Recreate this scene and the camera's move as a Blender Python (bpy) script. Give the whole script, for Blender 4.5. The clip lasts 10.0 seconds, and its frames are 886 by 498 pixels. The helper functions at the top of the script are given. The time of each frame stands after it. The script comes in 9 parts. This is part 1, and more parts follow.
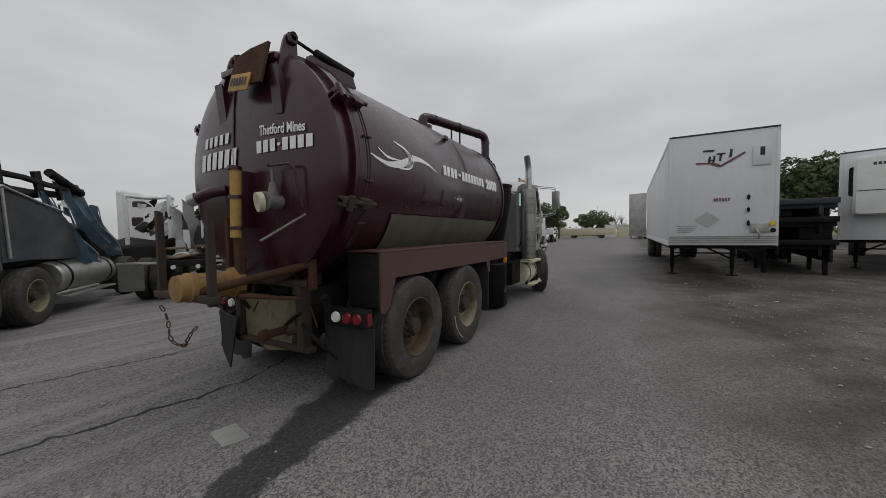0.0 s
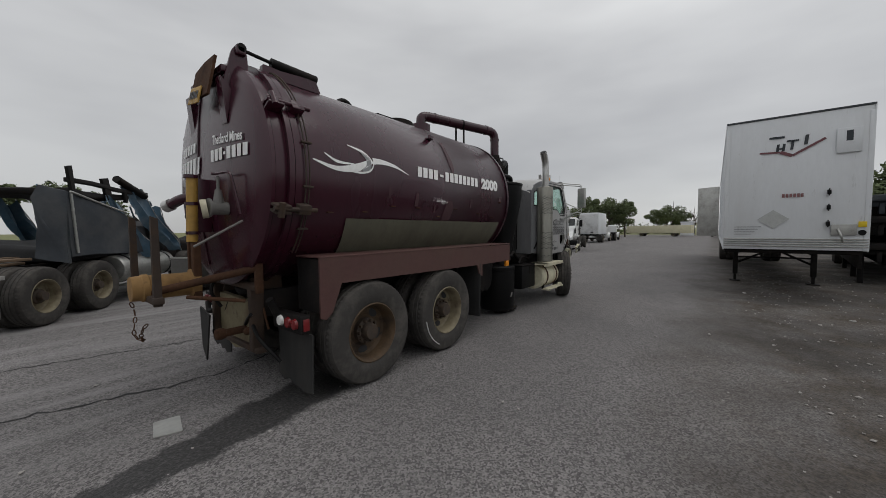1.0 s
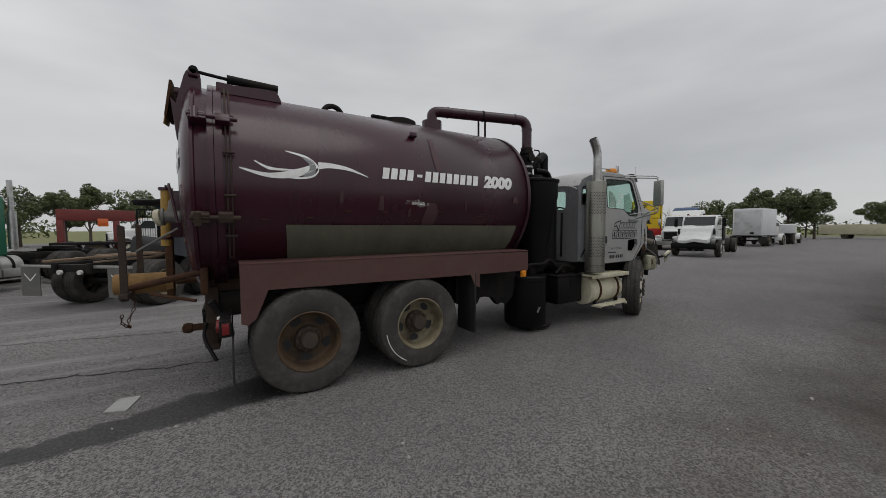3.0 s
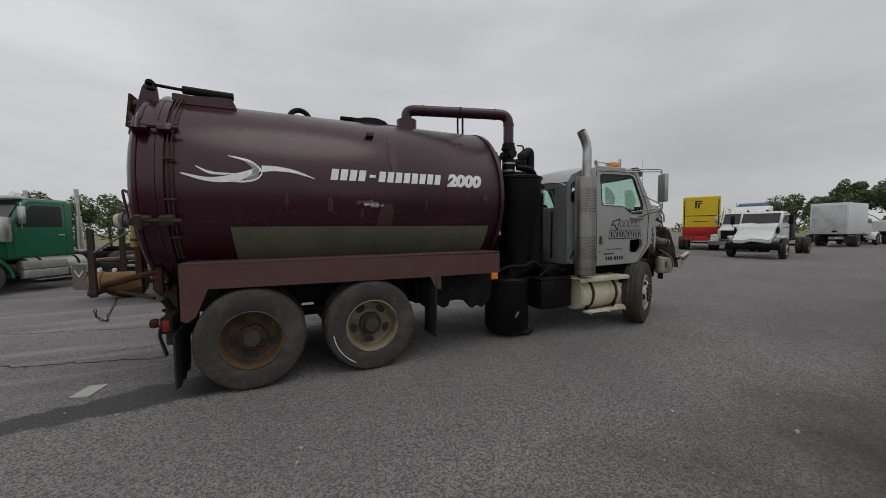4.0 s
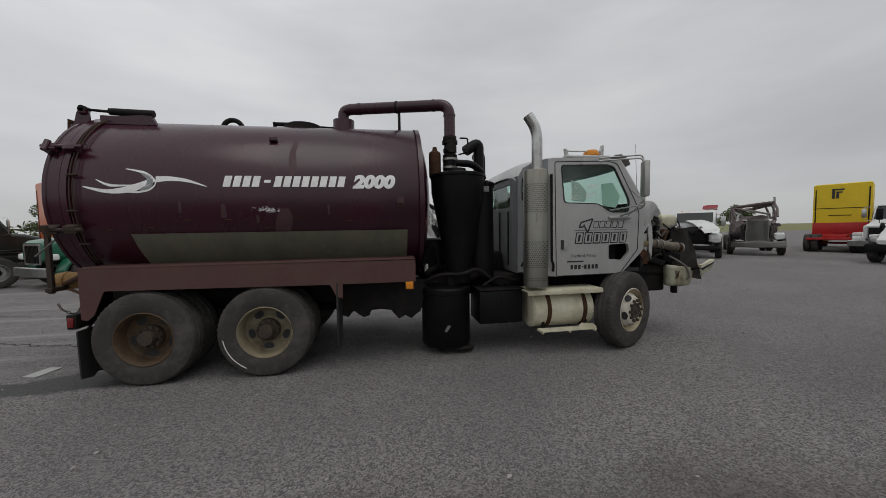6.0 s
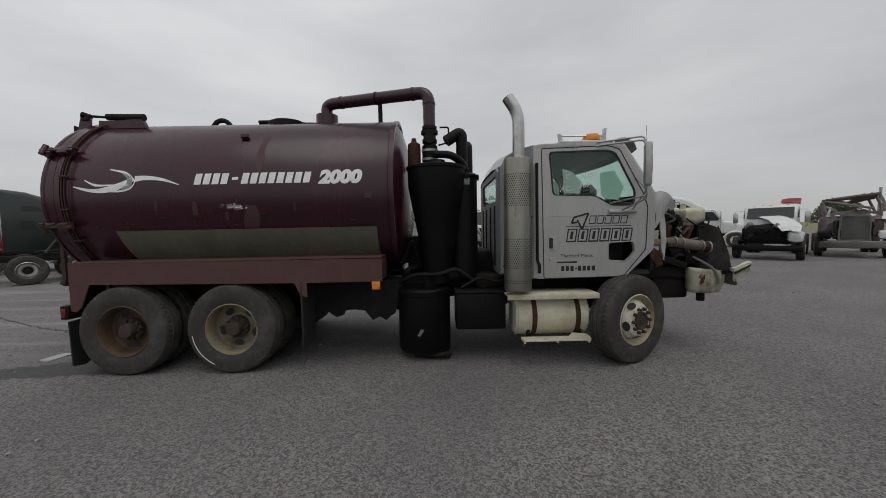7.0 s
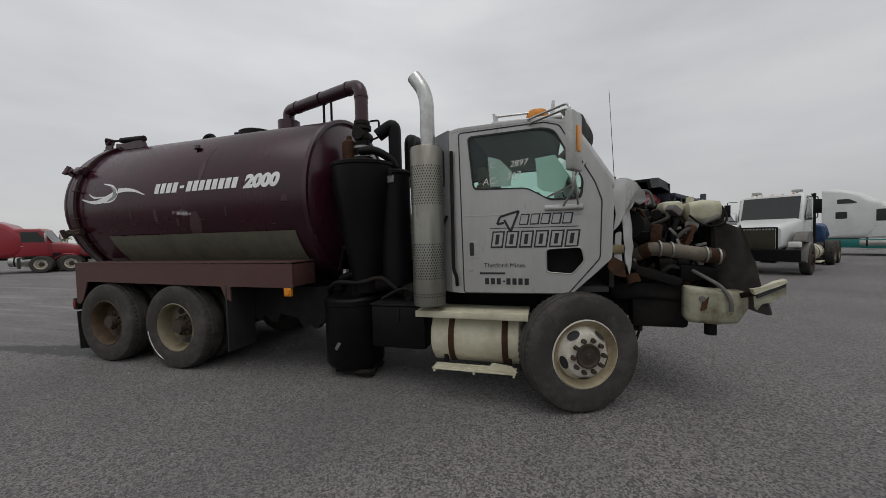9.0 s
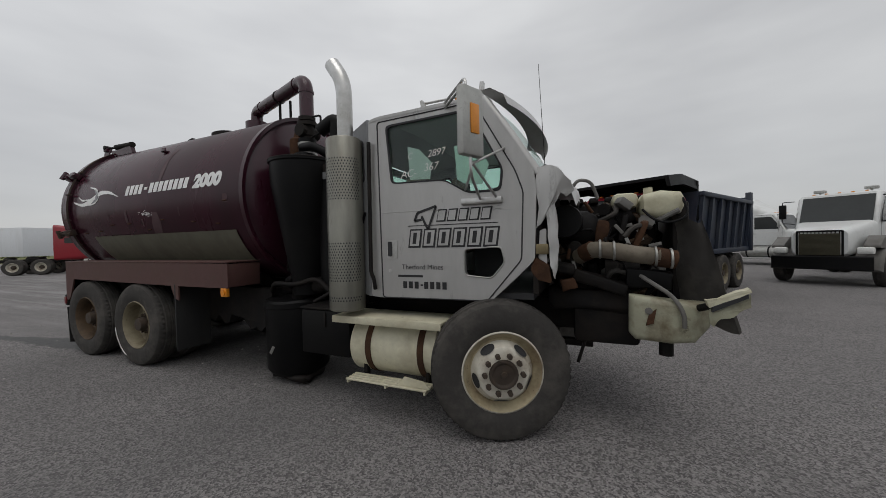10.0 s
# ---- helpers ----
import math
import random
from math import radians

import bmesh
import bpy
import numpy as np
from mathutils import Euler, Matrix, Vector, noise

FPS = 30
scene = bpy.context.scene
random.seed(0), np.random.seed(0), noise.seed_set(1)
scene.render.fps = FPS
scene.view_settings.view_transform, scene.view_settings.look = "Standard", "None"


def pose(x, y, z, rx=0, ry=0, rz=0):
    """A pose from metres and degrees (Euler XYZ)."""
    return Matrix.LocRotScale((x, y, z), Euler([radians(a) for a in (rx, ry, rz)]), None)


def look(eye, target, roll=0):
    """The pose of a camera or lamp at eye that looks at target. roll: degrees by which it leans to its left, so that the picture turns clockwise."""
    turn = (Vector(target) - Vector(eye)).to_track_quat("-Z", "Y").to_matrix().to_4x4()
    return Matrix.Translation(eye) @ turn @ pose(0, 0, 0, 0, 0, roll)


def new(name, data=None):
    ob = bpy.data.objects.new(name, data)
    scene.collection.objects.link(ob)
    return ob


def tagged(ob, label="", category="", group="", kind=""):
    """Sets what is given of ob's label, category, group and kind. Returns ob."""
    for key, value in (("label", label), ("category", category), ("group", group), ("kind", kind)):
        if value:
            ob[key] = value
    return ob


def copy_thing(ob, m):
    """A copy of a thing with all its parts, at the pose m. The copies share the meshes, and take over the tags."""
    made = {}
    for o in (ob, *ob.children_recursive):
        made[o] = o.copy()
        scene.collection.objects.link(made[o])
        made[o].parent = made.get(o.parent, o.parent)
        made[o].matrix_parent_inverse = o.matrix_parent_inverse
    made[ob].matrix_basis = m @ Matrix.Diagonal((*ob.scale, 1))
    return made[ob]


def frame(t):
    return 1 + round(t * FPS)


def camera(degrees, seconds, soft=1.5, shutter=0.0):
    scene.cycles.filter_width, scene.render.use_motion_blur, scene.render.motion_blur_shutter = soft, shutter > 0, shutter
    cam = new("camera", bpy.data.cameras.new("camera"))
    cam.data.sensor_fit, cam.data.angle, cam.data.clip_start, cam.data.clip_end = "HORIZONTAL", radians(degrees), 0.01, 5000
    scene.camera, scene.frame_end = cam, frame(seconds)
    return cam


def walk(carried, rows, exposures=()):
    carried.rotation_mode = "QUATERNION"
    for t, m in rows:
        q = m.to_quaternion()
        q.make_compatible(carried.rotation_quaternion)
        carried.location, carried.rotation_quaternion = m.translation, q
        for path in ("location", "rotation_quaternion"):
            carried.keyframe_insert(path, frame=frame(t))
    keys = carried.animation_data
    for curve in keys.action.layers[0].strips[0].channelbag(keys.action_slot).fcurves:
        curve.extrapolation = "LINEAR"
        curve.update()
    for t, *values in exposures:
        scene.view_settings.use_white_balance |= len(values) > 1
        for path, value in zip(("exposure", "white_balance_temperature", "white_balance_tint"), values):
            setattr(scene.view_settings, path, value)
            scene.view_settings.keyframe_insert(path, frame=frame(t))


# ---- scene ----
from mathutils.geometry import tessellate_polygon

# ---------------------------------------------------------------- camera
cam = camera(104.00, 10.0, soft=0.55)
ROWS = [
    (0, (-3.204, -2.133, 1.556), (-1.444, -1.185, 1.468), -0.86),
    (0.5, (-2.880, -2.572, 1.603), (-1.205, -1.483, 1.510), -0.69),
    (1, (-2.465, -2.976, 1.639), (-0.895, -1.742, 1.532), -0.47),
    (1.5, (-2.064, -3.361, 1.649), (-0.619, -1.983, 1.536), -0.31),
    (2, (-1.648, -3.609, 1.665), (-0.322, -2.116, 1.542), -0.03),
    (3.5, (-0.201, -4.068, 1.729), (0.716, -2.294, 1.623), -0.43),
    (4, (0.364, -4.311, 1.717), (1.173, -2.486, 1.607), -0.57),
    (4.5, (0.882, -4.409, 1.718), (1.576, -2.537, 1.606), -0.68),
    (5, (1.479, -4.481, 1.755), (2.052, -2.568, 1.635), -0.76),
    (5.5, (2.147, -4.598, 1.784), (2.600, -2.653, 1.666), -0.88),
    (7, (3.832, -4.293, 1.720), (3.849, -2.296, 1.605), -1.17),
    (7.5, (4.378, -4.102, 1.712), (4.239, -2.110, 1.594), -1.29),
    (8, (4.953, -3.914, 1.727), (4.688, -1.935, 1.615), -1.40),
    (8.5, (5.346, -3.656, 1.673), (4.922, -1.703, 1.580), -1.41),
    (9, (5.914, -3.425, 1.652), (5.351, -1.507, 1.580), -1.42),
    (9.5, (6.406, -3.084, 1.600), (5.728, -1.203, 1.547), -1.35),
    (10, (6.912, -2.707, 1.563), (6.115, -0.873, 1.528), -1.23),
]
walk(cam, [(t, look(e, g, r)) for t, e, g, r in ROWS])

# ---------------------------------------------------------------- light
SUN_EL, SUN_AZ = radians(58), radians(250)
world = bpy.data.worlds.new("overcast_sky")
scene.world = world
world.use_nodes = True
wn, wl = world.node_tree.nodes, world.node_tree.links
wn.clear()
w_out = wn.new("ShaderNodeOutputWorld")
w_bg = wn.new("ShaderNodeBackground")
w_sky = wn.new("ShaderNodeTexSky")
w_sky.sky_type = "NISHITA"
w_sky.sun_disc = False
w_sky.sun_elevation, w_sky.sun_rotation = SUN_EL, SUN_AZ
w_tc = wn.new("ShaderNodeTexCoord")
w_map = wn.new("ShaderNodeMapping")
w_map.inputs["Scale"].default_value = (1.0, 1.0, 3.6)
w_noise = wn.new("ShaderNodeTexNoise")
w_noise.inputs["Scale"].default_value = 1.5
w_noise.inputs["Detail"].default_value = 4.0
w_noise.inputs["Roughness"].default_value = 0.5
w_ramp = wn.new("ShaderNodeValToRGB")
w_ramp.color_ramp.elements[0].position, w_ramp.color_ramp.elements[0].color = 0.3, (4.42, 4.46, 4.56, 1)
w_ramp.color_ramp.elements[1].position, w_ramp.color_ramp.elements[1].color = 0.68, (6.05, 6.1, 6.13, 1)
w_sep = wn.new("ShaderNodeSeparateXYZ")
w_up = wn.new("ShaderNodeMapRange")
w_up.inputs[1].default_value, w_up.inputs[2].default_value = 0.0, 0.5
w_up.inputs[3].default_value, w_up.inputs[4].default_value = 0.82, 1.12
w_mul = wn.new("ShaderNodeMix")
w_mul.data_type, w_mul.blend_type = "RGBA", "MULTIPLY"
w_mul.inputs[0].default_value = 1.0
w_mix = wn.new("ShaderNodeMix")
w_mix.data_type = "RGBA"
w_mix.inputs[0].default_value = 0.94
w_bg.inputs["Strength"].default_value = 0.116
wl.new(w_tc.outputs["Generated"], w_map.inputs["Vector"])
wl.new(w_map.outputs["Vector"], w_noise.inputs["Vector"])
wl.new(w_noise.outputs["Fac"], w_ramp.inputs["Fac"])
wl.new(w_tc.outputs["Generated"], w_sep.inputs[0])
wl.new(w_sep.outputs["Z"], w_up.inputs[0])
w_dot = wn.new("ShaderNodeVectorMath")
w_dot.operation = "DOT_PRODUCT"
w_dot.inputs[1].default_value = (0.52, 0.80, 0.30)
wl.new(w_tc.outputs["Generated"], w_dot.inputs[0])
w_cloud = wn.new("ShaderNodeMapRange")
w_cloud.interpolation_type = "SMOOTHSTEP"
w_cloud.inputs[1].default_value, w_cloud.inputs[2].default_value = 0.55, 1.0
w_cloud.inputs[3].default_value, w_cloud.inputs[4].default_value = 1.0, 0.87
wl.new(w_dot.outputs["Value"], w_cloud.inputs[0])
w_heavy = wn.new("ShaderNodeMath")
w_heavy.operation = "MULTIPLY"
wl.new(w_up.outputs[0], w_heavy.inputs[0])
wl.new(w_cloud.outputs[0], w_heavy.inputs[1])
wl.new(w_ramp.outputs["Color"], w_mul.inputs[6])
wl.new(w_heavy.outputs[0], w_mul.inputs[7])
wl.new(w_sky.outputs["Color"], w_mix.inputs[6])
wl.new(w_mul.outputs[2], w_mix.inputs[7])
wl.new(w_mix.outputs[2], w_bg.inputs["Color"])
wl.new(w_bg.outputs["Background"], w_out.inputs["Surface"])

sun_data = bpy.data.lights.new("sun", "SUN")
sun_data.energy, sun_data.angle, sun_data.color = 0.6, radians(40), (1.0, 0.97, 0.93)
sun = new("sun", sun_data)
sun.matrix_world = look((0, 0, 40), (-8, 14, 0))


# ---------------------------------------------------------------- materials
def material(name, base, rough=0.5, metal=0.0, dirt=None, amount=0.35, grain=14.0, patch=1.2, bump=0.02, spread=0.12, coat=0.0, streak=False):
    """Painted, dirty or worn surface: grain and patches of dirt over a base colour."""
    m = bpy.data.materials.new(name)
    m.use_nodes = True
    n, l = m.node_tree.nodes, m.node_tree.links
    b = n["Principled BSDF"]
    tc = n.new("ShaderNodeTexCoord")
    mp = n.new("ShaderNodeMapping")
    mp.inputs["Scale"].default_value = (1, 1, 0.25) if streak else (1, 1, 1)
    l.new(tc.outputs["Object"], mp.inputs["Vector"])
    fine, wide = n.new("ShaderNodeTexNoise"), n.new("ShaderNodeTexNoise")
    for t, s in ((fine, grain), (wide, patch)):
        t.inputs["Scale"].default_value = s
        t.inputs["Detail"].default_value = 5
        t.inputs["Roughness"].default_value = 0.62
        l.new(mp.outputs["Vector"], t.inputs["Vector"])
    ramp = n.new("ShaderNodeValToRGB")
    ramp.color_ramp.elements[0].position, ramp.color_ramp.elements[1].position = 0.45, 0.72
    l.new(wide.outputs["Fac"], ramp.inputs["Fac"])
    mul = n.new("ShaderNodeMath")
    mul.operation = "MULTIPLY"
    mul.inputs[1].default_value = amount
    l.new(ramp.outputs["Color"], mul.inputs[0])
    shade = n.new("ShaderNodeMapRange")
    shade.inputs[3].default_value, shade.inputs[4].default_value = 1 - spread * 2, 1 + spread * 2
    l.new(fine.outputs["Fac"], shade.inputs[0])
    hue = n.new("ShaderNodeMix")
    hue.data_type, hue.blend_type = "RGBA", "MULTIPLY"
    hue.inputs[0].default_value = 1.0
    hue.inputs[6].default_value = (*base, 1)
    l.new(shade.outputs[0], hue.inputs[7])
    mix = n.new("ShaderNodeMix")
    mix.data_type = "RGBA"
    mix.inputs[7].default_value = (*(dirt or tuple(c * 0.45 for c in base)), 1)
    l.new(mul.outputs[0], mix.inputs[0])
    l.new(hue.outputs[2], mix.inputs[6])
    # small sharp-edged spots and chips
    spot = n.new("ShaderNodeTexNoise")
    spot.inputs["Scale"].default_value = grain * 0.5
    spot.inputs["Detail"].default_value = 8
    spot.inputs["Roughness"].default_value = 0.72
    l.new(mp.outputs["Vector"], spot.inputs["Vector"])
    cut = n.new("ShaderNodeMapRange")
    cut.inputs[1].default_value, cut.inputs[2].default_value = 0.60, 0.68
    cut.inputs[3].default_value, cut.inputs[4].default_value = 0.0, min(amount, 0.8)
    l.new(spot.outputs["Fac"], cut.inputs[0])
    mix2 = n.new("ShaderNodeMix")
    mix2.data_type = "RGBA"
    mix2.inputs[7].default_value = (*[c * 0.6 for c in (dirt or tuple(c * 0.45 for c in base))], 1)
    l.new(cut.outputs[0], mix2.inputs[0])
    l.new(mix.outputs[2], mix2.inputs[6])
    l.new(mix2.outputs[2], b.inputs["Base Color"])
    rr = n.new("ShaderNodeMapRange")
    rr.inputs[3].default_value, rr.inputs[4].default_value = max(rough - 0.12, 0.03), min(rough + 0.2, 1)
    l.new(wide.outputs["Fac"], rr.inputs[0])
    l.new(rr.outputs[0], b.inputs["Roughness"])
    b.inputs["Metallic"].default_value = metal
    b.inputs["Coat Weight"].default_value = coat
    b.inputs["Coat Roughness"].default_value = 0.15
    if bump:
        bp = n.new("ShaderNodeBump")
        bp.inputs["Strength"].default_value = 0.35
        bp.inputs["Distance"].default_value = bump
        l.new(fine.outputs["Fac"], bp.inputs["Height"])
        dent = n.new("ShaderNodeBump")
        dent.inputs["Strength"].default_value = 0.3
        dent.inputs["Distance"].default_value = bump * 4
        l.new(wide.outputs["Fac"], dent.inputs["Height"])
        l.new(bp.outputs["Normal"], dent.inputs["Normal"])
        l.new(dent.outputs["Normal"], b.inputs["Normal"])
    return m


def glass(name, tint=(0.75, 0.85, 0.82), through_=0.8):
    m = bpy.data.materials.new(name)
    m.use_nodes = True
    n, l = m.node_tree.nodes, m.node_tree.links
    n.remove(n["Principled BSDF"])
    tr, gl, mx, fr = n.new("ShaderNodeBsdfTransparent"), n.new("ShaderNodeBsdfGlossy"), n.new("ShaderNodeMixShader"), n.new("ShaderNodeLayerWeight")
    tr.inputs["Color"].default_value = (*[c * through_ for c in tint], 1)
    gl.inputs["Roughness"].default_value = 0.03
    fr.inputs["Blend"].default_value = 0.5
    pw, sc = n.new("ShaderNodeMath"), n.new("ShaderNodeMath")
    pw.operation, sc.operation = "POWER", "MULTIPLY_ADD"
    pw.inputs[1].default_value = 4.0
    sc.inputs[1].default_value, sc.inputs[2].default_value = 0.6, 0.03
    l.new(fr.outputs["Facing"], pw.inputs[0])
    l.new(pw.outputs[0], sc.inputs[0])
    l.new(sc.outputs[0], mx.inputs[0])
    l.new(tr.outputs[0], mx.inputs[1])
    l.new(gl.outputs[0], mx.inputs[2])
    l.new(mx.outputs[0], n["Material Output"].inputs["Surface"])
    return m


def ground_material():
    """Worn asphalt with dusty tyre tracks, a wet leak, gravel shoulder and grass far off."""
    m = bpy.data.materials.new("asphalt")
    m.use_nodes = True
    n, l = m.node_tree.nodes, m.node_tree.links
    b = n["Principled BSDF"]
    geo = n.new("ShaderNodeNewGeometry")
    pos = geo.outputs["Position"]

    def noise_of(scale, detail=5, rough=0.6, vec=None):
        t = n.new("ShaderNodeTexNoise")
        t.inputs["Scale"].default_value, t.inputs["Detail"].default_value, t.inputs["Roughness"].default_value = scale, detail, rough
        l.new(vec or pos, t.inputs["Vector"])
        return t.outputs["Fac"]

    def remap(v, a, c, lo, hi):
        r = n.new("ShaderNodeMapRange")
        r.inputs[1].default_value, r.inputs[2].default_value, r.inputs[3].default_value, r.inputs[4].default_value = a, c, lo, hi
        l.new(v, r.inputs[0])
        return r.outputs[0]

    def calc(op, a, c):
        r = n.new("ShaderNodeMath")
        r.operation = op
        for i, v in enumerate((a, c)):
            if isinstance(v, (int, float)):
                r.inputs[i].default_value = v
            else:
                l.new(v, r.inputs[i])
        return r.outputs[0]

    def blend(fac, a, c):
        r = n.new("ShaderNodeMix")
        r.data_type = "RGBA"
        l.new(fac, r.inputs[0])
        for i, v in ((6, a), (7, c)):
            if isinstance(v, tuple):
                r.inputs[i].default_value = (*v, 1)
            else:
                l.new(v, r.inputs[i])
        return r.outputs[2]

    sep = n.new("ShaderNodeSeparateXYZ")
    l.new(pos, sep.inputs[0])
    X, Y = sep.outputs["X"], sep.outputs["Y"]
    chips = n.new("ShaderNodeTexVoronoi")
    chips.inputs["Scale"].default_value = 80
    l.new(pos, chips.inputs["Vector"])
    chips2 = n.new("ShaderNodeTexVoronoi")
    chips2.inputs["Scale"].default_value = 36
    l.new(pos, chips2.inputs["Vector"])
    sp = n.new("ShaderNodeSeparateColor")
    l.new(chips.outputs["Color"], sp.inputs[0])
    grey = blend(remap(sp.outputs[0], 0.12, 0.9, 0, 1), (0.078, 0.073, 0.073), (0.285, 0.270, 0.265))
    pale = calc("MULTIPLY", remap(noise_of(110, 2), 0.58, 0.72, 0, 1), 0.35)
    grey = blend(pale, grey, (0.42, 0.40, 0.39))
    pits = remap(noise_of(48, 4, 0.7), 0.30, 0.42, 0.2, 0)
    grey = blend(pits, grey, (0.035, 0.033, 0.033))
    grey = blend(remap(noise_of(0.35), 0.35, 0.7, 0, 0.5), grey, (0.10, 0.097, 0.098))
    # dusty tracks left of the tanker, running along the yard
    mp = n.new("ShaderNodeMapping")
    mp.inputs["Rotation"].default_value = (0, 0, radians(-16))
    mp.inputs["Scale"].default_value = (0.16, 2.2, 1)
    l.new(pos, mp.inputs["Vector"])
    dust = calc("MULTIPLY", remap(noise_of(1.0, 6, 0.6, mp.outputs["Vector"]), 0.48, 0.66, 0, 0.75), calc("MULTIPLY", remap(calc("ADD", Y, calc("MULTIPLY", X, -0.25)), 0.3, 2.2, 0, 1), remap(X, 1.0, 7.0, 1, 0.12)))
    grey = blend(dust, grey, (0.27, 0.262, 0.26))
    # gravel and dirt towards the trailers, colour darkened to add their shade
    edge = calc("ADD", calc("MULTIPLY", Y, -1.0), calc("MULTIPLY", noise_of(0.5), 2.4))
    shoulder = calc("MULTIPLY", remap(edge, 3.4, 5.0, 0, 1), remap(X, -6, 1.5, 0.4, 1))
    shaded_soil = blend(remap(noise_of(22.0, 6, 0.75), 0.36, 0.66, 0, 1), (0.026, 0.021, 0.017), (0.125, 0.102, 0.080))
    grey = blend(calc("MULTIPLY", shoulder, remap(noise_of(1.3, 6, 0.7), 0.36, 0.6, 0.3, 1.0)), grey, shaded_soil)
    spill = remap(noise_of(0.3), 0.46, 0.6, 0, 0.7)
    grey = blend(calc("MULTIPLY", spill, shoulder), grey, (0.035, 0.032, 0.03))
    # wet leak behind the rear wheels
    wob = calc("MULTIPLY", calc("SUBTRACT", noise_of(2.2), 0.5), 0.5)
    run = calc("ADD", calc("ADD", calc("MULTIPLY", calc("ADD", X, 0.9), -0.17), Y), wob)
    across = calc("ADD", calc("ABSOLUTE", calc("ADD", run, -0.21), 0), calc("MULTIPLY", calc("SUBTRACT", noise_of(16.0, 5, 0.7), 0.5), remap(X, -2.2, -0.9, 0.28, 0.08)))
    width = remap(X, -3.0, -0.7, 0.10, 0.36)
    wet = calc("MULTIPLY", remap(calc("DIVIDE", across, width), 0.75, 1.0, 1, 0), calc("MULTIPLY", remap(calc("ADD", calc("ADD", X, calc("MULTIPLY", Y, -0.3)), wob), -0.28, -0.2, 1, 0), remap(X, -4.6, -3.8, 0, 1)))
    grey = blend(calc("MULTIPLY", wet, remap(noise_of(34.0, 4, 0.7), 0.38, 0.6, 0.97, 0.72)), grey, (0.018, 0.018, 0.018))
    # patchy darker asphalt under the tanker, fading out at sides and ends
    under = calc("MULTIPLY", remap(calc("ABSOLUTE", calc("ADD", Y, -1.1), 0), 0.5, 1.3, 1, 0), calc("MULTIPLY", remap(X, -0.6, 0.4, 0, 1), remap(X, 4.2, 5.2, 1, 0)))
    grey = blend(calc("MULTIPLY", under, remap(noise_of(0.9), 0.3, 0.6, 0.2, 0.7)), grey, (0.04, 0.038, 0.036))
    # grass beyond the yard
    far = calc("MAXIMUM", remap(calc("ADD", X, calc("MULTIPLY", noise_of(0.05), 16)), 112, 122, 0, 1), calc("MAXIMUM", remap(Y, 62, 68, 0, 1), remap(X, -60, -70, 0, 1)))
    green = blend(noise_of(0.8), (0.10, 0.12, 0.04), (0.24, 0.23, 0.11))
    grey = blend(far, grey, green)
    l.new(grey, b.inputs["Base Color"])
    rough = calc("SUBTRACT", 0.93, calc("MULTIPLY", wet, 0.35))
    l.new(rough, b.inputs["Roughness"])
    b.inputs["Specular IOR Level"].default_value = 0.3
    bp = n.new("ShaderNodeBump")
    bp.inputs["Strength"].default_value, bp.inputs["Distance"].default_value = 0.6, 0.012
    h = calc("ADD", calc("MULTIPLY", chips.outputs["Distance"], 0.6), calc("MULTIPLY", chips2.outputs["Distance"], 0.5))
    h = calc("MULTIPLY", h, calc("SUBTRACT", 1.0, calc("MULTIPLY", wet, 0.7)))
    l.new(h, bp.inputs["Height"])
    l.new(bp.outputs["Normal"], b.inputs["Normal"])
    return m


M_MAROON = material("maroon_paint", (0.040, 0.0075, 0.0165), 0.23, dirt=(0.017, 0.0058, 0.0095), amount=0.6, patch=1.1, bump=0.002, spread=0.08, coat=0.0, streak=True)
M_BEAM = material("faded_maroon_steel", (0.078, 0.033, 0.029), 0.6, dirt=(0.095, 0.058, 0.043), amount=0.5, patch=2.0, bump=0.006)
M_DARKSTEEL = material("greasy_black_steel", (0.011, 0.010, 0.010), 0.62, dirt=(0.035, 0.028, 0.023), amount=0.6, patch=3.0, bump=0.01)
M_BLACK = material("black_paint", (0.005, 0.005, 0.0055), 0.45, dirt=(0.012, 0.011, 0.010), amount=0.5, patch=2.0, bump=0.004)
M_RUBBER = material("tyre_rubber", (0.052, 0.049, 0.046), 0.85, dirt=(0.125, 0.114, 0.102), amount=0.6, patch=3.5, bump=0.006)
M_RUST = material("rusty_steel", (0.075, 0.038, 0.022), 0.85, dirt=(0.028, 0.018, 0.014), amount=0.7, patch=5.0, grain=30, bump=0.012, spread=0.25)
M_RIM = material("dirty_cream_rim", (0.21, 0.18, 0.115), 0.6, dirt=(0.07, 0.045, 0.026), amount=0.8, patch=5.0, bump=0.006)
M_RIMRUST = material("rusty_cream_rim", (0.085, 0.052, 0.026), 0.7, dirt=(0.024, 0.016, 0.011), amount=0.85, patch=6.0, bump=0.008)
M_RIMWHITE = material("white_rim", (0.60, 0.57, 0.49), 0.45, dirt=(0.17, 0.10, 0.045), amount=0.65, patch=5.0, bump=0.003)
M_PANEL = material("weathered_olive_panel", (0.125, 0.122, 0.088), 0.6, dirt=(0.075, 0.072, 0.052), amount=0.6, patch=2.5, bump=0.004, streak=True)
M_SILVER = material("silver_grey_paint", (0.47, 0.465, 0.457), 0.38, metal=0.4, dirt=(0.33, 0.32, 0.305), amount=0.5, patch=1.6, bump=0.002, spread=0.05, coat=0.2, streak=True)
M_CREAM = material("cream_painted_aluminium", (0.60, 0.57, 0.43), 0.45, dirt=(0.27, 0.22, 0.13), amount=0.55, patch=3.0, bump=0.004)
M_CHROME = material("dull_chrome", (0.55, 0.55, 0.54), 0.3, metal=0.95, dirt=(0.22, 0.20, 0.16), amount=0.5, patch=4.0, bump=0.003)
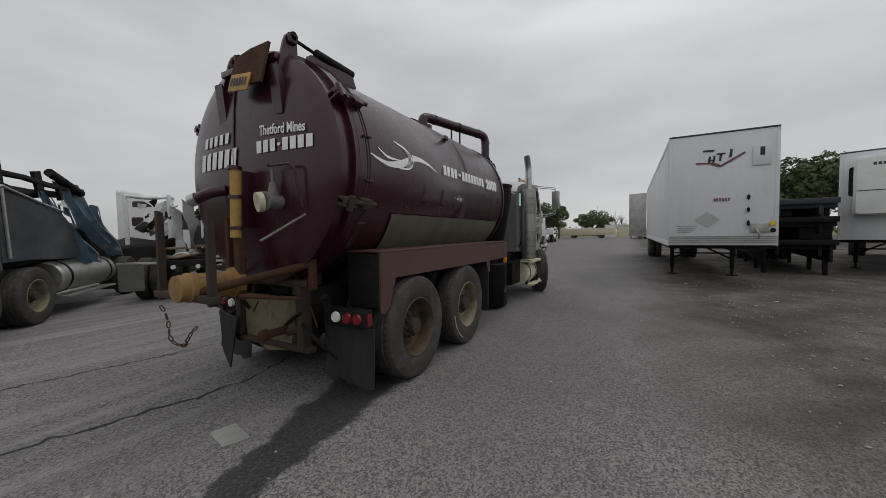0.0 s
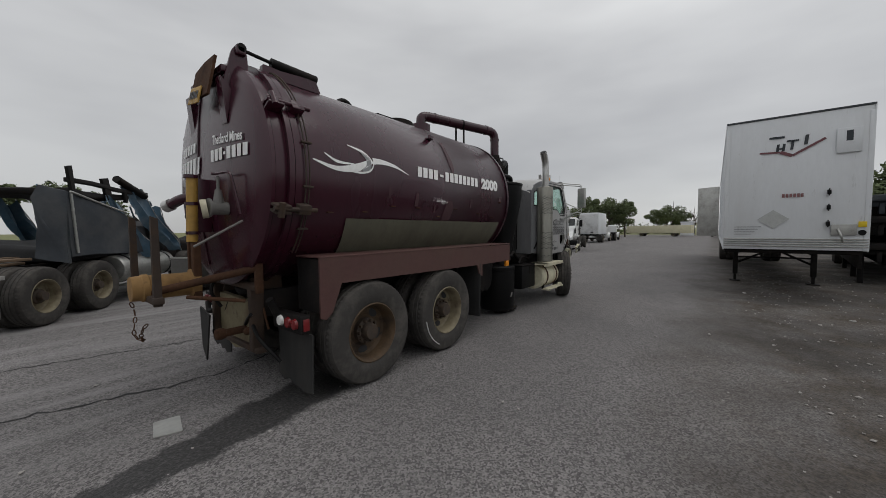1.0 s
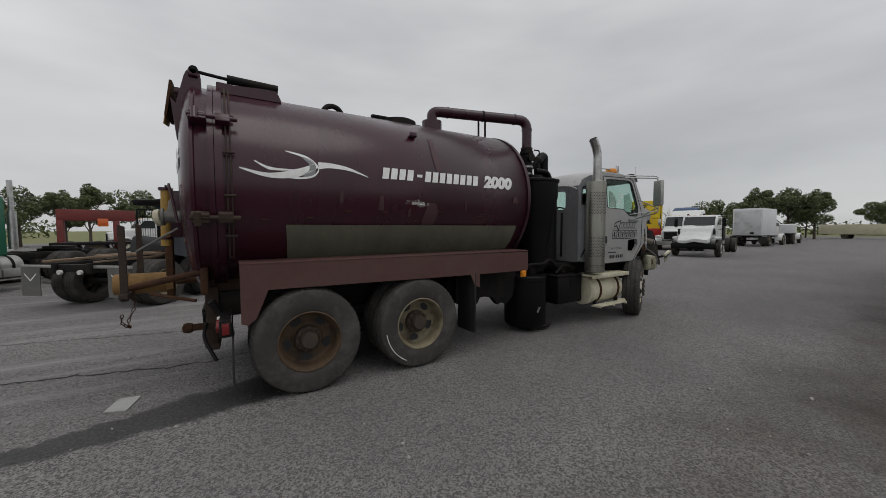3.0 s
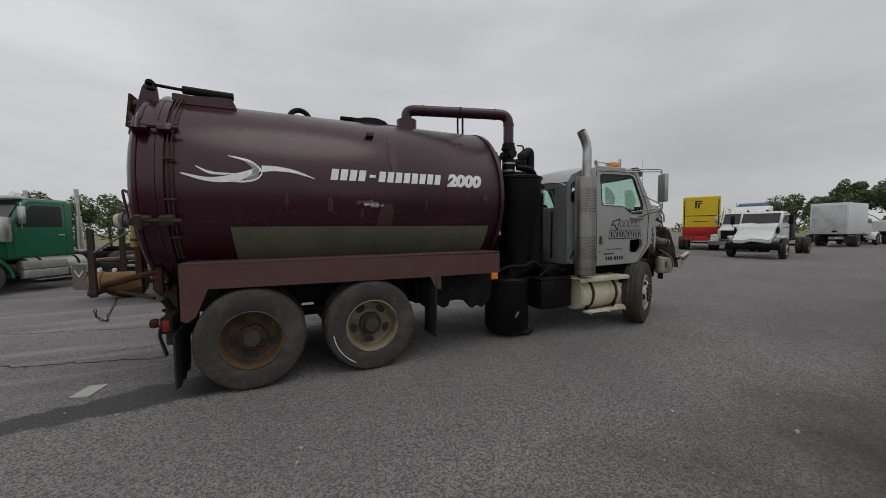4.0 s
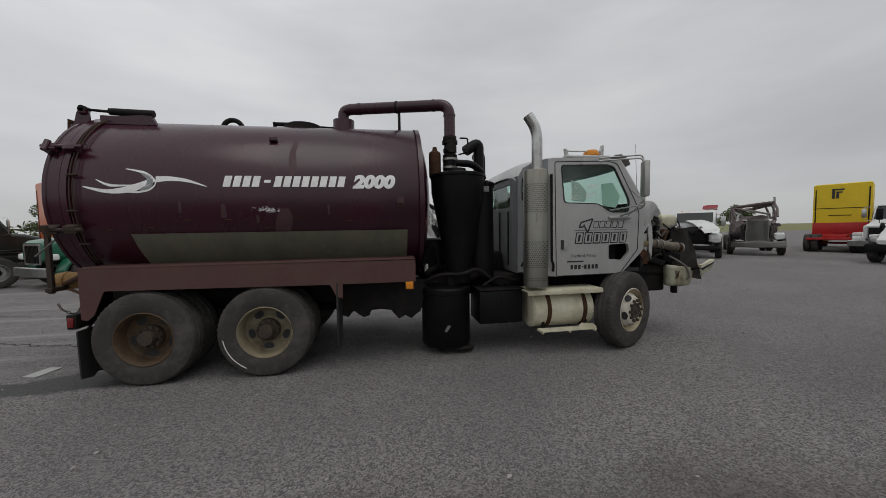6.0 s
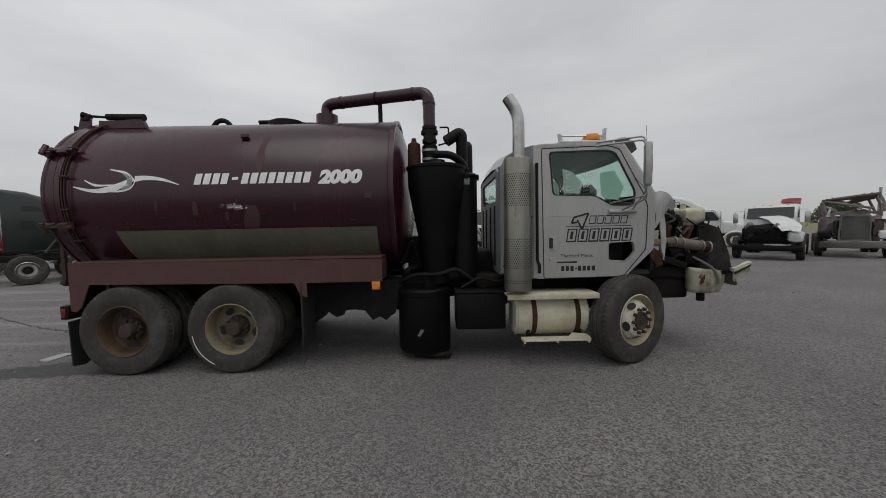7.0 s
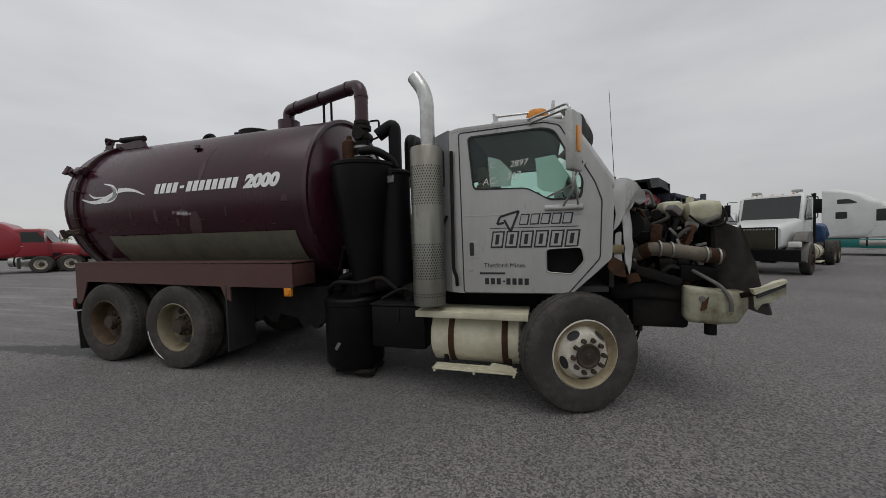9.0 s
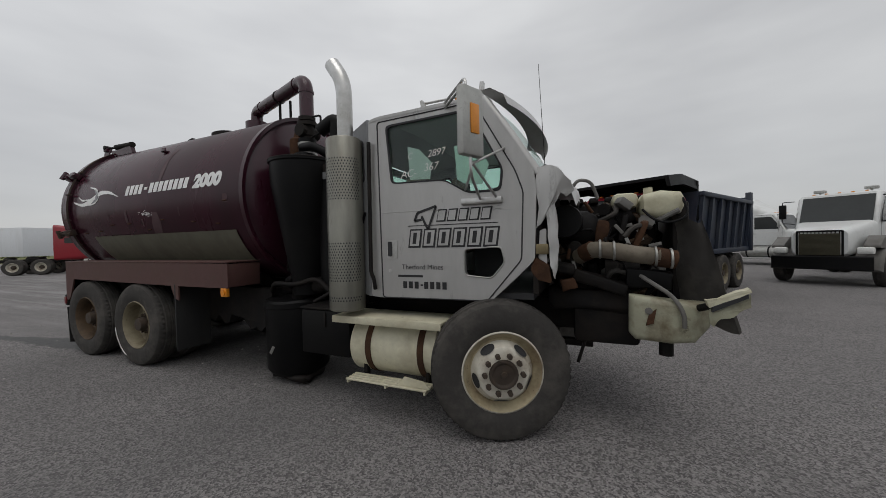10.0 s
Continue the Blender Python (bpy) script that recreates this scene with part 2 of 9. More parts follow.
M_SHIELD = material("perforated_stainless", (0.235, 0.23, 0.20), 0.34, metal=0.75, dirt=(0.12, 0.10, 0.07), amount=0.6, patch=3.0, bump=0.004, streak=True)
M_ALU = material("dirty_aluminium", (0.42, 0.42, 0.40), 0.45, metal=0.7, dirt=(0.16, 0.15, 0.13), amount=0.5, patch=2.5, bump=0.004)
M_WHITE = material("white_vinyl", (0.80, 0.80, 0.79), 0.5, dirt=(0.5, 0.48, 0.45), amount=0.25, patch=8, bump=0.0)
M_LETTERDARK = material("black_vinyl", (0.02, 0.02, 0.022), 0.5, bump=0.0)
M_LETTERGREY = material("grey_vinyl", (0.22, 0.225, 0.23), 0.5, bump=0.0)
M_GREYINK = material("dark_plum_vinyl", (0.06, 0.045, 0.05), 0.5, bump=0.0)
M_YELLOW = material("yellow_enamel", (0.42, 0.25, 0.05), 0.55, dirt=(0.15, 0.085, 0.03), amount=0.7, patch=4.0, bump=0.004)
M_AMBER = material("amber_plastic", (0.75, 0.27, 0.02), 0.3, bump=0.0)
M_REDLENS = material("red_plastic", (0.17, 0.010, 0.012), 0.25, bump=0.0)
M_WHITELENS = material("clear_plastic_lens", (0.75, 0.75, 0.72), 0.25, bump=0.0)
M_HOSE = material("tan_silicone_hose", (0.17, 0.145, 0.11), 0.7, dirt=(0.06, 0.048, 0.032), amount=0.6, patch=5.0, bump=0.004)
M_JUG = material("yellowed_plastic", (0.56, 0.54, 0.40), 0.5, dirt=(0.25, 0.2, 0.11), amount=0.5, patch=5.0, bump=0.003)
M_BUMPER = material("yellowed_white_bumper", (0.36, 0.355, 0.26), 0.5, dirt=(0.12, 0.085, 0.045), amount=0.9, patch=6.0, bump=0.004)
M_INTERIOR = material("dark_trim", (0.03, 0.03, 0.032), 0.8, bump=0.004)
M_SEAT = material("tan_seat_cloth", (0.24, 0.17, 0.13), 0.9, bump=0.004)
M_PAPER = material("paper", (0.75, 0.74, 0.72), 0.8, bump=0.0)
M_GLASS = glass("window_glass", (0.84, 0.95, 0.91), 0.95)
M_DARKGLASS = material("dusty_window_glass", (0.022, 0.026, 0.026), 0.16, bump=0.0)
M_TRAILER = material("white_trailer_sheet", (0.66, 0.68, 0.70), 0.45, dirt=(0.50, 0.50, 0.49), amount=0.35, patch=0.9, bump=0.002, spread=0.04, streak=True)
M_GREEN = material("green_cab_paint", (0.008, 0.115, 0.06), 0.35, dirt=(0.02, 0.09, 0.06), amount=0.4, bump=0.002, spread=0.05, coat=0.4)
M_ORANGE = material("orange_cab_paint", (0.62, 0.11, 0.012), 0.35, dirt=(0.4, 0.09, 0.02), amount=0.35, bump=0.002, spread=0.05, coat=0.4)
M_RED = material("red_cab_paint", (0.27, 0.008, 0.018), 0.35, dirt=(0.16, 0.012, 0.018), amount=0.35, bump=0.002, spread=0.05, coat=0.4)
M_DKGREEN = material("dark_green_cab_paint", (0.012, 0.022, 0.019), 0.35, dirt=(0.03, 0.034, 0.03), amount=0.35, bump=0.002, spread=0.05, coat=0.4)
M_BLUEWRECK = material("steel_blue_paint", (0.065, 0.125, 0.18), 0.45, dirt=(0.20, 0.25, 0.28), amount=0.75, patch=2.6, bump=0.006)
M_BLUEPANEL = material("grimy_slate_panel", (0.028, 0.034, 0.042), 0.65, dirt=(0.11, 0.11, 0.105), amount=0.5, patch=1.4, bump=0.004)
M_CABWHITE = material("white_cab_paint", (0.66, 0.67, 0.66), 0.4, dirt=(0.46, 0.45, 0.42), amount=0.4, patch=1.5, bump=0.002, spread=0.05, coat=0.3)
M_TEAL = material("teal_paint", (0.01, 0.16, 0.15), 0.4, bump=0.002)
M_TRUCKBLUE = material("blue_paint", (0.012, 0.045, 0.13), 0.4, dirt=(0.05, 0.08, 0.15), bump=0.002)
M_DUMP = material("navy_dump_steel", (0.018, 0.026, 0.045), 0.5, dirt=(0.06, 0.062, 0.065), amount=0.5, patch=1.5, bump=0.004)
M_YELLOWBODY = material("yellow_body_paint", (0.72, 0.52, 0.008), 0.4, dirt=(0.5, 0.36, 0.02), bump=0.002, spread=0.05)
M_REDBODY = material("red_body_paint", (0.42, 0.015, 0.015), 0.4, bump=0.002)
M_WOOD = material("weathered_wood", (0.20, 0.135, 0.085), 0.85, dirt=(0.08, 0.06, 0.045), amount=0.6, patch=4.0, bump=0.012, spread=0.2)
M_TRUNK = material("bark", (0.07, 0.055, 0.042), 0.9, bump=0.02)
M_LEAF = material("foliage", (0.10, 0.125, 0.05), 0.75, dirt=(0.06, 0.085, 0.035), amount=0.8, patch=0.6, grain=3, bump=0.0, spread=0.25)
M_TAR = material("tar_crack", (0.02, 0.02, 0.02), 0.8, bump=0.004)
M_MUDFLAP = material("scuffed_mudflap", (0.016, 0.016, 0.016), 0.8, dirt=(0.055, 0.05, 0.045), amount=0.6, patch=3.0, bump=0.005, streak=True)
M_GREYFLAP = material("grey_mudflap", (0.13, 0.127, 0.12), 0.7, bump=0.004)
M_STONE = material("pale_gravel", (0.34, 0.32, 0.30), 0.9, bump=0.004)
M_DARKALU = material("dull_grey_strap", (0.16, 0.155, 0.145), 0.6, dirt=(0.06, 0.05, 0.04), amount=0.6, bump=0.003)
M_SHADEGREY = material("weathered_shade_grey_paint", (0.26, 0.265, 0.275), 0.5, metal=0.2, dirt=(0.12, 0.12, 0.12), amount=0.55, patch=2.0, bump=0.003, streak=True)
M_HUB = material("greasy_brown_hub", (0.042, 0.030, 0.022), 0.75, dirt=(0.085, 0.055, 0.032), amount=0.6, patch=9.0, grain=40, bump=0.006)
M_OILYRUST = material("oily_dark_rust", (0.036, 0.024, 0.018), 0.8, dirt=(0.085, 0.048, 0.024), amount=0.6, patch=6.0, grain=30, bump=0.010)
M_GROUND = ground_material()
for m_ in (M_BLACK, M_DARKSTEEL, M_RUBBER, M_RUST):
    m_.node_tree.nodes["Principled BSDF"].inputs["Specular IOR Level"].default_value = 0.15


# ---------------------------------------------------------------- mesh helpers
def box(bm, x0, x1, y0, y1, z0, z1, bev=0.0, m=None):
    vs = [bm.verts.new((x, y, z)) for x in (x0, x1) for y in (y0, y1) for z in (z0, z1)]
    fs = [bm.faces.new([vs[i] for i in f]) for f in ((0, 1, 3, 2), (4, 6, 7, 5), (0, 4, 5, 1), (2, 3, 7, 6), (0, 2, 6, 4), (1, 5, 7, 3))]
    if m:
        bmesh.ops.transform(bm, matrix=m, verts=vs)
    if bev:
        es = list({e for f in fs for e in f.edges})
        bmesh.ops.bevel(bm, geom=es, offset=bev, segments=2, affect="EDGES", profile=0.5)
    return bm


def loft(bm, rings, caps=True, closed=True):
    rv = [[bm.verts.new(p) for p in r] for r in rings]
    n = len(rings[0])
    for a, b in zip(rv, rv[1:]):
        for i in range(n if closed else n - 1):
            j = (i + 1) % n
            bm.faces.new((a[i], a[j], b[j], b[i]))
    if caps:
        bm.faces.new(rv[0][::-1])
        bm.faces.new(rv[-1])
    return bm


def ring(c, axis, r, n=20, ref=None):
    axis = Vector(axis).normalized()
    ref = Vector(ref) if ref else (Vector((0, 0, 1)) if abs(axis.z) < 0.9 else Vector((1, 0, 0)))
    u = axis.cross(ref).normalized()
    v = axis.cross(u)
    return [Vector(c) + r * (math.cos(2 * math.pi * i / n) * u + math.sin(2 * math.pi * i / n) * v) for i in range(n)]


def cyl(bm, a, b, r0, r1=None, n=20):
    a, b = Vector(a), Vector(b)
    return loft(bm, [ring(a, b - a, r0, n), ring(b, b - a, r0 if r1 is None else r1, n)])


def tube(bm, pts, r, n=10):
    pts = [Vector(p) for p in pts]
    rings, ref = [], None
    for i, p in enumerate(pts):
        d = (pts[min(i + 1, len(pts) - 1)] - pts[max(i - 1, 0)]).normalized()
        if ref is None:
            ref = Vector((0, 0, 1)) if abs(d.z) < 0.9 else Vector((1, 0, 0))
        u = d.cross(ref).normalized()
        ref = u.cross(d).normalized()
        rr = r[i] if isinstance(r, (list, tuple)) else r
        rings.append([p + rr * (math.cos(2 * math.pi * k / n) * u + math.sin(2 * math.pi * k / n) * ref) for k in range(n)])
    return loft(bm, rings)


def bend(pts, radius=0.1, steps=5):
    """Round the corners of a polyline."""
    pts = [Vector(p) for p in pts]
    out = [pts[0]]
    for a, b, c in zip(pts, pts[1:], pts[2:]):
        p = b + (a - b).normalized() * min(radius, (a - b).length * 0.49)
        q = b + (c - b).normalized() * min(radius, (c - b).length * 0.49)
        for i in range(steps + 1):
            t = i / steps
            out.append((1 - t) ** 2 * p + 2 * t * (1 - t) * b + t * t * q)
    return out + [pts[-1]]


def lathe(bm, centre, profile, n=40, axis="y"):
    """Turn (radius, along) pairs about an axis through centre."""
    rings = []
    for r, a in profile:
        pts = []
        for i in range(n):
            c, s = r * math.cos(2 * math.pi * i / n), r * math.sin(2 * math.pi * i / n)
            pts.append(Vector(centre) + Vector({"y": (c, a, s), "x": (a, c, s), "z": (c, s, a)}[axis]))
        rings.append(pts)
    return loft(bm, rings, caps=False)


def prism(bm, outline, y0, y1, holes=(), plane="xz"):
    """Extrude an outline with holes; plane xz goes from y0 to y1, yz from x0 to x1, xy from z0 to z1."""
    put = {"xz": lambda a, b, d: (a, d, b), "yz": lambda a, b, d: (d, a, b), "xy": lambda a, b, d: (a, b, d)}[plane]
    loops = [list(outline), *[list(h) for h in holes]]
    flat = [p for lp in loops for p in lp]
    tris = tessellate_polygon([[Vector((a, b, 0)) for a, b in lp] for lp in loops])
    lo = [bm.verts.new(put(a, b, y0)) for a, b in flat]
    hi = [bm.verts.new(put(a, b, y1)) for a, b in flat]
    fs = []
    for t in tris:
        if len(set(t)) == 3:
            fs.append(bm.faces.new([lo[i] for i in t]))
            fs.append(bm.faces.new([hi[i] for i in reversed(t)]))
    k = 0
    for lp in loops:
        for i in range(len(lp)):
            a, b = k + i, k + (i + 1) % len(lp)
            fs.append(bm.faces.new((lo[a], lo[b], hi[b], hi[a])))
        k += len(lp)
    bmesh.ops.recalc_face_normals(bm, faces=fs)
    return bm


def rounded(pts, r, steps=3):
    """Round the corners of a closed 2D outline."""
    out, n = [], len(pts)
    for i in range(n):
        a, b, c = (Vector((*pts[j % n], 0)) for j in (i - 1, i, i + 1))
        d = min(r, (a - b).length * 0.45, (c - b).length * 0.45)
        p, q = b + (a - b).normalized() * d, b + (c - b).normalized() * d
        for k in range(steps + 1):
            t = k / steps
            v = (1 - t) ** 2 * p + 2 * t * (1 - t) * b + t * t * q
            out.append((v.x, v.y))
    return out


def rrect(hw, z0, z1, r, yc=0.0, n=4):
    """Rounded rectangle in y, z."""
    pts = []
    r = min(r, hw * 0.98, (z1 - z0) * 0.49)
    for cy, cz, a0 in ((hw - r, z1 - r, 0), (-hw + r, z1 - r, 90), (-hw + r, z0 + r, 180), (hw - r, z0 + r, 270)):
        for i in range(n + 1):
            a = radians(a0 + 90 * i / n)
            pts.append((yc + cy + r * math.cos(a), cz + r * math.sin(a)))
    return pts


def hull(bm, stations):
    """Skin rounded rectangles (x, half width, z0, z1, radius) from rear to front."""
    return loft(bm, [[Vector((x, y, z)) for y, z in rrect(hw, z0, z1, r)] for x, hw, z0, z1, r in stations])


def crumple(bm, amp=0.06, scale=2.0, seed=0.0, cuts=0):
    if cuts:
        bmesh.ops.subdivide_edges(bm, edges=bm.edges[:], cuts=cuts, use_grid_fill=True)
    for v in bm.verts:
        v.co += amp * noise.noise_vector(v.co * scale + Vector((seed, seed * 1.7, 0)))
        if cuts > 1:
            v.co += amp * 0.35 * noise.noise_vector(v.co * scale * 3.7 + Vector((seed * 2.1, 4.0, seed)))
    return bm


def mesh_of(name, bm, mat, angle=40):
    me = bpy.data.meshes.new(name)
    bmesh.ops.remove_doubles(bm, verts=bm.verts[:], dist=1e-5)
    bmesh.ops.recalc_face_normals(bm, faces=bm.faces[:])
    bm.to_mesh(me)
    bm.free()
    me.materials.append(mat)
    for p in me.polygons:
        p.use_smooth = True
    me.set_sharp_from_angle(angle=radians(angle))
    return me


def part(name, bm, mat, parent, label="", angle=40, m=None):
    me = bm if isinstance(bm, bpy.types.Mesh) else mesh_of(name, bm, mat, angle)
    ob = new(name, me)
    ob.parent = parent
    if m:
        ob.matrix_basis = m
    return tagged(ob, label)


def thing(name, label, category, m=None, group=""):
    ob = new(name)
    ob.empty_display_size = 0.3
    if m:
        ob.matrix_basis = m
    return tagged(ob, label, category, group)


def lone(name, bm, mat, label, category, kind="", group="", angle=40, m=None):
    ob = new(name, mesh_of(name, bm, mat, angle))
    if m:
        ob.matrix_basis = m
    return tagged(ob, label, category, group, kind)


B = bmesh.new


def letters(text, size, shear=0.0, bold=0.0):
    """Flat mesh of the words, lying in x, y."""
    cu = bpy.data.curves.new("words", "FONT")
    cu.body, cu.size, cu.shear, cu.offset = text, size, shear, bold
    ob = new("words", cu)
    dg = bpy.context.evaluated_depsgraph_get()
    dg.update()
    me = bpy.data.meshes.new_from_object(ob.evaluated_get(dg))
    bpy.data.objects.remove(ob)
    bpy.data.curves.remove(cu)
    return me


def letters_bm(text, size, place, shear=0.0, bold=0.0):
    me = letters(text, size, shear, bold)
    bm = bmesh.new()
    bm.from_mesh(me)
    bpy.data.meshes.remove(me)
    for v in bm.verts:
        v.co = place(v.co.x, v.co.y)
    return bm


def bars(rows, place, lean=0.0):
    """Plain bars (u, v, width, height) laid on a surface by place(u, v)."""
    bm = bmesh.new()
    for u, v, w, h in rows:
        k = max(1, int(h / 0.05))
        for j in range(k):
            a, b = v + h * j / k, v + h * (j + 1) / k
            la, lb = lean * (a - v), lean * (b - v)
            bm.faces.new([bm.verts.new(place(*p)) for p in ((u + la, a), (u + w + la, a), (u + w + lb, b), (u + lb, b))])
    return bm


# ---------------------------------------------------------------- ground
bm = B()
edges = [-2000, -400, -120, -40, -15, 0, 15, 40, 120, 400, 2000]
grid = [[bm.verts.new((x, y, 0)) for y in edges] for x in edges]
for i in range(len(edges) - 1):
    for j in range(len(edges) - 1):
        bm.faces.new((grid[i][j], grid[i + 1][j], grid[i + 1][j + 1], grid[i][j + 1]))
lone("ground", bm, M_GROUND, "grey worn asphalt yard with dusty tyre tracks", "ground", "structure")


# ---------------------------------------------------------------- wheels
TYRES = {}


def wheel_meshes(kind, rim_mat):
    """Tyre, rim and hub meshes about the wheel centre; outside faces -y. Dual rims are dished deep, steer rims bulge out."""
    if (kind, rim_mat.name) in TYRES:
        return TYRES[kind, rim_mat.name]
    t = B()
    lathe(t, (0, 0, 0), [(0.292, -0.055), (0.30, -0.125), (0.335, -0.142), (0.40, -0.148), (0.46, -0.143), (0.50, -0.13), (0.522, -0.11), (0.528, -0.075), (0.518, -0.07), (0.518, -0.058),
                         (0.53, -0.054), (0.531, -0.008), (0.52, -0.004), (0.52, 0.004), (0.531, 0.008), (0.53, 0.054), (0.518, 0.058), (0.518, 0.07), (0.528, 0.075), (0.522, 0.11),
                         (0.50, 0.13), (0.46, 0.143), (0.40, 0.148), (0.335, 0.142), (0.30, 0.125), (0.292, 0.055), (0.292, -0.055)], 112)
    for v in t.verts:
        r_ = math.hypot(v.co.x, v.co.z)
        if r_ > 0.505 and abs(v.co.y) > 0.07 and round(math.atan2(v.co.z, v.co.x) / (2 * math.pi) * 112) % 2:
            v.co.x, v.co.z = v.co.x * 0.974, v.co.z * 0.974
    tyre = mesh_of("tyre", t, M_RUBBER, 30)
    r = B()
    if kind == "dual":
        lathe(r, (0, 0, 0), [(0.298, -0.118), (0.306, -0.13), (0.296, -0.136), (0.282, -0.118), (0.272, -0.06), (0.262, 0.02), (0.235, 0.045), (0.16, 0.05), (0.135, 0.03), (0.0, 0.03)], 40)
        disc, face = 0.05, 1
    else:
        lathe(r, (0, 0, 0), [(0.298, -0.118), (0.306, -0.13), (0.296, -0.137), (0.284, -0.125), (0.275, -0.10), (0.245, -0.075), (0.225, -0.09), (0.19, -0.15), (0.16, -0.165), (0.0, -0.165)], 40)
        disc, face = -0.12, -1
    rim = mesh_of("rim", r, rim_mat, 30)
    h = B()
    if kind == "dual":
        lathe(h, (0, 0, 0), [(0.0, -0.115), (0.075, -0.11), (0.085, -0.085), (0.09, -0.03), (0.13, -0.02), (0.135, 0.03), (0.0, 0.03)], 24)
    else:
        lathe(h, (0, 0, 0), [(0.0, -0.19), (0.022, -0.19), (0.026, -0.178), (0.075, -0.176), (0.09, -0.188), (0.104, -0.188), (0.108, -0.165), (0.0, -0.164)], 28)
    hub = mesh_of("hub", h, M_HUB if rim_mat in (M_RIM, M_RIMRUST, M_RIMWHITE) else M_DARKSTEEL, 30)
    TYRES[kind, rim_mat.name] = (tyre, rim, hub)
    return TYRES[kind, rim_mat.name]


def small_wheel_mesh(name, kind, rim_mat):
    """One nut or one hand hole about the wheel centre, at angle 0."""
    key = (name, kind, rim_mat.name)
    if key not in TYRES:
        bm_ = B()
        if name == "lug_nut":
            r_, y_, l_, s_ = (0.112, -0.02, 0.035, 0.017) if kind == "dual" else (0.140, -0.16, 0.04, 0.022)
            cyl(bm_, (r_, y_, 0), (r_, y_ - l_, 0), s_, s_ * 0.85, n=6)
            TYRES[key] = mesh_of(name, bm_, M_HUB if rim_mat in (M_RIM, M_RIMRUST, M_RIMWHITE) else M_CHROME, 30)
        else:
            c, rr = (Vector((0.205, 0.040, 0)), Vector((1, 0, 0))) if kind == "dual" else (Vector((0.207, -0.13, 0)), Vector((0.5, 0.86, 0)))
            bm_.faces.new([bm_.verts.new(c + 0.060 * math.cos(2 * math.pi * k / 12) * Vector((0, 0, 1)) + 0.042 * math.sin(2 * math.pi * k / 12) * rr) for k in range(12)])
            TYRES[key] = mesh_of(name, bm_, M_INTERIOR, 30)
    return TYRES[key]


def rim_well_mesh():
    if "well" not in TYRES:
        bm_ = B()
        lathe(bm_, (0, 0, 0), [(0.292, -0.1395), (0.281, -0.127), (0.272, -0.104), (0.243, -0.079), (0.232, -0.088)], 40)
        TYRES["well"] = mesh_of("rim_well", bm_, material("rust_stained_rim", (0.40, 0.34, 0.22), 0.55, dirt=(0.11, 0.055, 0.02), amount=0.95, patch=3.5, grain=30, bump=0.004), 30)
    return TYRES["well"]


def wheel(parent, x, y, side, kind="dual", rim=None, z=0.528, turn=0.0, scale=1.0, label="", fine=False):
    """side -1: outer face towards -y. A dual adds an inner tyre."""
    rim = rim or M_RIM
    tyre, rm, hub = wheel_meshes(kind, rim)
    m = pose(x, y, z, 0, 0, 0 if side < 0 else 180) @ pose(0, 0, 0, 0, 0, turn) @ Matrix.Scale(scale, 4)
    w = part("wheel", hub, None, parent, label, m=m)
    part("tyre", tyre, None, w)
    part("rim", rm, None, w)
    if fine and kind == "steer":
        part("rim_well", rim_well_mesh(), None, w, "rust-stained rim well")
    if fine:
        for i in range(10):
            part("lug_nut", small_wheel_mesh("lug_nut", kind, rim), None, w, m=Matrix.Rotation(2 * math.pi * i / 10, 4, "Y"))
        for i in range(5):
            part("hand_hole", small_wheel_mesh("hand_hole", kind, rim), None, w, m=Matrix.Rotation(2 * math.pi * (i + 0.3) / 5, 4, "Y"))
    if kind == "dual":
        part("tyre", tyre, None, w, m=pose(0, 0.33, 0))
    return w


# ---------------------------------------------------------------- vacuum tank truck
YC, TR, TZ = 1.12, 1.11, 2.21          # centre line, tank radius, tank axis height
TANK0, TANK1 = -0.78, 3.24             # cylindrical shell
truck = thing("tank_truck", "maroon vacuum tank truck with silver cab and stripped front end", "truck")


def on_tank(x, z, off=0.004):
    """A point on the tank's near flank."""
    return Vector((x, YC - math.sqrt(max((TR + off) ** 2 - (z - TZ) ** 2, 0)), z))


bm = B()
for s in (-1, 1):
    y = YC + s * 0.43
    box(bm, -0.85, 7.15, y - 0.045, y + 0.045, 0.76, 1.04, 0.012)
for x in (-0.7, 0.67, 2.2, 3.6, 5.2, 6.7):
    box(bm, x - 0.05, x + 0.05, YC - 0.40, YC + 0.40, 0.80, 1.0, 0.01)
part("chassis", bm, M_DARKSTEEL, truck, "greasy black chassis rails")

for x in (-0.04, 1.27):
    bm = B()
    cyl(bm, (x, -0.05, 0.55), (x, 2.29, 0.55), 0.075, n=16)
    lathe(bm, (x, YC, 0.55), [(0.0, -0.3), (0.17, -0.22), (0.24, -0.08), (0.24, 0.08), (0.17, 0.22), (0.0, 0.3)], 20)
    part("rear_axle", bm, M_DARKSTEEL, truck)
for y in (YC - 0.56, YC + 0.56):
    bm = B()
    box(bm, 0.1, 1.24, y - 0.06, y + 0.06, 0.62, 0.74, 0.03)
    part("walking_beam", bm, M_DARKSTEEL, truck)
bm = B()
cyl(bm, (1.5, YC, 0.56), (5.2, YC, 0.8), 0.06, n=12)
part("drive_shaft", bm, M_DARKSTEEL, truck)
bm = B()
box(bm, 6.1, 6.24, 0.15, 2.1, 0.46, 0.58, 0.03)
for y in (YC - 0.43, YC + 0.43):
    box(bm, 5.5, 6.9, y - 0.045, y + 0.045, 0.6, 0.66, 0.01)
part("front_axle", bm, M_DARKSTEEL, truck)

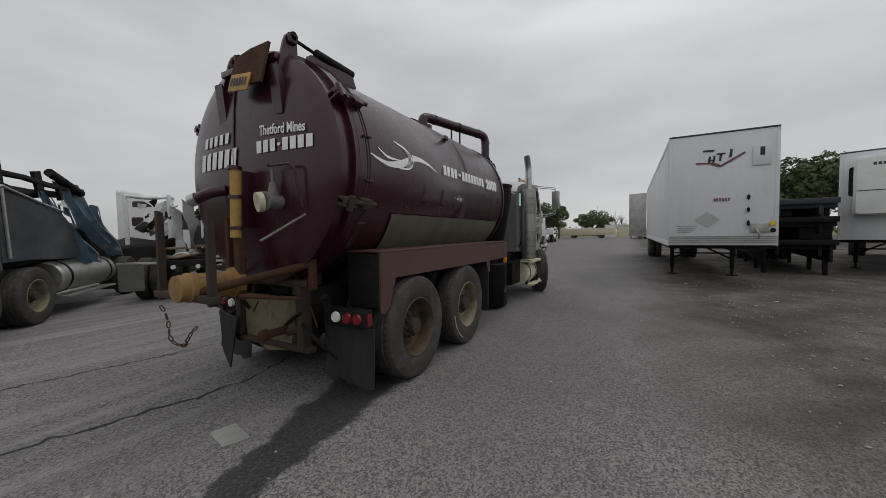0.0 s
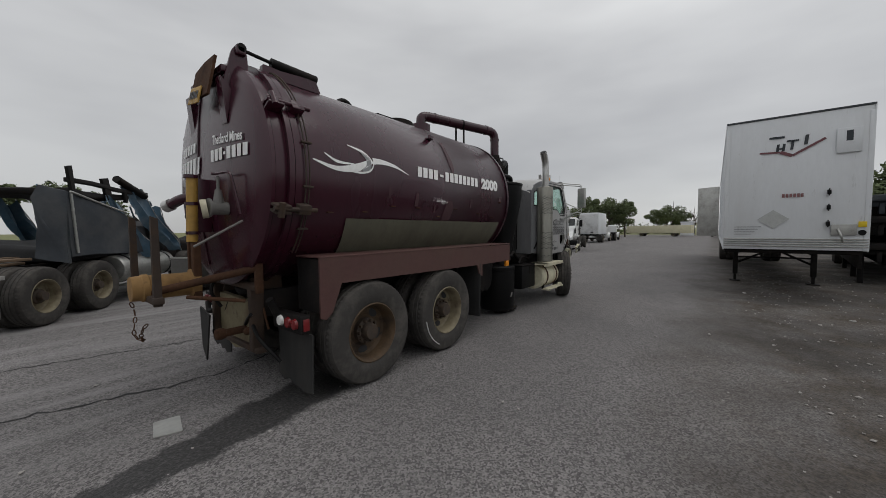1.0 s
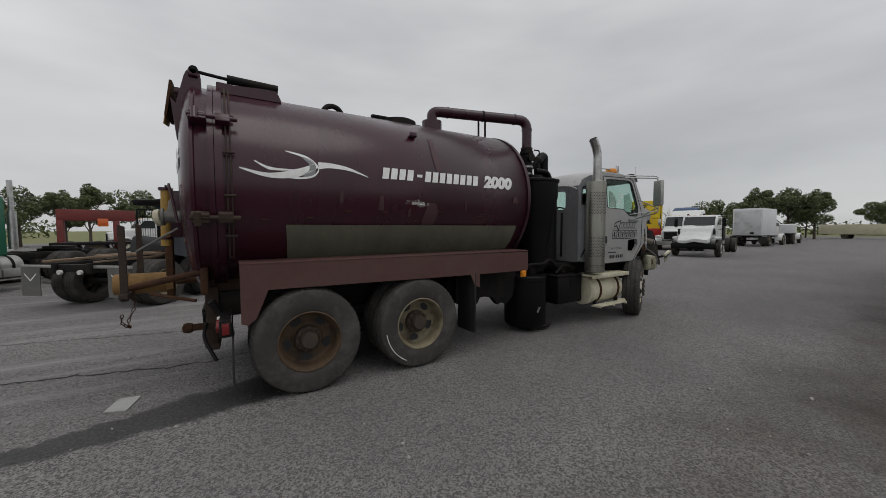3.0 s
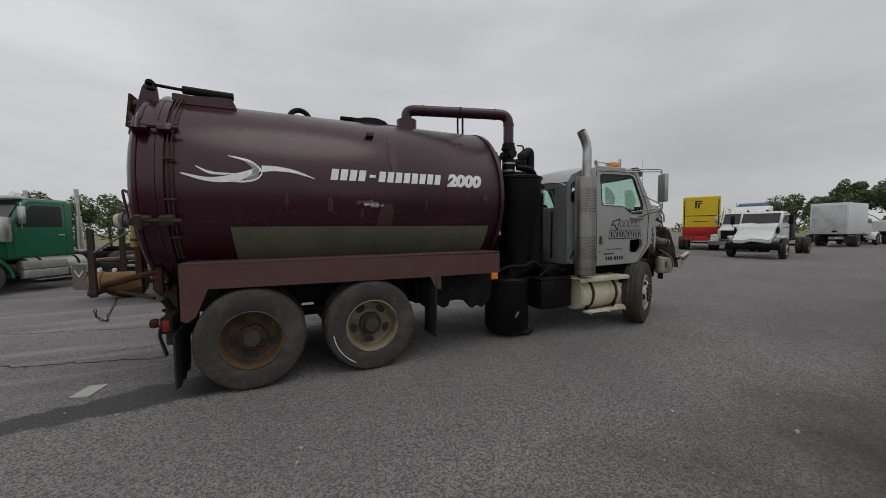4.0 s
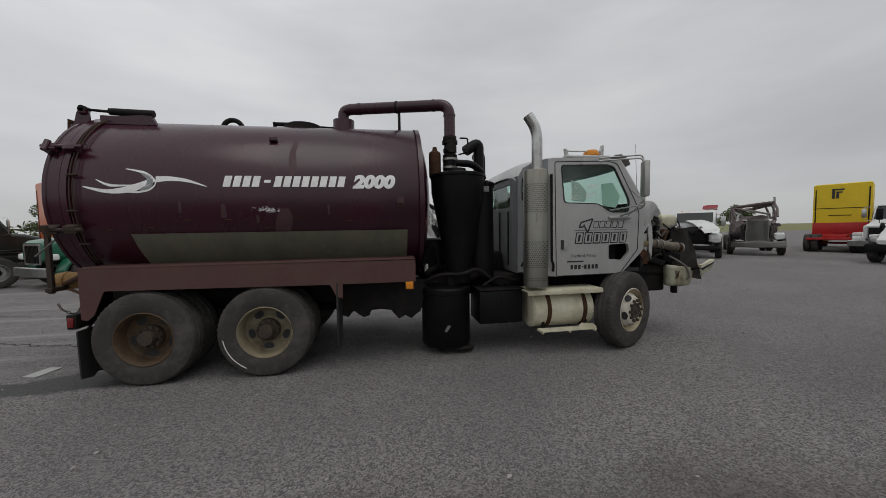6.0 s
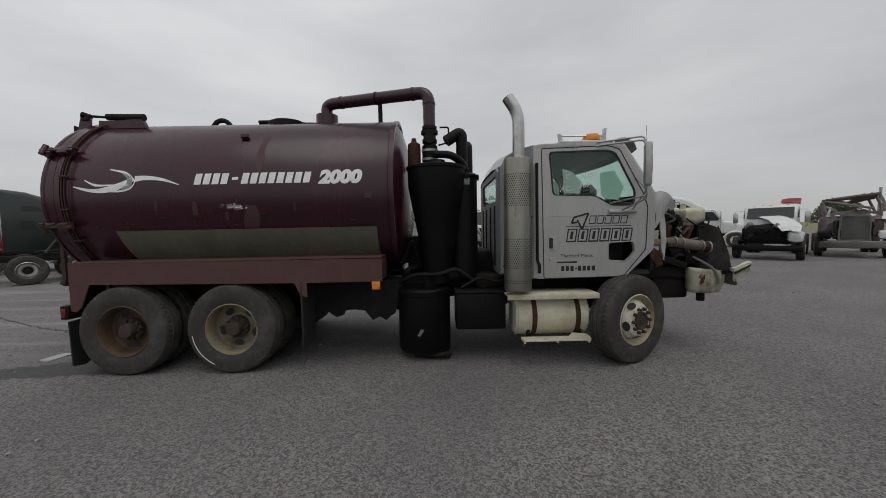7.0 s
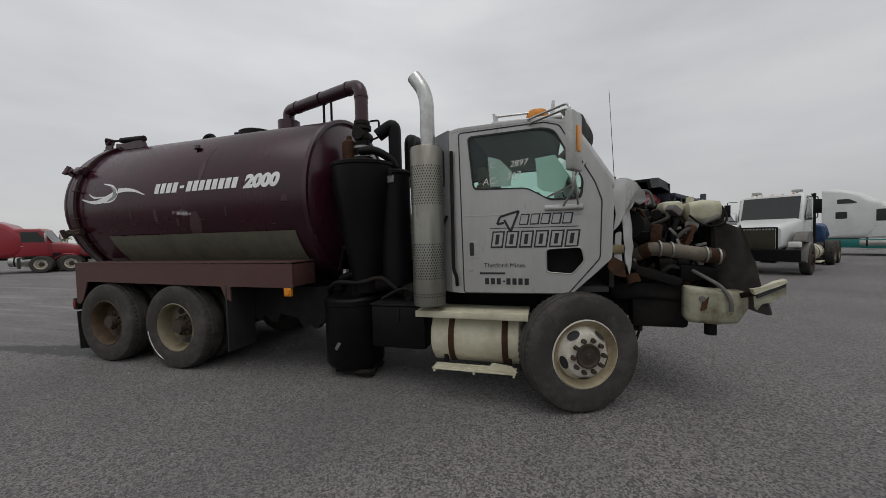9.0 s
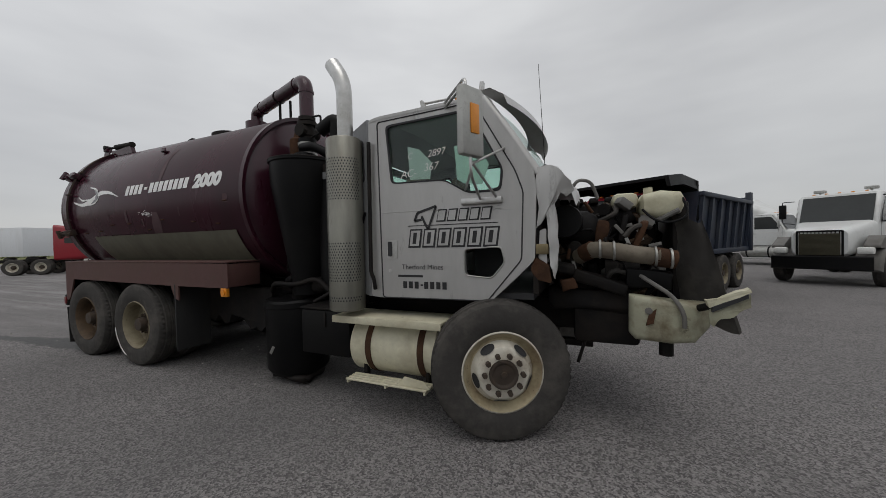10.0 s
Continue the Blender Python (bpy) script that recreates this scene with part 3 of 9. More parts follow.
wheel(truck, -0.04, 0.02, -1, "dual", M_RIMRUST, z=0.55, scale=1.05, label="dual truck wheel with rusted brown rim", fine=True)
wheel(truck, 1.27, 0.02, -1, "dual", M_RIM, z=0.55, scale=1.05, label="dual truck wheel with dirty cream rim", fine=True)
wheel(truck, -0.04, 2.22, 1, "dual", M_RIMRUST, z=0.55, scale=1.05, label="dual truck wheel with rusted brown rim", fine=True)
wheel(truck, 1.27, 2.22, 1, "dual", M_RIM, z=0.55, scale=1.05, label="dual truck wheel with dirty cream rim", fine=True)
bm = B()
tube(bm, [Vector((1.27 + 0.47 * math.cos(a), -0.135, 0.55 + 0.47 * math.sin(a))) for a in np.linspace(radians(188), radians(243), 12)], 0.005, 5)
part("sidewall_scuff", bm, M_PAPER, truck, "white scuff line along a tyre sidewall")
wheel(truck, 6.20, 0.03, -1, "steer", M_RIMWHITE, z=0.55, scale=1.05, turn=25, label="steer wheel with white rim and exposed hub studs", fine=True)
wheel(truck, 6.20, 2.21, 1, "steer", M_RIMWHITE, z=0.55, scale=1.05, turn=25, label="steer wheel with white rim and exposed hub studs", fine=True)

# tank shell, front head, hinged rear door
bm = B()
lathe(bm, (0, YC, TZ), [(TR, TANK0), (TR, TANK1 - 0.02), (TR - 0.02, TANK1)], 72, "x")
tank = part("tank", bm, M_MAROON, truck, "dark maroon cylindrical tank shell", 50)
bm = B()
lathe(bm, (0, YC, TZ), [(TR + 0.012, TANK1 - 0.03), (TR + 0.012, TANK1 + 0.03), (TR - 0.03, TANK1 + 0.03), (TR - 0.05, TANK1 + 0.0), (TR - 0.12, TANK1 + 0.05), (0.8, TANK1 + 0.11), (0.5, TANK1 + 0.17), (0.0, TANK1 + 0.19)], 72, "x")
part("front_head", bm, M_MAROON, tank)
bm = B()
lathe(bm, (0, YC, TZ), [(TR, TANK0 + 0.02), (TR + 0.045, TANK0 + 0.02), (TR + 0.045, TANK0 - 0.045), (TR - 0.0, TANK0 - 0.045)], 72, "x")
lathe(bm, (0, YC, TZ), [(TR, TANK0 - 0.05), (TR + 0.045, TANK0 - 0.05), (TR + 0.045, TANK0 - 0.10), (TR, TANK0 - 0.10)], 72, "x")
part("flange", bm, M_MAROON, tank)
bm = B()
x0 = TANK0 - 0.1
lathe(bm, (0, YC, TZ), [(TR, x0), (TR, x0 - 0.10), (TR + 0.012, x0 - 0.11), (TR + 0.012, x0 - 0.14), (TR, x0 - 0.15), (TR - 0.02, x0 - 0.17), (1.0, x0 - 0.21), (0.83, x0 - 0.245), (0.57, x0 - 0.275), (0.3, x0 - 0.29), (0.0, x0 - 0.295)], 72, "x")
door = part("rear_door", bm, M_MAROON, truck, "dished maroon rear tank door with pipe fittings", 50)


def on_door(y, z, off=0.004):
    """A point on the dished rear door."""
    r = math.hypot(y - YC, z - TZ)
    prof = ((0.0, 0.295), (0.3, 0.29), (0.57, 0.275), (0.83, 0.245), (1.0, 0.21), (1.09, 0.17), (1.11, 0.15), (2, 0.1))
    for (a, da), (b, db) in zip(prof, prof[1:]):
        if a <= r <= b:
            return Vector((x0 - da - (db - da) * (r - a) / (b - a) - off, y, z))
    return Vector((x0 - 0.295, y, z))


# seam strap down the middle of the door, flange cable and weld stubs
bm = B()
tube(bm, [on_door(YC + 0.12, z, 0.006) for z in np.linspace(3.15, 1.3, 14)], 0.009, 6)
part("seam_strap", bm, M_MAROON, door)
bm = B()
for da in (0.0, 0.035):
    tube(bm, [Vector((TANK0 + 0.05 + da, YC - (TR + 0.05) * math.sin(a), TZ + (TR + 0.05) * math.cos(a))) for a in np.linspace(radians(20), radians(132), 22)], 0.007, 6)
for a in (58, 78, 98, 118):
    c = Vector((TANK0 + 0.07, YC - (TR + 0.05) * math.sin(radians(a)), TZ + (TR + 0.05) * math.cos(radians(a))))
    box(bm, -0.05, 0.05, -0.02, 0.02, -0.010, 0.010, 0.004, Matrix.Translation(c))
part("cable_run", bm, M_OILYRUST, tank, "thin brown cable clipped along the tank flange")
for ang in (62, 108, 252, 298):
    bm = B()
    c = Vector((TANK0 - 0.05, YC - (TR + 0.07) * math.sin(radians(ang)), TZ + (TR + 0.07) * math.cos(radians(ang))))
    m = Matrix.Translation(c) @ Matrix.Rotation(radians(ang - 90 if ang < 180 else ang - 270), 4, "X")
    s = -1 if ang < 180 else 1
    box(bm, -0.19, -0.05, -0.05, 0.07, 0.01, 0.035, 0.006, m)
    box(bm, -0.19, -0.05, -0.05, 0.07, -0.045, -0.02, 0.006, m)
    box(bm, 0.02, 0.14, -0.05, 0.06, -0.045, 0.045, 0.008, m)
    b2 = B()
    cyl(bm, m @ Vector((-0.20, s * 0.03, 0.0)), m @ Vector((0.2, s * 0.03, 0.0)), 0.022, n=10)
    cyl(bm, m @ Vector((-0.14, s * 0.05, -0.07)), m @ Vector((-0.14, s * 0.05, 0.06)), 0.03, n=10)
    b2.free()
    part("door_clamp", bm, M_OILYRUST if ang in (108, 252) else M_MAROON, door, "bolted door clamp")
bm = B()
c = on_door(0.3, 1.72, 0.05)
cyl(bm, c + Vector((0, 0.0, 0.02)), c + Vector((-0.34, 0.12, -0.2)), 0.010, n=8)
part("clamp_lever", bm, M_DARKALU, door, "pale steel clamp lever")

# lifting arms, cylinders and plate holder on the crown
for s in (-1, 1):
    y = YC - 0.10 + s * 0.41
    bm = B()
    zt = TZ + math.sqrt(TR ** 2 - 0.42 ** 2)
    prism(bm, rounded([(-0.93, zt - 0.05), (-0.93, zt + 0.06), (-0.95, 3.40), (-1.01, 3.42), (-1.07, 3.33), (-1.15, 3.02), (-1.15, 2.70), (-1.07, 2.97)], 0.03), y - 0.012, y + 0.012)
    prism(bm, [(-1.19, 3.05), (-1.15, 2.64), (-1.10, 2.95)], y - 0.06, y + 0.06)
    box(bm, -1.04, -0.95, y - 0.05, y + 0.05, 3.30, 3.39, 0.02)
    part("lift_arm", bm, M_MAROON, door, "dark lifting arm plate")
    bm = B()
    prism(bm, rounded([(-0.80, zt - 0.05), (-0.80, zt + 0.06), (-0.62, zt + 0.05), (-0.22, zt + 0.08), (-0.16, zt - 0.05)], 0.02), y - 0.03, y + 0.03)
    part("cylinder_bracket", bm, M_MAROON, tank)
    bm = B()
    cyl(bm, (-0.99, y, 3.37), (-0.66, y, 3.345), 0.017, n=10)
    cyl(bm, (-0.70, y, 3.35), (-0.20, y, zt + 0.10), 0.045, n=14)
    cyl(bm, (-0.99, y - 0.05, 3.37), (-0.99, y + 0.05, 3.37), 0.04, n=12)
    part("hydraulic_cylinder", bm, M_DARKSTEEL, door, "black hydraulic lift cylinder")
bm = B()
box(bm, -1.16, -1.10, YC - 0.51, YC + 0.31, 3.12, 3.18, 0.01)
part("cross_bar", bm, M_MAROON, door)
PH = pose(-1.22, 0.90, 3.06, 8, 10, 0)
bm = B()
prism(bm, [(-0.24, -0.13), (0.24, -0.17), (0.24, 0.12), (0.02, 0.19), (-0.24, 0.22)], -0.012, 0.012, plane="yz")
bm.transform(PH)
holder = part("plate_holder", crumple(bm, 0.012, 4, 2.0), M_RUST, door, "bent rusty plate holder panel")
bm = B()
box(bm, -0.03, -0.016, -0.10, 0.20, -0.21, -0.05, 0.005, PH)
part("plate", bm, M_YELLOW, holder, "yellowed registration plate with plain bars")
bm = bars([(0.17 - i * 0.042, -0.165, -0.028, 0.075) for i in range(6)], lambda u, v: PH @ Vector((-0.034, u, v)))
part("plate_bars", bm, M_LETTERDARK, holder)

# door plumbing
bm = B()
c = on_door(0.62, 1.86, 0.0)
cyl(bm, c, c + Vector((-0.14, 0, 0)), 0.062, n=18)
cyl(bm, c + Vector((-0.07, 0, 0.0)), c + Vector((-0.07, 0, 0.17)), 0.055, 0.026, n=16)
cyl(bm, c + Vector((-0.07, 0, 0.17)), c + Vector((-0.07, 0, 0.29)), 0.014, n=10)
cyl(bm, c + Vector((-0.14, 0, 0)), c + Vector((-0.16, 0, 0)), 0.085, n=18)
part("drain_valve", bm, M_DARKALU, door, "grey cast drain valve")
bm = B()
cyl(bm, c + Vector((-0.155, 0.02, -0.005)), c + Vector((-0.20, 0.035, -0.012)), 0.085, n=20)
part("valve_cap", bm, M_CREAM, door, "cream round valve cap")
bm = B()
tube(bm, bend([on_door(0.62, 1.92, 0.02) + Vector((-0.1, 0, 0.25)), on_door(0.62, 2.17, 0.08), on_door(0.36, 2.17, 0.08), on_door(0.33, 1.8, 0.04)], 0.06), 0.012, 8)
part("grab_bar", bm, M_MAROON, door)
bm = B()
c = on_door(1.42, 2.02, 0)
tube(bm, bend([c, c + Vector((-0.10, 0.06, -0.02)), c + Vector((-0.16, 0.20, -0.08))], 0.1), 0.052, 16)
pipe = part("outlet_pipe", bm, M_MAROON, door)
bm = B()
e = c + Vector((-0.16, 0.20, -0.08))
cyl(bm, e, e + Vector((-0.035, 0.06, -0.025)), 0.062, n=18)
part("coupling", bm, M_CHROME, pipe)
bm = B()
cyl(bm, (-1.33, 1.0, 1.55), (-1.31, 1.0, 2.18), 0.048, n=16)
gauge = part("sight_tube", bm, M_YELLOW, door, "yellow vertical cylinder strapped to the door")
bm = B()
for z in (1.62, 1.9, 2.16):
    cyl(bm, (-1.32, 1.0, z), (-1.32, 1.0, z + 0.03), 0.06, n=16)
box(bm, -1.29, -1.16, 0.985, 1.015, 1.64, 2.16, 0.006)
part("tube_strap", bm, M_MAROON, gauge)
bm = B()
box(bm, -1.34, -1.27, 0.96, 1.04, 0.98, 1.56, 0.015)
box(bm, -1.33, -1.28, 1.13, 1.18, 1.1, 1.74, 0.012)
part("door_post", bm, M_RUST, door, "rusty upright below the yellow cylinder")

# rusty hose rack behind the door
bm = B()
for y, zt in ((0.80, 1.76), (1.60, 1.78)):
    prism(bm, [(-1.69, 1.0), (-1.63, 1.0), (-1.635, zt), (-1.685, zt + 0.02)], y - 0.022, y + 0.022)
box(bm, -1.70, -1.62, 0.75, 1.68, 1.02, 1.08, 0.01)
rack = part("hose_rack", bm, M_OILYRUST, truck, "rusty two-post hose rack behind the tank")
bm = B()
cyl(bm, (-1.66, 1.0, 1.10), (-0.95, 0.45, 1.30), 0.036, n=10)
box(bm, -1.0, -0.93, 0.42, 0.48, 1.05, 1.34, 0.012)
part("rack_arm", bm, M_RUST, rack)
bm = B()
cyl(bm, (-1.66, 1.6, 1.06), (-0.95, 1.5, 1.1), 0.035, n=10)
part("rack_arm", bm, M_RUST, rack)
bm = B()
cyl(bm, (-1.45, 0.8, 1.05), (-1.05, 0.55, 0.98), 0.018, n=8)
part("rack_rod", bm, M_RUST, rack)
bm = B()
lathe(bm, (0, 1.08, 1.14), [(0.0, -1.80), (0.11, -1.79), (0.115, -1.72), (0.125, -1.71), (0.125, -1.67), (0.112, -1.66), (0.112, -1.35), (0.14, -1.34), (0.14, -1.28), (0.0, -1.27)], 24, "x")
part("hose_drum", bm, material("tan_rust_drum", (0.27, 0.155, 0.055), 0.8, dirt=(0.10, 0.055, 0.025), amount=0.6, patch=5, bump=0.006), rack, "tan rusted pipe stub")
bm = B()
cy = [Vector((-1.72 + 0.02 * math.sin(i), 1.52 - i * 0.045, 0.97 - 0.26 * math.sin(math.pi * i / 13) - 0.01 * i)) for i in range(14)]
for i, (p, q) in enumerate(zip(cy, cy[1:])):
    c = (p + q) / 2
    d = (q - p).normalized()
    side = d.cross(Vector((1, 0, 0))).normalized() if i % 2 else Vector((1, 0, 0))
    pts = [c + d * 0.032 * math.cos(a) + side * 0.014 * math.sin(a) for a in np.linspace(0, 2 * math.pi, 11)]
    tube(bm, pts, 0.005, 5)
part("chain", bm, M_RUST, rack, "hanging rusty chain")

# rear under-structure
bm = B()
prism(bm, rounded([(0.72, 0.92), (1.62, 0.95), (1.55, 0.48), (1.2, 0.36), (0.85, 0.42)], 0.05), -0.92, -0.86, plane="yz")
part("rear_plate", bm, material("muddy_cream_plate", (0.17, 0.145, 0.085), 0.75, dirt=(0.09, 0.055, 0.03), amount=0.7, patch=4, bump=0.006), truck, "muddy cream plate under the tank door")
bm = B()
box(bm, -0.98, -0.86, 0.60, 0.69, 0.44, 1.10, 0.015)
box(bm, -0.98, -0.86, 1.57, 1.66, 0.5, 1.10, 0.015)
box(bm, -0.97, -0.85, 0.55, 1.72, 0.43, 0.49, 0.015)
cyl(bm, (-0.95, 0.5, 1.10), (-0.95, 1.75, 1.10), 0.04, n=12)
for y in (0.75, 1.4):
    prism(bm, [(-0.95, 0.98), (-0.6, 0.98), (-0.6, 1.25), (-0.9, 1.22)], y - 0.015, y + 0.015)
crumple(bm, 0.02, 4, 3.0, 1)
part("hitch_frame", bm, material("dark_rust_steel", (0.038, 0.024, 0.017), 0.85, dirt=(0.08, 0.045, 0.024), amount=0.55, patch=5.0, grain=30, bump=0.012), truck, "rusty welded rear hitch frame")
rnd = random.Random(17)
for i in range(16):
    a = Vector((rnd.uniform(-1.0, -0.75), rnd.uniform(0.25, 1.9), rnd.uniform(0.55, 1.2)))
    b = a + Vector((rnd.uniform(-0.12, 0.1), rnd.uniform(-0.4, 0.4), rnd.uniform(-0.35, 0.25)))
    bm = B()
    tube(bm, bend([a, (a + b) / 2 + Vector((rnd.uniform(-0.1, 0), 0, rnd.uniform(-0.12, 0.12))), b], 0.1), rnd.choice((0.012, 0.018, 0.03, 0.04)), 7)
    part("rear_hose", bm, rnd.choice((M_DARKSTEEL, M_BLACK, M_RUST)), truck, "grimy hose or bracket under the tank door")
bm = B()
cyl(bm, (-1.12, 0.9, 0.62), (-0.92, 0.9, 0.62), 0.04, n=12)
lathe(bm, (-1.16, 0.9, 0.62), [(0.0, -0.06), (0.05, -0.04), (0.06, 0.0), (0.05, 0.04), (0.0, 0.06)], 14, "x")
part("tow_pin", bm, M_RUST, truck)
for y0, y1, s in ((-0.06, 0.46, -1), (1.78, 2.3, 1)):
    bm = B()
    box(bm, -0.84, -0.74, y0, y1, 0.70, 0.87, 0.012)
    lb = part("lamp_bar", bm, M_DARKSTEEL, truck, "black tail lamp bar")
    for k, (dy, mt) in enumerate(((0.09, M_REDLENS), (0.21, M_REDLENS), (0.35, M_WHITELENS))):
        yy = y0 + dy if s < 0 else y1 - dy
        bm = B()
        lathe(bm, (0, yy, 0.79), [(0.0, -0.872), (0.045, -0.866), (0.052, -0.842), (0.0, -0.840)], 18, "x")
        part("tail_lamp", bm, mt, lb, "round red tail lamp" if mt is M_REDLENS else "round clear reversing lamp")
    if s < 0:
        bm = B()
        box(bm, -0.82, -0.76, -0.075, -0.062, 0.73, 0.84, 0.004)
        part("side_marker", bm, M_REDLENS, lb)
    bm = B()
    outline = [(y0 - 0.02, 0.69), (y1 + 0.08, 0.69), (y1 + 0.06, 0.4), (y1 + 0.10, 0.2), (y1 - 0.0, 0.12), (y1 - 0.1, 0.16), (y1 - 0.2, 0.10), (y0 + 0.22, 0.13), (y0 + 0.15, 0.09), (y0 + 0.0, 0.12)]
    prism(bm, outline, -0.74, -0.725, plane="yz")
    part("mud_flap", crumple(bm, 0.03, 3, s), M_MUDFLAP, truck, "torn scuffed black mud flap")
bm = B()
prism(bm, [(1.5, 0.72), (1.85, 0.74), (1.78, 0.3), (1.68, 0.14)], -1.05, -1.03, plane="yz")
part("mud_flap", crumple(bm, 0.03, 3, 5.0), M_MUDFLAP, truck, "torn scuffed black mud flap")

# side boards over the wheels
for s in (-1, 1):
    yo = YC + s * 1.22
    yi = yo - s * 0.42
    bm = B()
    a, b = sorted((yo, yo - s * 0.02))
    prism(bm, [(-0.66, 1.13), (-0.66, 1.395), (3.12, 1.38), (3.12, 1.10), (2.2, 1.10), (2.2, 0.92), (2.12, 0.95), (2.05, 1.10), (-0.42, 1.13), (-0.53, 0.86), (-0.60, 0.80), (-0.66, 0.82)], a, b)
    board = part("side_board", bm, M_BEAM, truck, "faded maroon steel side board above the tandem")
    bm = B()
    a, b = sorted((yo + s * 0.004, yi))
    box(bm, -0.66, 3.12, a, b, 1.388, 1.404, 0.004)
    part("top_flange", bm, M_BEAM, board)
    bm = B()
    a, b = sorted((yo - s * 0.022, yi))
    box(bm, 3.09, 3.115, a, b, 1.11, 1.375, 0.003)
    part("end_plate", bm, M_BEAM, board)
    bm = B()
    box(bm, -0.645, -0.625, a, b, 0.86, 1.375, 0.003)
    part("end_plate", bm, M_DARKSTEEL, board, "greasy dark end plate")
    bm = B()
    box(bm, 2.12, 2.145, min(yo, yi), max(yo, yi), 0.28, 1.12, 0.006)
    part("mud_flap", crumple(bm, 0.015, 3, 2.0), M_MUDFLAP, truck, "dusty black mud flap")
    bm = B()
    cyl(bm, (3.04, yo + s * 0.012, 1.05), (3.04, yo - s * 0.03, 1.05), 0.035, n=14)
    box(bm, 2.99, 3.09, min(yo, yo - s * 0.04), max(yo, yo - s * 0.04) - 0.001, 1.0, 1.11, 0.006)
    part("marker_lamp", bm, M_AMBER, board, "amber side marker lamp")
    # saddle between board and tank
    for x in (-0.4, 0.67, 1.75, 2.9):
        bm = B()
        prism(bm, [(YC + s * 0.35, 1.0), (YC + s * 0.5, 1.0), (YC + s * 1.18, 1.34), (YC + s * 0.95, 1.37), (YC + s * 0.5, 1.16)], x - 0.03, x + 0.03, plane="yz")
        part("saddle", bm, M_DARKSTEEL, truck)
bm = B()
rows = [[on_tank(x, z, 0.018 + 0.004 * math.sin(x * 5)) for x in np.linspace(-0.22 + 0.09 * (1.775 - z), 3.04, 12)] for z in np.linspace(1.775, 1.39, 8)]
loft(bm, rows, caps=False, closed=False)
bmesh.ops.solidify(bm, geom=bm.faces[:], thickness=0.006)
part("cover_panel", bm, M_PANEL, truck, "weathered olive sheet panel along the tank flank", 60)

# flank lettering: emblem, line of slanted block shapes, number
def swoosh(bm, pts, widths):
    """A tapering ribbon on the tank flank."""
    pts = [(a - 0.03, b + 0.035) for a, b in pts]
    n = 18
    last = None
    for i in range(n + 1):
        t = i / n * (len(pts) - 1)
        k = min(int(t), len(pts) - 2)
        f = t - k
        p0, p1, p2, p3 = (Vector((*pts[max(0, min(len(pts) - 1, k + d))], 0)) for d in (-1, 0, 1, 2))
        p = 0.5 * ((2 * p1) + (p2 - p0) * f + (2 * p0 - 5 * p1 + 4 * p2 - p3) * f * f + (3 * p1 - p0 - 3 * p2 + p3) * f ** 3)
        d = 0.5 * ((p2 - p0) + 2 * (2 * p0 - 5 * p1 + 4 * p2 - p3) * f + 3 * (3 * p1 - p0 - 3 * p2 + p3) * f * f)
        d = d.normalized() if d.length > 1e-6 else Vector((1, 0, 0))
        w = widths[k] + (widths[k + 1] - widths[k]) * f
        q = Vector((-d.y, d.x, 0)) * w / 2
        pair = [bm.verts.new(on_tank((p + q).x, (p + q).y)), bm.verts.new(on_tank((p - q).x, (p - q).y))]
        if last:
            bm.faces.new((last[0], last[1], pair[1], pair[0]))
        last = pair


bm = B()
swoosh(bm, [(-0.60, 2.29), (-0.35, 2.235), (-0.1, 2.27), (0.12, 2.37)], [0.012, 0.045, 0.085, 0.05])
swoosh(bm, [(-0.47, 2.37), (-0.33, 2.305), (-0.12, 2.305)], [0.008, 0.03, 0.012])
swoosh(bm, [(-0.18, 2.50), (0.0, 2.46), (0.10, 2.40), (0.14, 2.33), (0.08, 2.255), (-0.05, 2.225), (-0.2, 2.225)], [0.01, 0.03, 0.02, 0.012, 0.02, 0.022, 0.006])
swoosh(bm, [(0.14, 2.375), (0.28, 2.385), (0.48, 2.36), (0.69, 2.29)], [0.075, 0.055, 0.035, 0.006])
part("emblem", bm, M_WHITE, tank, "white swooping emblem on the tank flank")
bm = B()
swoosh(bm, [(-0.02, 2.45), (0.07, 2.39), (0.07, 2.3), (-0.02, 2.25)], [0.01, 0.06, 0.07, 0.02])
part("emblem_shadow", bm, M_LETTERGREY, tank)


for u0, n in ((0.83, 4), (1.385, 8)):
    for i in range(n):
        bm = bars([(u0 + i * 0.108 + (0.02 if n == 8 else 0), 2.325, 0.082, 0.135)], lambda u, v: on_tank(u, v), lean=0.2)
        part("lettering_block", bm, M_WHITE, tank, "white slanted block shape of the flank lettering")
bm = bars([(1.295, 2.375, 0.075, 0.035)], lambda u, v: on_tank(u, v), lean=0.2)
part("lettering_dash", bm, M_WHITE, tank)
bm = letters_bm("2000", 0.215, lambda u, v: on_tank(2.36 + u * 1.17, 2.32 + v), shear=0.2, bold=0.014)
part("flank_number", bm, M_WHITE, tank, "white slanted number 2000")

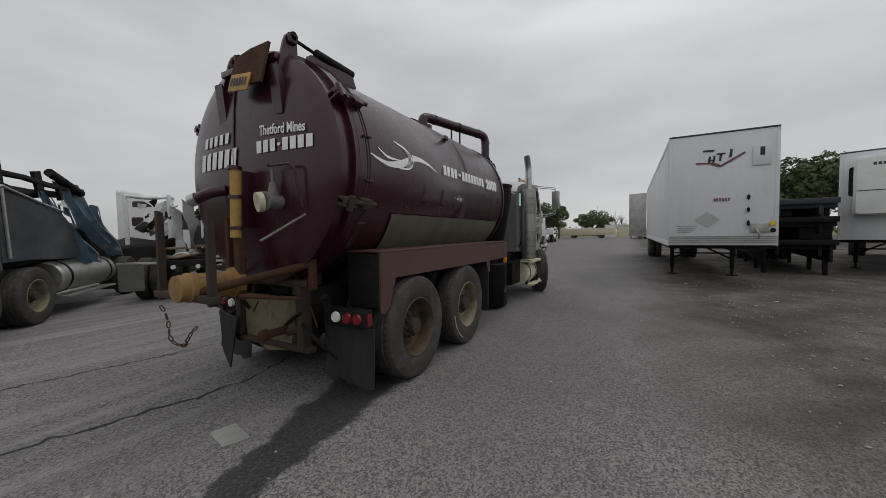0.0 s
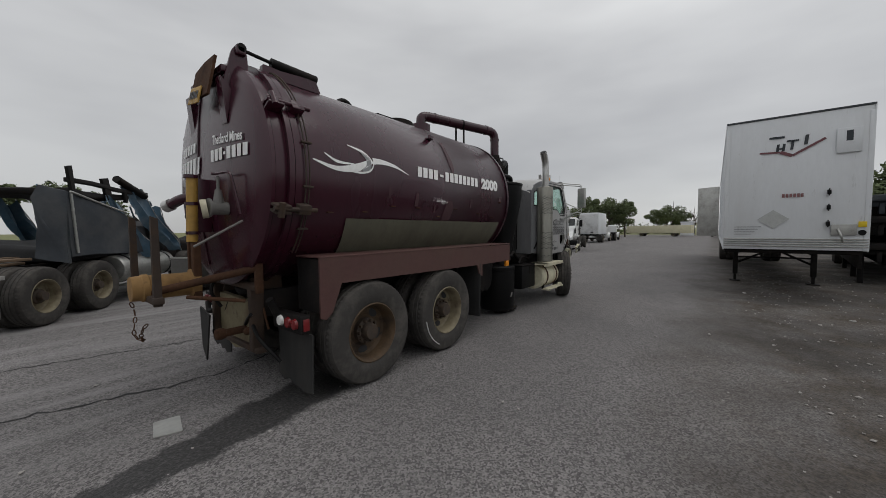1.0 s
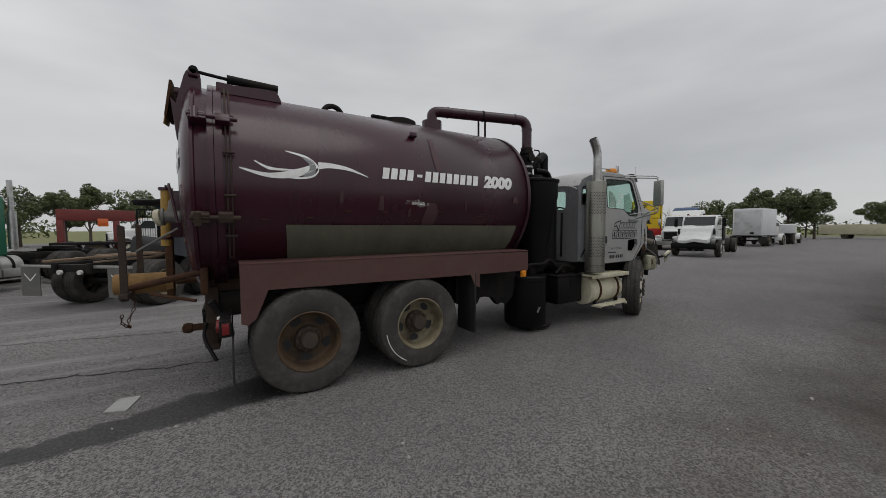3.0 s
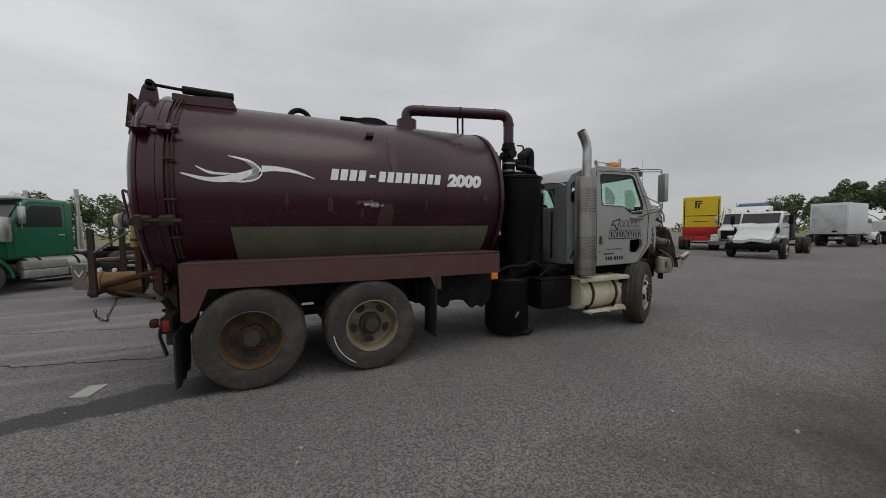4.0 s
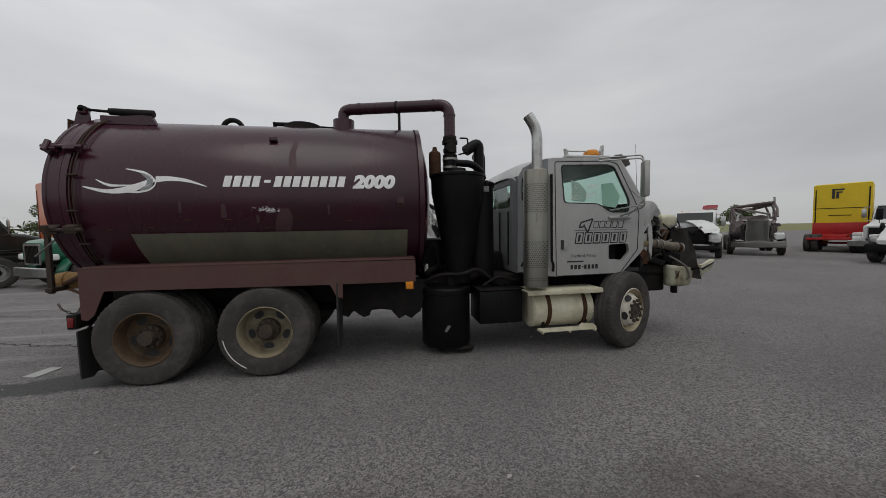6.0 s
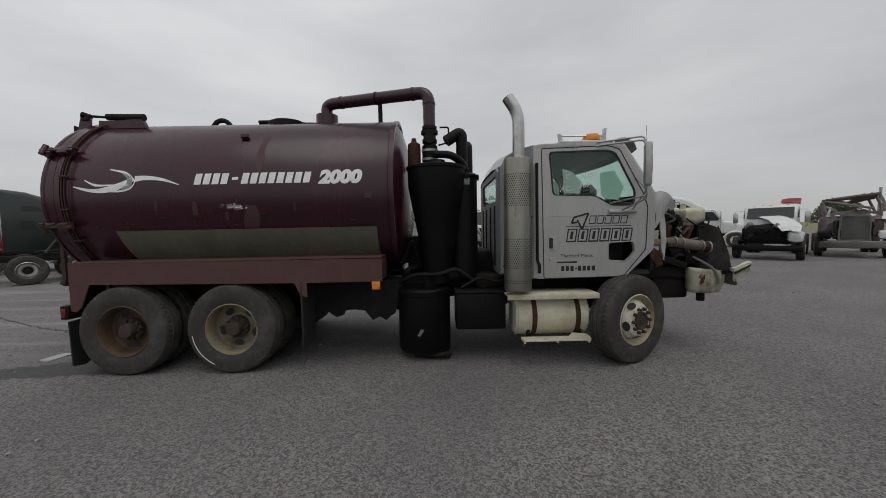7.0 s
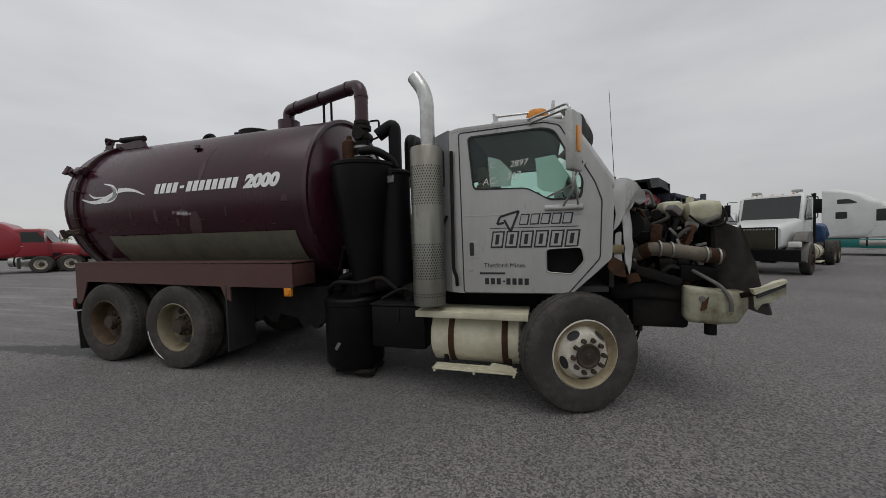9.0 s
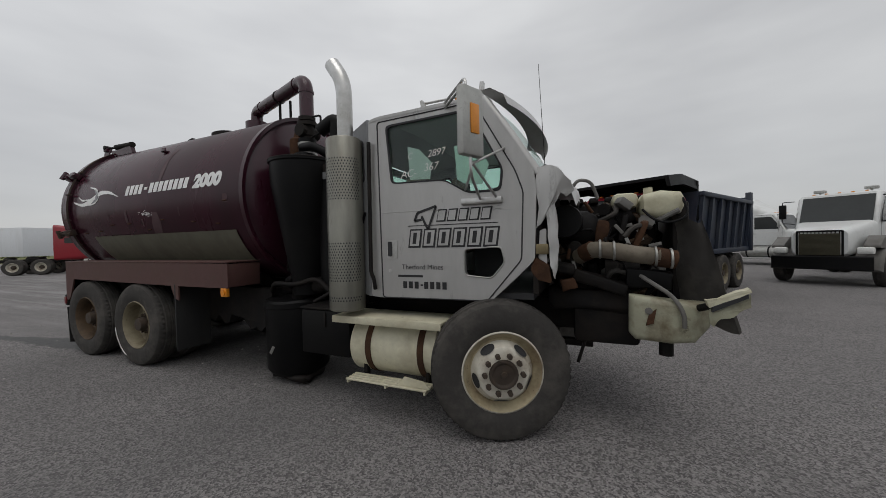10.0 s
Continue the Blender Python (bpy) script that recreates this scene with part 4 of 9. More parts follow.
# faded paint runs; the long one at x 1.62 paints a gloss reflection
M_RUN_GLOSS = material("faded_and_glossy_maroon_run", (0.060, 0.024, 0.030), 0.55, dirt=(0.04, 0.012, 0.018), amount=0.8, patch=6.0, grain=50, bump=0.0, streak=True)
for x, zt, zb, w in ((1.62, 2.95, 2.45, 0.05), (0.82, 2.12, 1.95, 0.035), (1.50, 2.06, 1.78, 0.11), (1.20, 1.98, 1.88, 0.02), (2.95, 2.2, 2.1, 0.05), (2.05, 2.1, 1.98, 0.02), (0.35, 2.15, 2.02, 0.02)):
    bm = B()
    zs = np.linspace(zt, zb, 9)
    vs = [(bm.verts.new(on_tank(x - w * (0.4 + 0.6 * abs(math.sin(7 * z + x))), z, 0.0035)), bm.verts.new(on_tank(x + w * (0.4 + 0.6 * abs(math.cos(9 * z + x))), z, 0.0035))) for z in zs]
    for (a, b), (c, d) in zip(vs, vs[1:]):
        bm.faces.new((a, b, d, c))
    part("run_and_gloss_streak", bm, M_RUN_GLOSS, tank, "faded rubbed run and painted gloss streak")
# rear door writing
bm = letters_bm("Thetford Mines", 0.125, lambda u, v: on_door(0.84 - u * 0.70, 2.475 + v - 0.03 * u, 0.014), bold=0.003)
part("town_line", bm, M_WHITE, door, "white words Thetford Mines")
for u, v, w, h in [(0.88 - i * 0.088, 2.315, -0.066, 0.11) for i in range(3)] + [(0.612, 2.355, -0.04, 0.026)] + [(0.55 - i * 0.088, 2.31, -0.066, 0.11) for i in range(4)]:
    bm = bars([(u, v, w, h)], lambda a, b: on_door(a, b, 0.012))
    part("number_bar", bm, M_WHITE, door, "white plain bar in place of a number")
for row in [(1.78 - i * 0.10, 2.47, -0.06, 0.10) for i in range(5)] + [(1.86 - i * 0.115, 2.24, -0.08, 0.17) for i in range(6)]:
    part("name_bar", bars([row], lambda u, v: on_door(u, v, 0.012), lean=-0.15), M_WHITE, door, "white plain bar in place of a name")

# small weld stubs, scuffs
for i, (x, z) in enumerate(((-0.42, 1.83), (0.02, 1.85), (0.42, 1.93), (0.86, 1.93), (1.3, 1.83), (1.66, 1.95), (2.3, 1.9), (2.75, 1.86), (2.95, 2.12))):
    bm = B()
    p = on_tank(x, z, 0.0)
    box(bm, x - 0.035, x + 0.035, p.y - 0.018, p.y + 0.02, z - 0.006, z + 0.006, 0.002)
    part("weld_stub", bm, M_RUST, tank)
bm = B()
rnd = random.Random(4)
for i in range(70):
    x, z = 1.30 + rnd.gauss(0, 0.075), 2.03 + rnd.gauss(0, 0.016) + (0.02 if i % 2 else 0)
    w, h_ = 0.006 + 0.022 * rnd.random() ** 2, 0.004 + 0.010 * rnd.random()
    bm.faces.new([bm.verts.new(on_tank(x + a, z + b)) for a, b in ((0, 0), (w, h_ * 0.4), (w * 1.2, h_), (w * 0.2, h_ * 0.8))])
part("scuff", bm, M_WHITE, tank, "white scrape on the paint")
bm = B()
p = on_tank(1.36, 2.94, 0)
box(bm, 1.31, 1.41, p.y - 0.05, p.y + 0.03, 2.93, 2.95, 0.004)
box(bm, 1.31, 1.41, p.y - 0.05, p.y - 0.035, 2.93, 2.99, 0.004)
part("hook", bm, M_MAROON, tank)

# crown fittings
ZT = TZ + TR
bm = B()
tube(bm, [Vector((0.55 + 0.14 * math.cos(a), YC, ZT - 0.03 + 0.15 * math.sin(a))) for a in np.linspace(0, math.pi, 13)], 0.035, 10)
part("lifting_eye", bm, M_DARKSTEEL, tank)
bm = B()
cyl(bm, (1.55, YC, ZT - 0.05), (1.55, YC, ZT + 0.05), 0.27, n=32)
cyl(bm, (1.55, YC, ZT + 0.05), (1.55, YC, ZT + 0.07), 0.23, n=32)
hatch = part("hatch", bm, M_DARKSTEEL, tank, "low round hatch on the tank crown")
bm = B()
cyl(bm, (1.12, YC, ZT + 0.075), (2.06, YC, ZT + 0.045), 0.018, n=8)
box(bm, 1.12, 1.5, YC - 0.05, YC + 0.05, ZT + 0.06, ZT + 0.10, 0.01)
cyl(bm, (1.14, YC, ZT), (1.14, YC, ZT + 0.1), 0.03, n=8)
part("hatch_lever", bm, M_DARKSTEEL, hatch)
bm = B()
cyl(bm, (2.15, YC, ZT - 0.08), (2.15, YC, ZT + 0.16), 0.16, n=28)
riser = part("riser", bm, M_MAROON, tank, "maroon riser box")
bm = B()
tube(bm, bend([(2.15, YC, ZT + 0.15), (2.15, YC, ZT + 0.33), (3.72, 0.55, ZT + 0.27), (3.72, 0.55, 3.05)], 0.16, 6), 0.083, 20)
vp = part("vacuum_pipe", bm, M_MAROON, truck, "maroon vacuum pipe over the tank")
for f in (0.16, 0.52, 0.86):
    bm = B()
    p, q = Vector((2.15, YC, ZT + 0.33)), Vector((3.72, 0.55, ZT + 0.27))
    c = p + (q - p) * f
    d = (q - p).normalized() * 0.014
    cyl(bm, c - d, c + d, 0.09, n=20)
    part("weld_ring", bm, M_DARKSTEEL if f == 0.52 else M_MAROON, vp)
bm = B()
cyl(bm, (3.72, 0.55, ZT + 0.10), (3.72, 0.55, ZT + 0.13), 0.09, n=20)
part("weld_ring", bm, M_MAROON, vp)
bm = B()
for z, r in ((3.08, 0.1), (3.02, 0.115), (2.90, 0.1)):
    cyl(bm, (3.72, 0.55, z), (3.72, 0.55, z + 0.045), r, n=20)
cyl(bm, (3.72, 0.55, 2.8), (3.72, 0.55, 3.05), 0.085, n=20)
cyl(bm, (3.72, 0.42, 2.95), (3.72, 0.70, 2.95), 0.075, n=14)
part("pipe_coupling", bm, M_DARKSTEEL, vp, "clamped black coupling")
for y in (0.80, 0.98):
    bm = B()
    cyl(bm, (3.0, y, 3.16), (3.0, y, ZT + 0.30), 0.017, n=8)
    part("pipe_stay", bm, M_DARKSTEEL, vp)

bm = B()
prism(bm, [(2.1, 1.05), (2.1, 0.62), (2.2, 0.58), (2.28, 0.66), (2.42, 0.55), (2.5, 0.57), (2.55, 0.68), (2.8, 0.64), (2.9, 0.52), (3.0, 0.56), (3.08, 0.5), (3.22, 0.6), (3.3, 1.05)], 0.34, 0.44)
part("under_guard", crumple(bm, 0.02, 5, 1.0, 1), M_DARKSTEEL, truck, "ragged greasy black guard under the tank")
bm = B()
box(bm, 2.0, 3.3, 0.45, 1.8, 0.62, 0.98, 0.04)
part("hose_tray", crumple(bm, 0.04, 3, 4.0, 2), M_BLACK, truck, "black tray between the chassis rails")
# cyclone separator, filters and trap behind the cab
CX, CY = 3.80, 0.42
bm = B()
lathe(bm, (CX, CY, 0), [(0.0, 2.64), (0.12, 2.64), (0.13, 2.60), (0.37, 2.555), (0.40, 2.54), (0.40, 2.51), (0.385, 2.50), (0.38, 2.28), (0.31, 1.90), (0.235, 1.48), (0.185, 1.2), (0.165, 1.0), (0.0, 0.98)], 48, "z")
cyc = part("cyclone", bm, M_BLACK, truck, "black conical cyclone separator", 40)
bm = B()
lathe(bm, (CX, CY, 0), [(0.37, 2.553), (0.401, 2.545), (0.403, 2.535), (0.395, 2.53)], 48, "z")
part("rim_band", bm, M_DARKSTEEL, cyc)
bm = B()
cyl(bm, (3.72, 0.55, 2.6), (3.72, 0.55, 2.86), 0.105, n=20)
part("elbow_hose", bm, M_BLACK, cyc, "black rubber elbow hose")
for z in (2.66, 2.78):
    bm = B()
    cyl(bm, (3.72, 0.55, z), (3.72, 0.55, z + 0.03), 0.113, n=20)
    part("hose_clamp", bm, M_ALU, cyc, "worn bright hose clamp")
bm = B()
tube(bm, bend([(4.16, 0.56, 2.42), (4.16, 0.56, 3.06), (3.95, 0.52, 2.92)], 0.10, 6), 0.078, 16)
part("elbow_hose", bm, M_BLACK, cyc, "black rubber elbow hose")
bm = B()
cyl(bm, (3.953, 0.521, 2.922), (3.945, 0.519, 2.916), 0.07, n=16)
part("hose_mouth", bm, M_DARKALU, cyc, "dull open hose end")
bm = B()
tube(bm, bend([(4.26, 0.80, 2.3), (4.26, 0.80, 2.92), (4.26, 1.1, 2.95)], 0.08, 5), 0.07, 14)
part("elbow_hose", bm, M_BLACK, cyc, "black rubber elbow hose")
bm = B()
tube(bm, bend([(3.78, 0.40, 2.72), (4.0, 0.34, 2.70), (4.16, 0.42, 2.6), (4.2, 0.46, 2.5)], 0.08), 0.05, 10)
part("elbow_hose", bm, M_BLACK, cyc, "thin black hose")
bm = B()
lathe(bm, (4.17, 0.50, 0), [(0.0, 2.47), (0.16, 2.465), (0.20, 2.44), (0.20, 2.415), (0.185, 2.40), (0.185, 1.08), (0.13, 1.02), (0.0, 1.01)], 32, "z")
can = part("filter_canister", bm, M_BLACK, truck, "tall black filter canister")
for a in (10, 100, 190, 280):
    bm = B()
    c = Vector((4.17 + 0.20 * math.cos(radians(a)), 0.50 + 0.20 * math.sin(radians(a)), 2.43))
    box(bm, -0.02, 0.02, -0.015, 0.015, -0.05, 0.03, 0.004, Matrix.Translation(c))
    part("canister_latch", bm, M_DARKSTEEL, can)
bm = B()
box(bm, 4.15, 4.24, 0.306, 0.318, 2.30, 2.38, 0.002)
part("canister_label", bm, M_LETTERGREY, can, "grey label plate")
bm = B()
lathe(bm, (3.50, 0.60, 0), [(0.0, 2.99), (0.03, 2.98), (0.04, 2.93), (0.085, 2.90), (0.09, 2.85), (0.09, 2.55), (0.0, 2.53)], 20, "z")
part("relief_bottle", bm, M_RUST, truck, "small brown bottle beside the cyclone")
bm = B()
lathe(bm, (3.60, 0.44, 0), [(0.0, 0.95), (0.34, 0.945), (0.365, 0.92), (0.365, 0.86), (0.355, 0.85), (0.355, 0.14), (0.32, 0.09), (0.0, 0.08)], 40, "z")
trap = part("moisture_trap", crumple(bm, 0.012, 5, 3.0), M_BLACK, truck, "dented black drum-shaped moisture trap hung on the chassis")
bm = B()
tube(bm, bend([(3.70, 0.40, 0.93), (3.72, 0.38, 1.08), (4.10, 0.45, 1.12)], 0.1), 0.10, 14)
part("trap_pipe", bm, M_DARKSTEEL, trap)
bm = B()
box(bm, 3.45, 3.95, 0.15, 0.5, 0.03, 0.10, 0.03)
part("trap_foot", crumple(bm, 0.05, 6, 1.0, 3), M_DARKSTEEL, trap, "caked muddy foot")
for x, z in ((3.52, 0.36),):
    bm = B()
    prism(bm, [(x, z), (x + 0.05, z + 0.08), (x + 0.09, z + 0.07), (x + 0.03, z - 0.02)], 0.085 if x < 3.9 else 0.25, 0.092 if x < 3.9 else 0.257)
    part("scrape", bm, M_DARKALU, trap, "bare scrape on the paint")
bm = B()
box(bm, 4.02, 4.66, 0.08, 0.62, 0.42, 0.89, 0.025)
bb = part("battery_box", bm, M_BLACK, truck, "black battery box with a latch")
bm = B()
box(bm, 4.01, 4.67, 0.072, 0.63, 0.893, 0.918, 0.008)
box(bm, 4.34, 4.365, 0.066, 0.076, 0.72, 0.87, 0.003)
lathe(bm, (4.4, 0.3, 0), [(0.05, 0.925), (0.05, 0.95), (0.0, 0.955)], 14, "z")
part("box_lid", bm, M_DARKSTEEL, bb)
for pts, r in (([(3.3, 0.8, 0.9), (3.35, 0.5, 1.15), (3.6, 0.75, 1.2), (3.9, 0.4, 1.05), (4.3, 0.9, 1.1), (4.6, 0.8, 1.25)], 0.045), ([(3.4, 1.0, 1.1), (3.9, 0.9, 1.3), (4.4, 1.0, 1.15), (4.7, 1.3, 1.1)], 0.035), ([(3.3, 0.6, 1.25), (3.45, 0.5, 1.6), (3.55, 0.6, 1.2)], 0.03), ([(3.28, 0.35, 1.02), (3.5, 0.2, 1.14), (3.8, 0.22, 1.12), (4.05, 0.3, 1.2), (4.3, 0.3, 1.0)], 0.028), ([(4.1, 0.2, 0.95), (4.35, 0.25, 1.08), (4.6, 0.2, 1.0), (4.75, 0.3, 1.1)], 0.02)):
    bm = B()
    tube(bm, bend(pts, 0.1), r, 10)
    part("hose", bm, M_DARKSTEEL, truck, "greasy black hose")
bm = B()
box(bm, 3.35, 4.5, 0.75, 1.5, 0.95, 1.08, 0.02)
box(bm, 3.3, 3.9, 0.75, 1.6, 1.08, 1.62, 0.04)
cyl(bm, (3.5, 1.6, 1.3), (4.2, 1.6, 1.3), 0.24, n=20)
part("pump", bm, M_DARKSTEEL, truck, "greasy vacuum pump")
bm = B()
box(bm, 4.1, 4.6, 0.7, 1.7, 1.05, 1.4, 0.05)
box(bm, 4.3, 4.75, 0.3, 0.75, 0.93, 1.1, 0.04)
part("valve_block", crumple(bm, 0.03, 4, 2.0, 1), M_DARKSTEEL, truck, "greasy dark valve block")
bm = B()
box(bm, 3.32, 3.37, 0.62, 0.7, 1.08, 1.24, 0.01)
part("pump_tag", crumple(bm, 0.03, 9, 2.0), M_WHITE, truck, "torn white tag")

bm = B()
tube(bm, bend([(3.86, 0.5, 3.10), (3.98, 0.5, 3.10), (3.98, 0.5, 2.9), (3.84, 0.5, 2.86)], 0.03), 0.012, 6)
part("coupling_handle", bm, M_DARKSTEEL, truck)
# exhaust
EX, EY = 4.78, -0.08
bm = B()
lathe(bm, (EX, EY, 0), [(0.0, 0.958), (0.15, 0.958), (0.165, 0.968), (0.165, 2.53), (0.155, 2.545), (0.0, 2.545)], 32, "z")
muf = part("muffler", bm, M_SHIELD, truck, "vertical muffler in a dull perforated heat shield")
for z0, z1 in ((1.06, 1.10), (1.24, 1.60), (1.98, 2.36)):
    bm = B()
    k = 0
    for iz, z in enumerate(np.arange(z0, z1, 0.026)):
        for i in range(20):
            a = math.pi + 2 * math.pi * (i + 0.5 * (iz % 2)) / 40
            c = Vector((EX + 0.1665 * math.cos(a), EY + 0.1665 * math.sin(a), z))
            t = Vector((-math.sin(a), math.cos(a), 0))
            bm.faces.new([bm.verts.new(c + t * 0.006 * math.cos(b) + Vector((0, 0, 0.009 * math.sin(b)))) for b in (0, 1.05, 2.09, 3.14, 4.19, 5.24)])
    part("perforation", bm, M_INTERIOR, muf)
bm = B()
tube(bm, bend([(EX + 0.02, EY, 2.5), (EX + 0.02, EY, 3.08), (EX - 0.11, EY, 3.27)], 0.16, 8), 0.072, 20)
part("exhaust_pipe", bm, M_CHROME, muf, "dull chrome curved exhaust pipe")
bm = B()
tip = Vector((EX - 0.11, EY, 3.27))
cyl(bm, tip + Vector((0.004, 0, -0.006)), tip + Vector((-0.004, 0, 0.006)), 0.058, n=18)
part("stack_mouth", bm, M_INTERIOR, muf)
bm = B()
tube(bm, bend([(5.03, -0.04, 2.5), (5.03, -0.05, 1.30), (5.06, -0.05, 1.25), (5.06, -0.03, 1.15)], 0.05), 0.018, 8)
part("grab_rail", bm, M_DARKSTEEL, truck, "black grab rail beside the door")

# fuel tank and steps
for y in (0.20, 2.04):
    bm = B()
    lathe(bm, (0, y, 0.60), [(0.0, 4.76), (0.24, 4.765), (0.275, 4.79), (0.275, 5.66), (0.24, 5.685), (0.0, 5.69)], 36, "x")
    ft = part("fuel_tank", bm, M_CREAM, truck, "cream cylindrical fuel tank", 30)
    for x in (4.96, 5.50):
        bm = B()
        lathe(bm, (0, y, 0.60), [(0.277, x), (0.283, x), (0.283, x + 0.06), (0.277, x + 0.06)], 36, "x")
        part("tank_strap", bm, M_RUST, ft, "brown tank strap")
bm = B()
box(bm, 4.64, 5.76, -0.14, 0.26, 0.875, 0.905, 0.008)
box(bm, 4.64, 5.76, -0.145, -0.13, 0.84, 0.905, 0.004)
up = part("upper_step", bm, M_CREAM, truck, "cream deck plate above the fuel tank")
bm = B()
for i in range(4):
    box(bm, 4.82, 5.64, -0.19 + i * 0.045, -0.165 + i * 0.045, 0.335, 0.352, 0.003)
for x in (4.83, 5.23, 5.61):
    box(bm, x, x + 0.02, -0.19, 0.0, 0.31, 0.335, 0.003)
prism(bm, [(5.35, 0.352), (5.66, 0.352), (5.6, 0.41), (5.42, 0.43)], -0.16, -0.15)
low = part("lower_step", bm, M_CREAM, truck, "cream slatted step below the fuel tank")
for x in (4.9, 5.55):
    bm = B()
    box(bm, x, x + 0.04, -0.02, 0.03, 0.32, 0.62, 0.005)
    part("step_hanger", bm, M_DARKSTEEL, low)

# ---- cab
SIDE = [(5.0, 1.08), (5.0, 2.715), (5.1, 2.735), (5.9, 2.75), (6.12, 2.70), (6.30, 2.42), (6.50, 2.12), (6.52, 1.95), (6.50, 1.42), (6.36, 1.28), (6.15, 1.085), (5.14, 1.07)]
WIN = rounded([(5.185, 2.64), (5.92, 2.655), (6.02, 2.62), (6.27, 2.14), (6.25, 1.965), (5.97, 1.965), (5.76, 2.09), (5.235, 2.105)], 0.05)
QW = rounded([(0.05, 2.15), (0.055, 2.47), (0.31, 2.56), (0.36, 2.52), (0.36, 2.15)], 0.04)
HOLE = rounded([(5.93, 1.29), (5.93, 1.51), (6.24, 1.525), (6.27, 1.40), (6.16, 1.27)], 0.035)
cab = None
for s in (-1, 1):
    yo = YC + s * 1.12
    yi = yo - s * 0.05
    bm = B()
    prism(bm, rounded(SIDE, 0.03), min(yo, yi), max(yo, yi), holes=[WIN, HOLE])
    p = part("cab_side", bm, M_SILVER, truck, "silver grey cab side", 30)
    if s < 0:
        cab = p
    for nm, w in (("side_window", WIN),):
        bm = B()
        ym = yo - s * 0.02
        prism(bm, w, min(ym, ym + 0.004), max(ym, ym + 0.004))
        g = part(nm, bm, M_GLASS, p, "tinted window glass")
        g.visible_shadow = False
        bm = B()
        inner = [(5.72 + (a - 5.72) * 0.965, 2.32 + (b - 2.32) * 0.945) for a, b in w] if w is WIN else [(sum(q[0] for q in w) / len(w) + (a - sum(q[0] for q in w) / len(w)) * 0.86, 2.35 + (b - 2.35) * 0.9) for a, b in w]
        prism(bm, w, min(yo + s * 0.004, yo - s * 0.012), max(yo + s * 0.004, yo - s * 0.012), holes=[inner])
        part("window_seal", bm, M_INTERIOR, p)
# chamfered rear corners with a corner window each; darker grey paints in shade
for s in (-1, 1):
    d = Vector((0.38, s * 0.16, 0)).normalized()
    m = Matrix(((d.x, -d.y, 0, 4.62), (d.y, d.x, 0, YC + s * 0.955), (0, 0, 1, 0), (0, 0, 0, 1)))
    bm = B()
    prism(bm, [(0.0, 1.14), (0.0, 2.48), (0.07, 2.61), (0.21, 2.68), (0.415, 2.72), (0.415, 1.08)], -0.02, 0.02, holes=[QW])
    bm.transform(m)
    corner = part("cab_corner", bm, M_SHADEGREY, truck, "slanted cab corner, darker grey painted in for shade")
    bm = B()
    prism(bm, QW, -0.003, 0.003)
    bm.transform(m)
    g = part("quarter_window", bm, M_GLASS, corner, "tinted corner window")
    g.visible_shadow = False
    bm = B()
    prism(bm, QW, -0.026, 0.026, holes=[[(0.205 + (a - 0.205) * 0.88, 2.34 + (b - 2.34) * 0.88) for a, b in QW]])
    bm.transform(m)
    part("window_seal", bm, M_INTERIOR, corner)
bm = B()
cyl(bm, (4.64, 0.10, 1.22), (4.97, -0.035, 1.86), 0.012, n=8)
part("brace_rod", bm, M_BLACK, truck, "thin black brace rod beside the cab corner")
# door skin with raised outline, handle, hinges
DOOR = rounded([(5.125, 1.075), (5.10, 2.68), (5.92, 2.70), (6.06, 2.66), (6.36, 2.12), (6.42, 1.95), (6.40, 1.42), (6.12, 1.085)], 0.03)
bm = B()
for a, b in zip(DOOR, DOOR[1:] + DOOR[:1]):
    cyl(bm, (a[0], -0.001, a[1]), (b[0], -0.001, b[1]), 0.006, n=6)
part("door_gap", bm, M_INTERIOR, cab, "dark gap round the cab door")
bm = B()
prism(bm, rounded([(5.18, 1.43), (5.18, 1.60), (5.29, 1.60), (5.29, 1.43)], 0.02), -0.006, 0.0)
dh = part("door_handle", bm, M_CHROME, cab, "recessed door handle")
bm = B()
prism(bm, rounded([(5.19, 1.45), (5.19, 1.585), (5.235, 1.585), (5.235, 1.45)], 0.015), -0.010, -0.006)
part("handle_recess", bm, M_INTERIOR, dh)
bm = B()
cyl(bm, (5.21, -0.006, 1.32), (5.21, 0.0, 1.32), 0.018, n=12)
part("door_lock", bm, M_CHROME, cab)
bm = B()
edge = [(a, b) for a, b in HOLE]
for a, b in zip(edge, edge[1:] + edge[:1]):
    cyl(bm, (a[0], -0.002, a[1]), (b[0], -0.002, b[1]), 0.007, n=6)
part("hole_edge", bm, M_ALU, cab, "bent bright edge of an open panel hole")
bm = B()
box(bm, 5.9, 6.3, 0.35, 0.36, 1.2, 1.58)
part("hole_backing", bm, M_INTERIOR, cab)
# swage line on the doors
bm = B()
tube(bm, [(x, 0.0, 1.83 + 0.02 * math.sin((x - 4.5) * 2)) for x in np.linspace(5.02, 6.36, 12)], 0.0035, 6)
part("swage_line", bm, M_SILVER, cab)

# roof, back wall, windshield
bm = B()
ROOF = [(4.59, 2.46, 0.945), (4.66, 2.60, 0.985), (4.82, 2.675, 1.06), (5.02, 2.72, 1.125), (5.1, 2.735, 1.125), (5.9, 2.75, 1.125), (6.12, 2.70, 1.125)]
secs = []
for x, z, w in ROOF:
    secs.append([Vector((x, YC + w * k, z + 0.075 * (1 - abs(k) ** 3.5) - (0.03 if abs(k) > 0.99 else 0))) for k in np.linspace(-1, 1, 17)])
loft(bm, secs, caps=False, closed=False)
bmesh.ops.solidify(bm, geom=bm.faces[:], thickness=0.03)
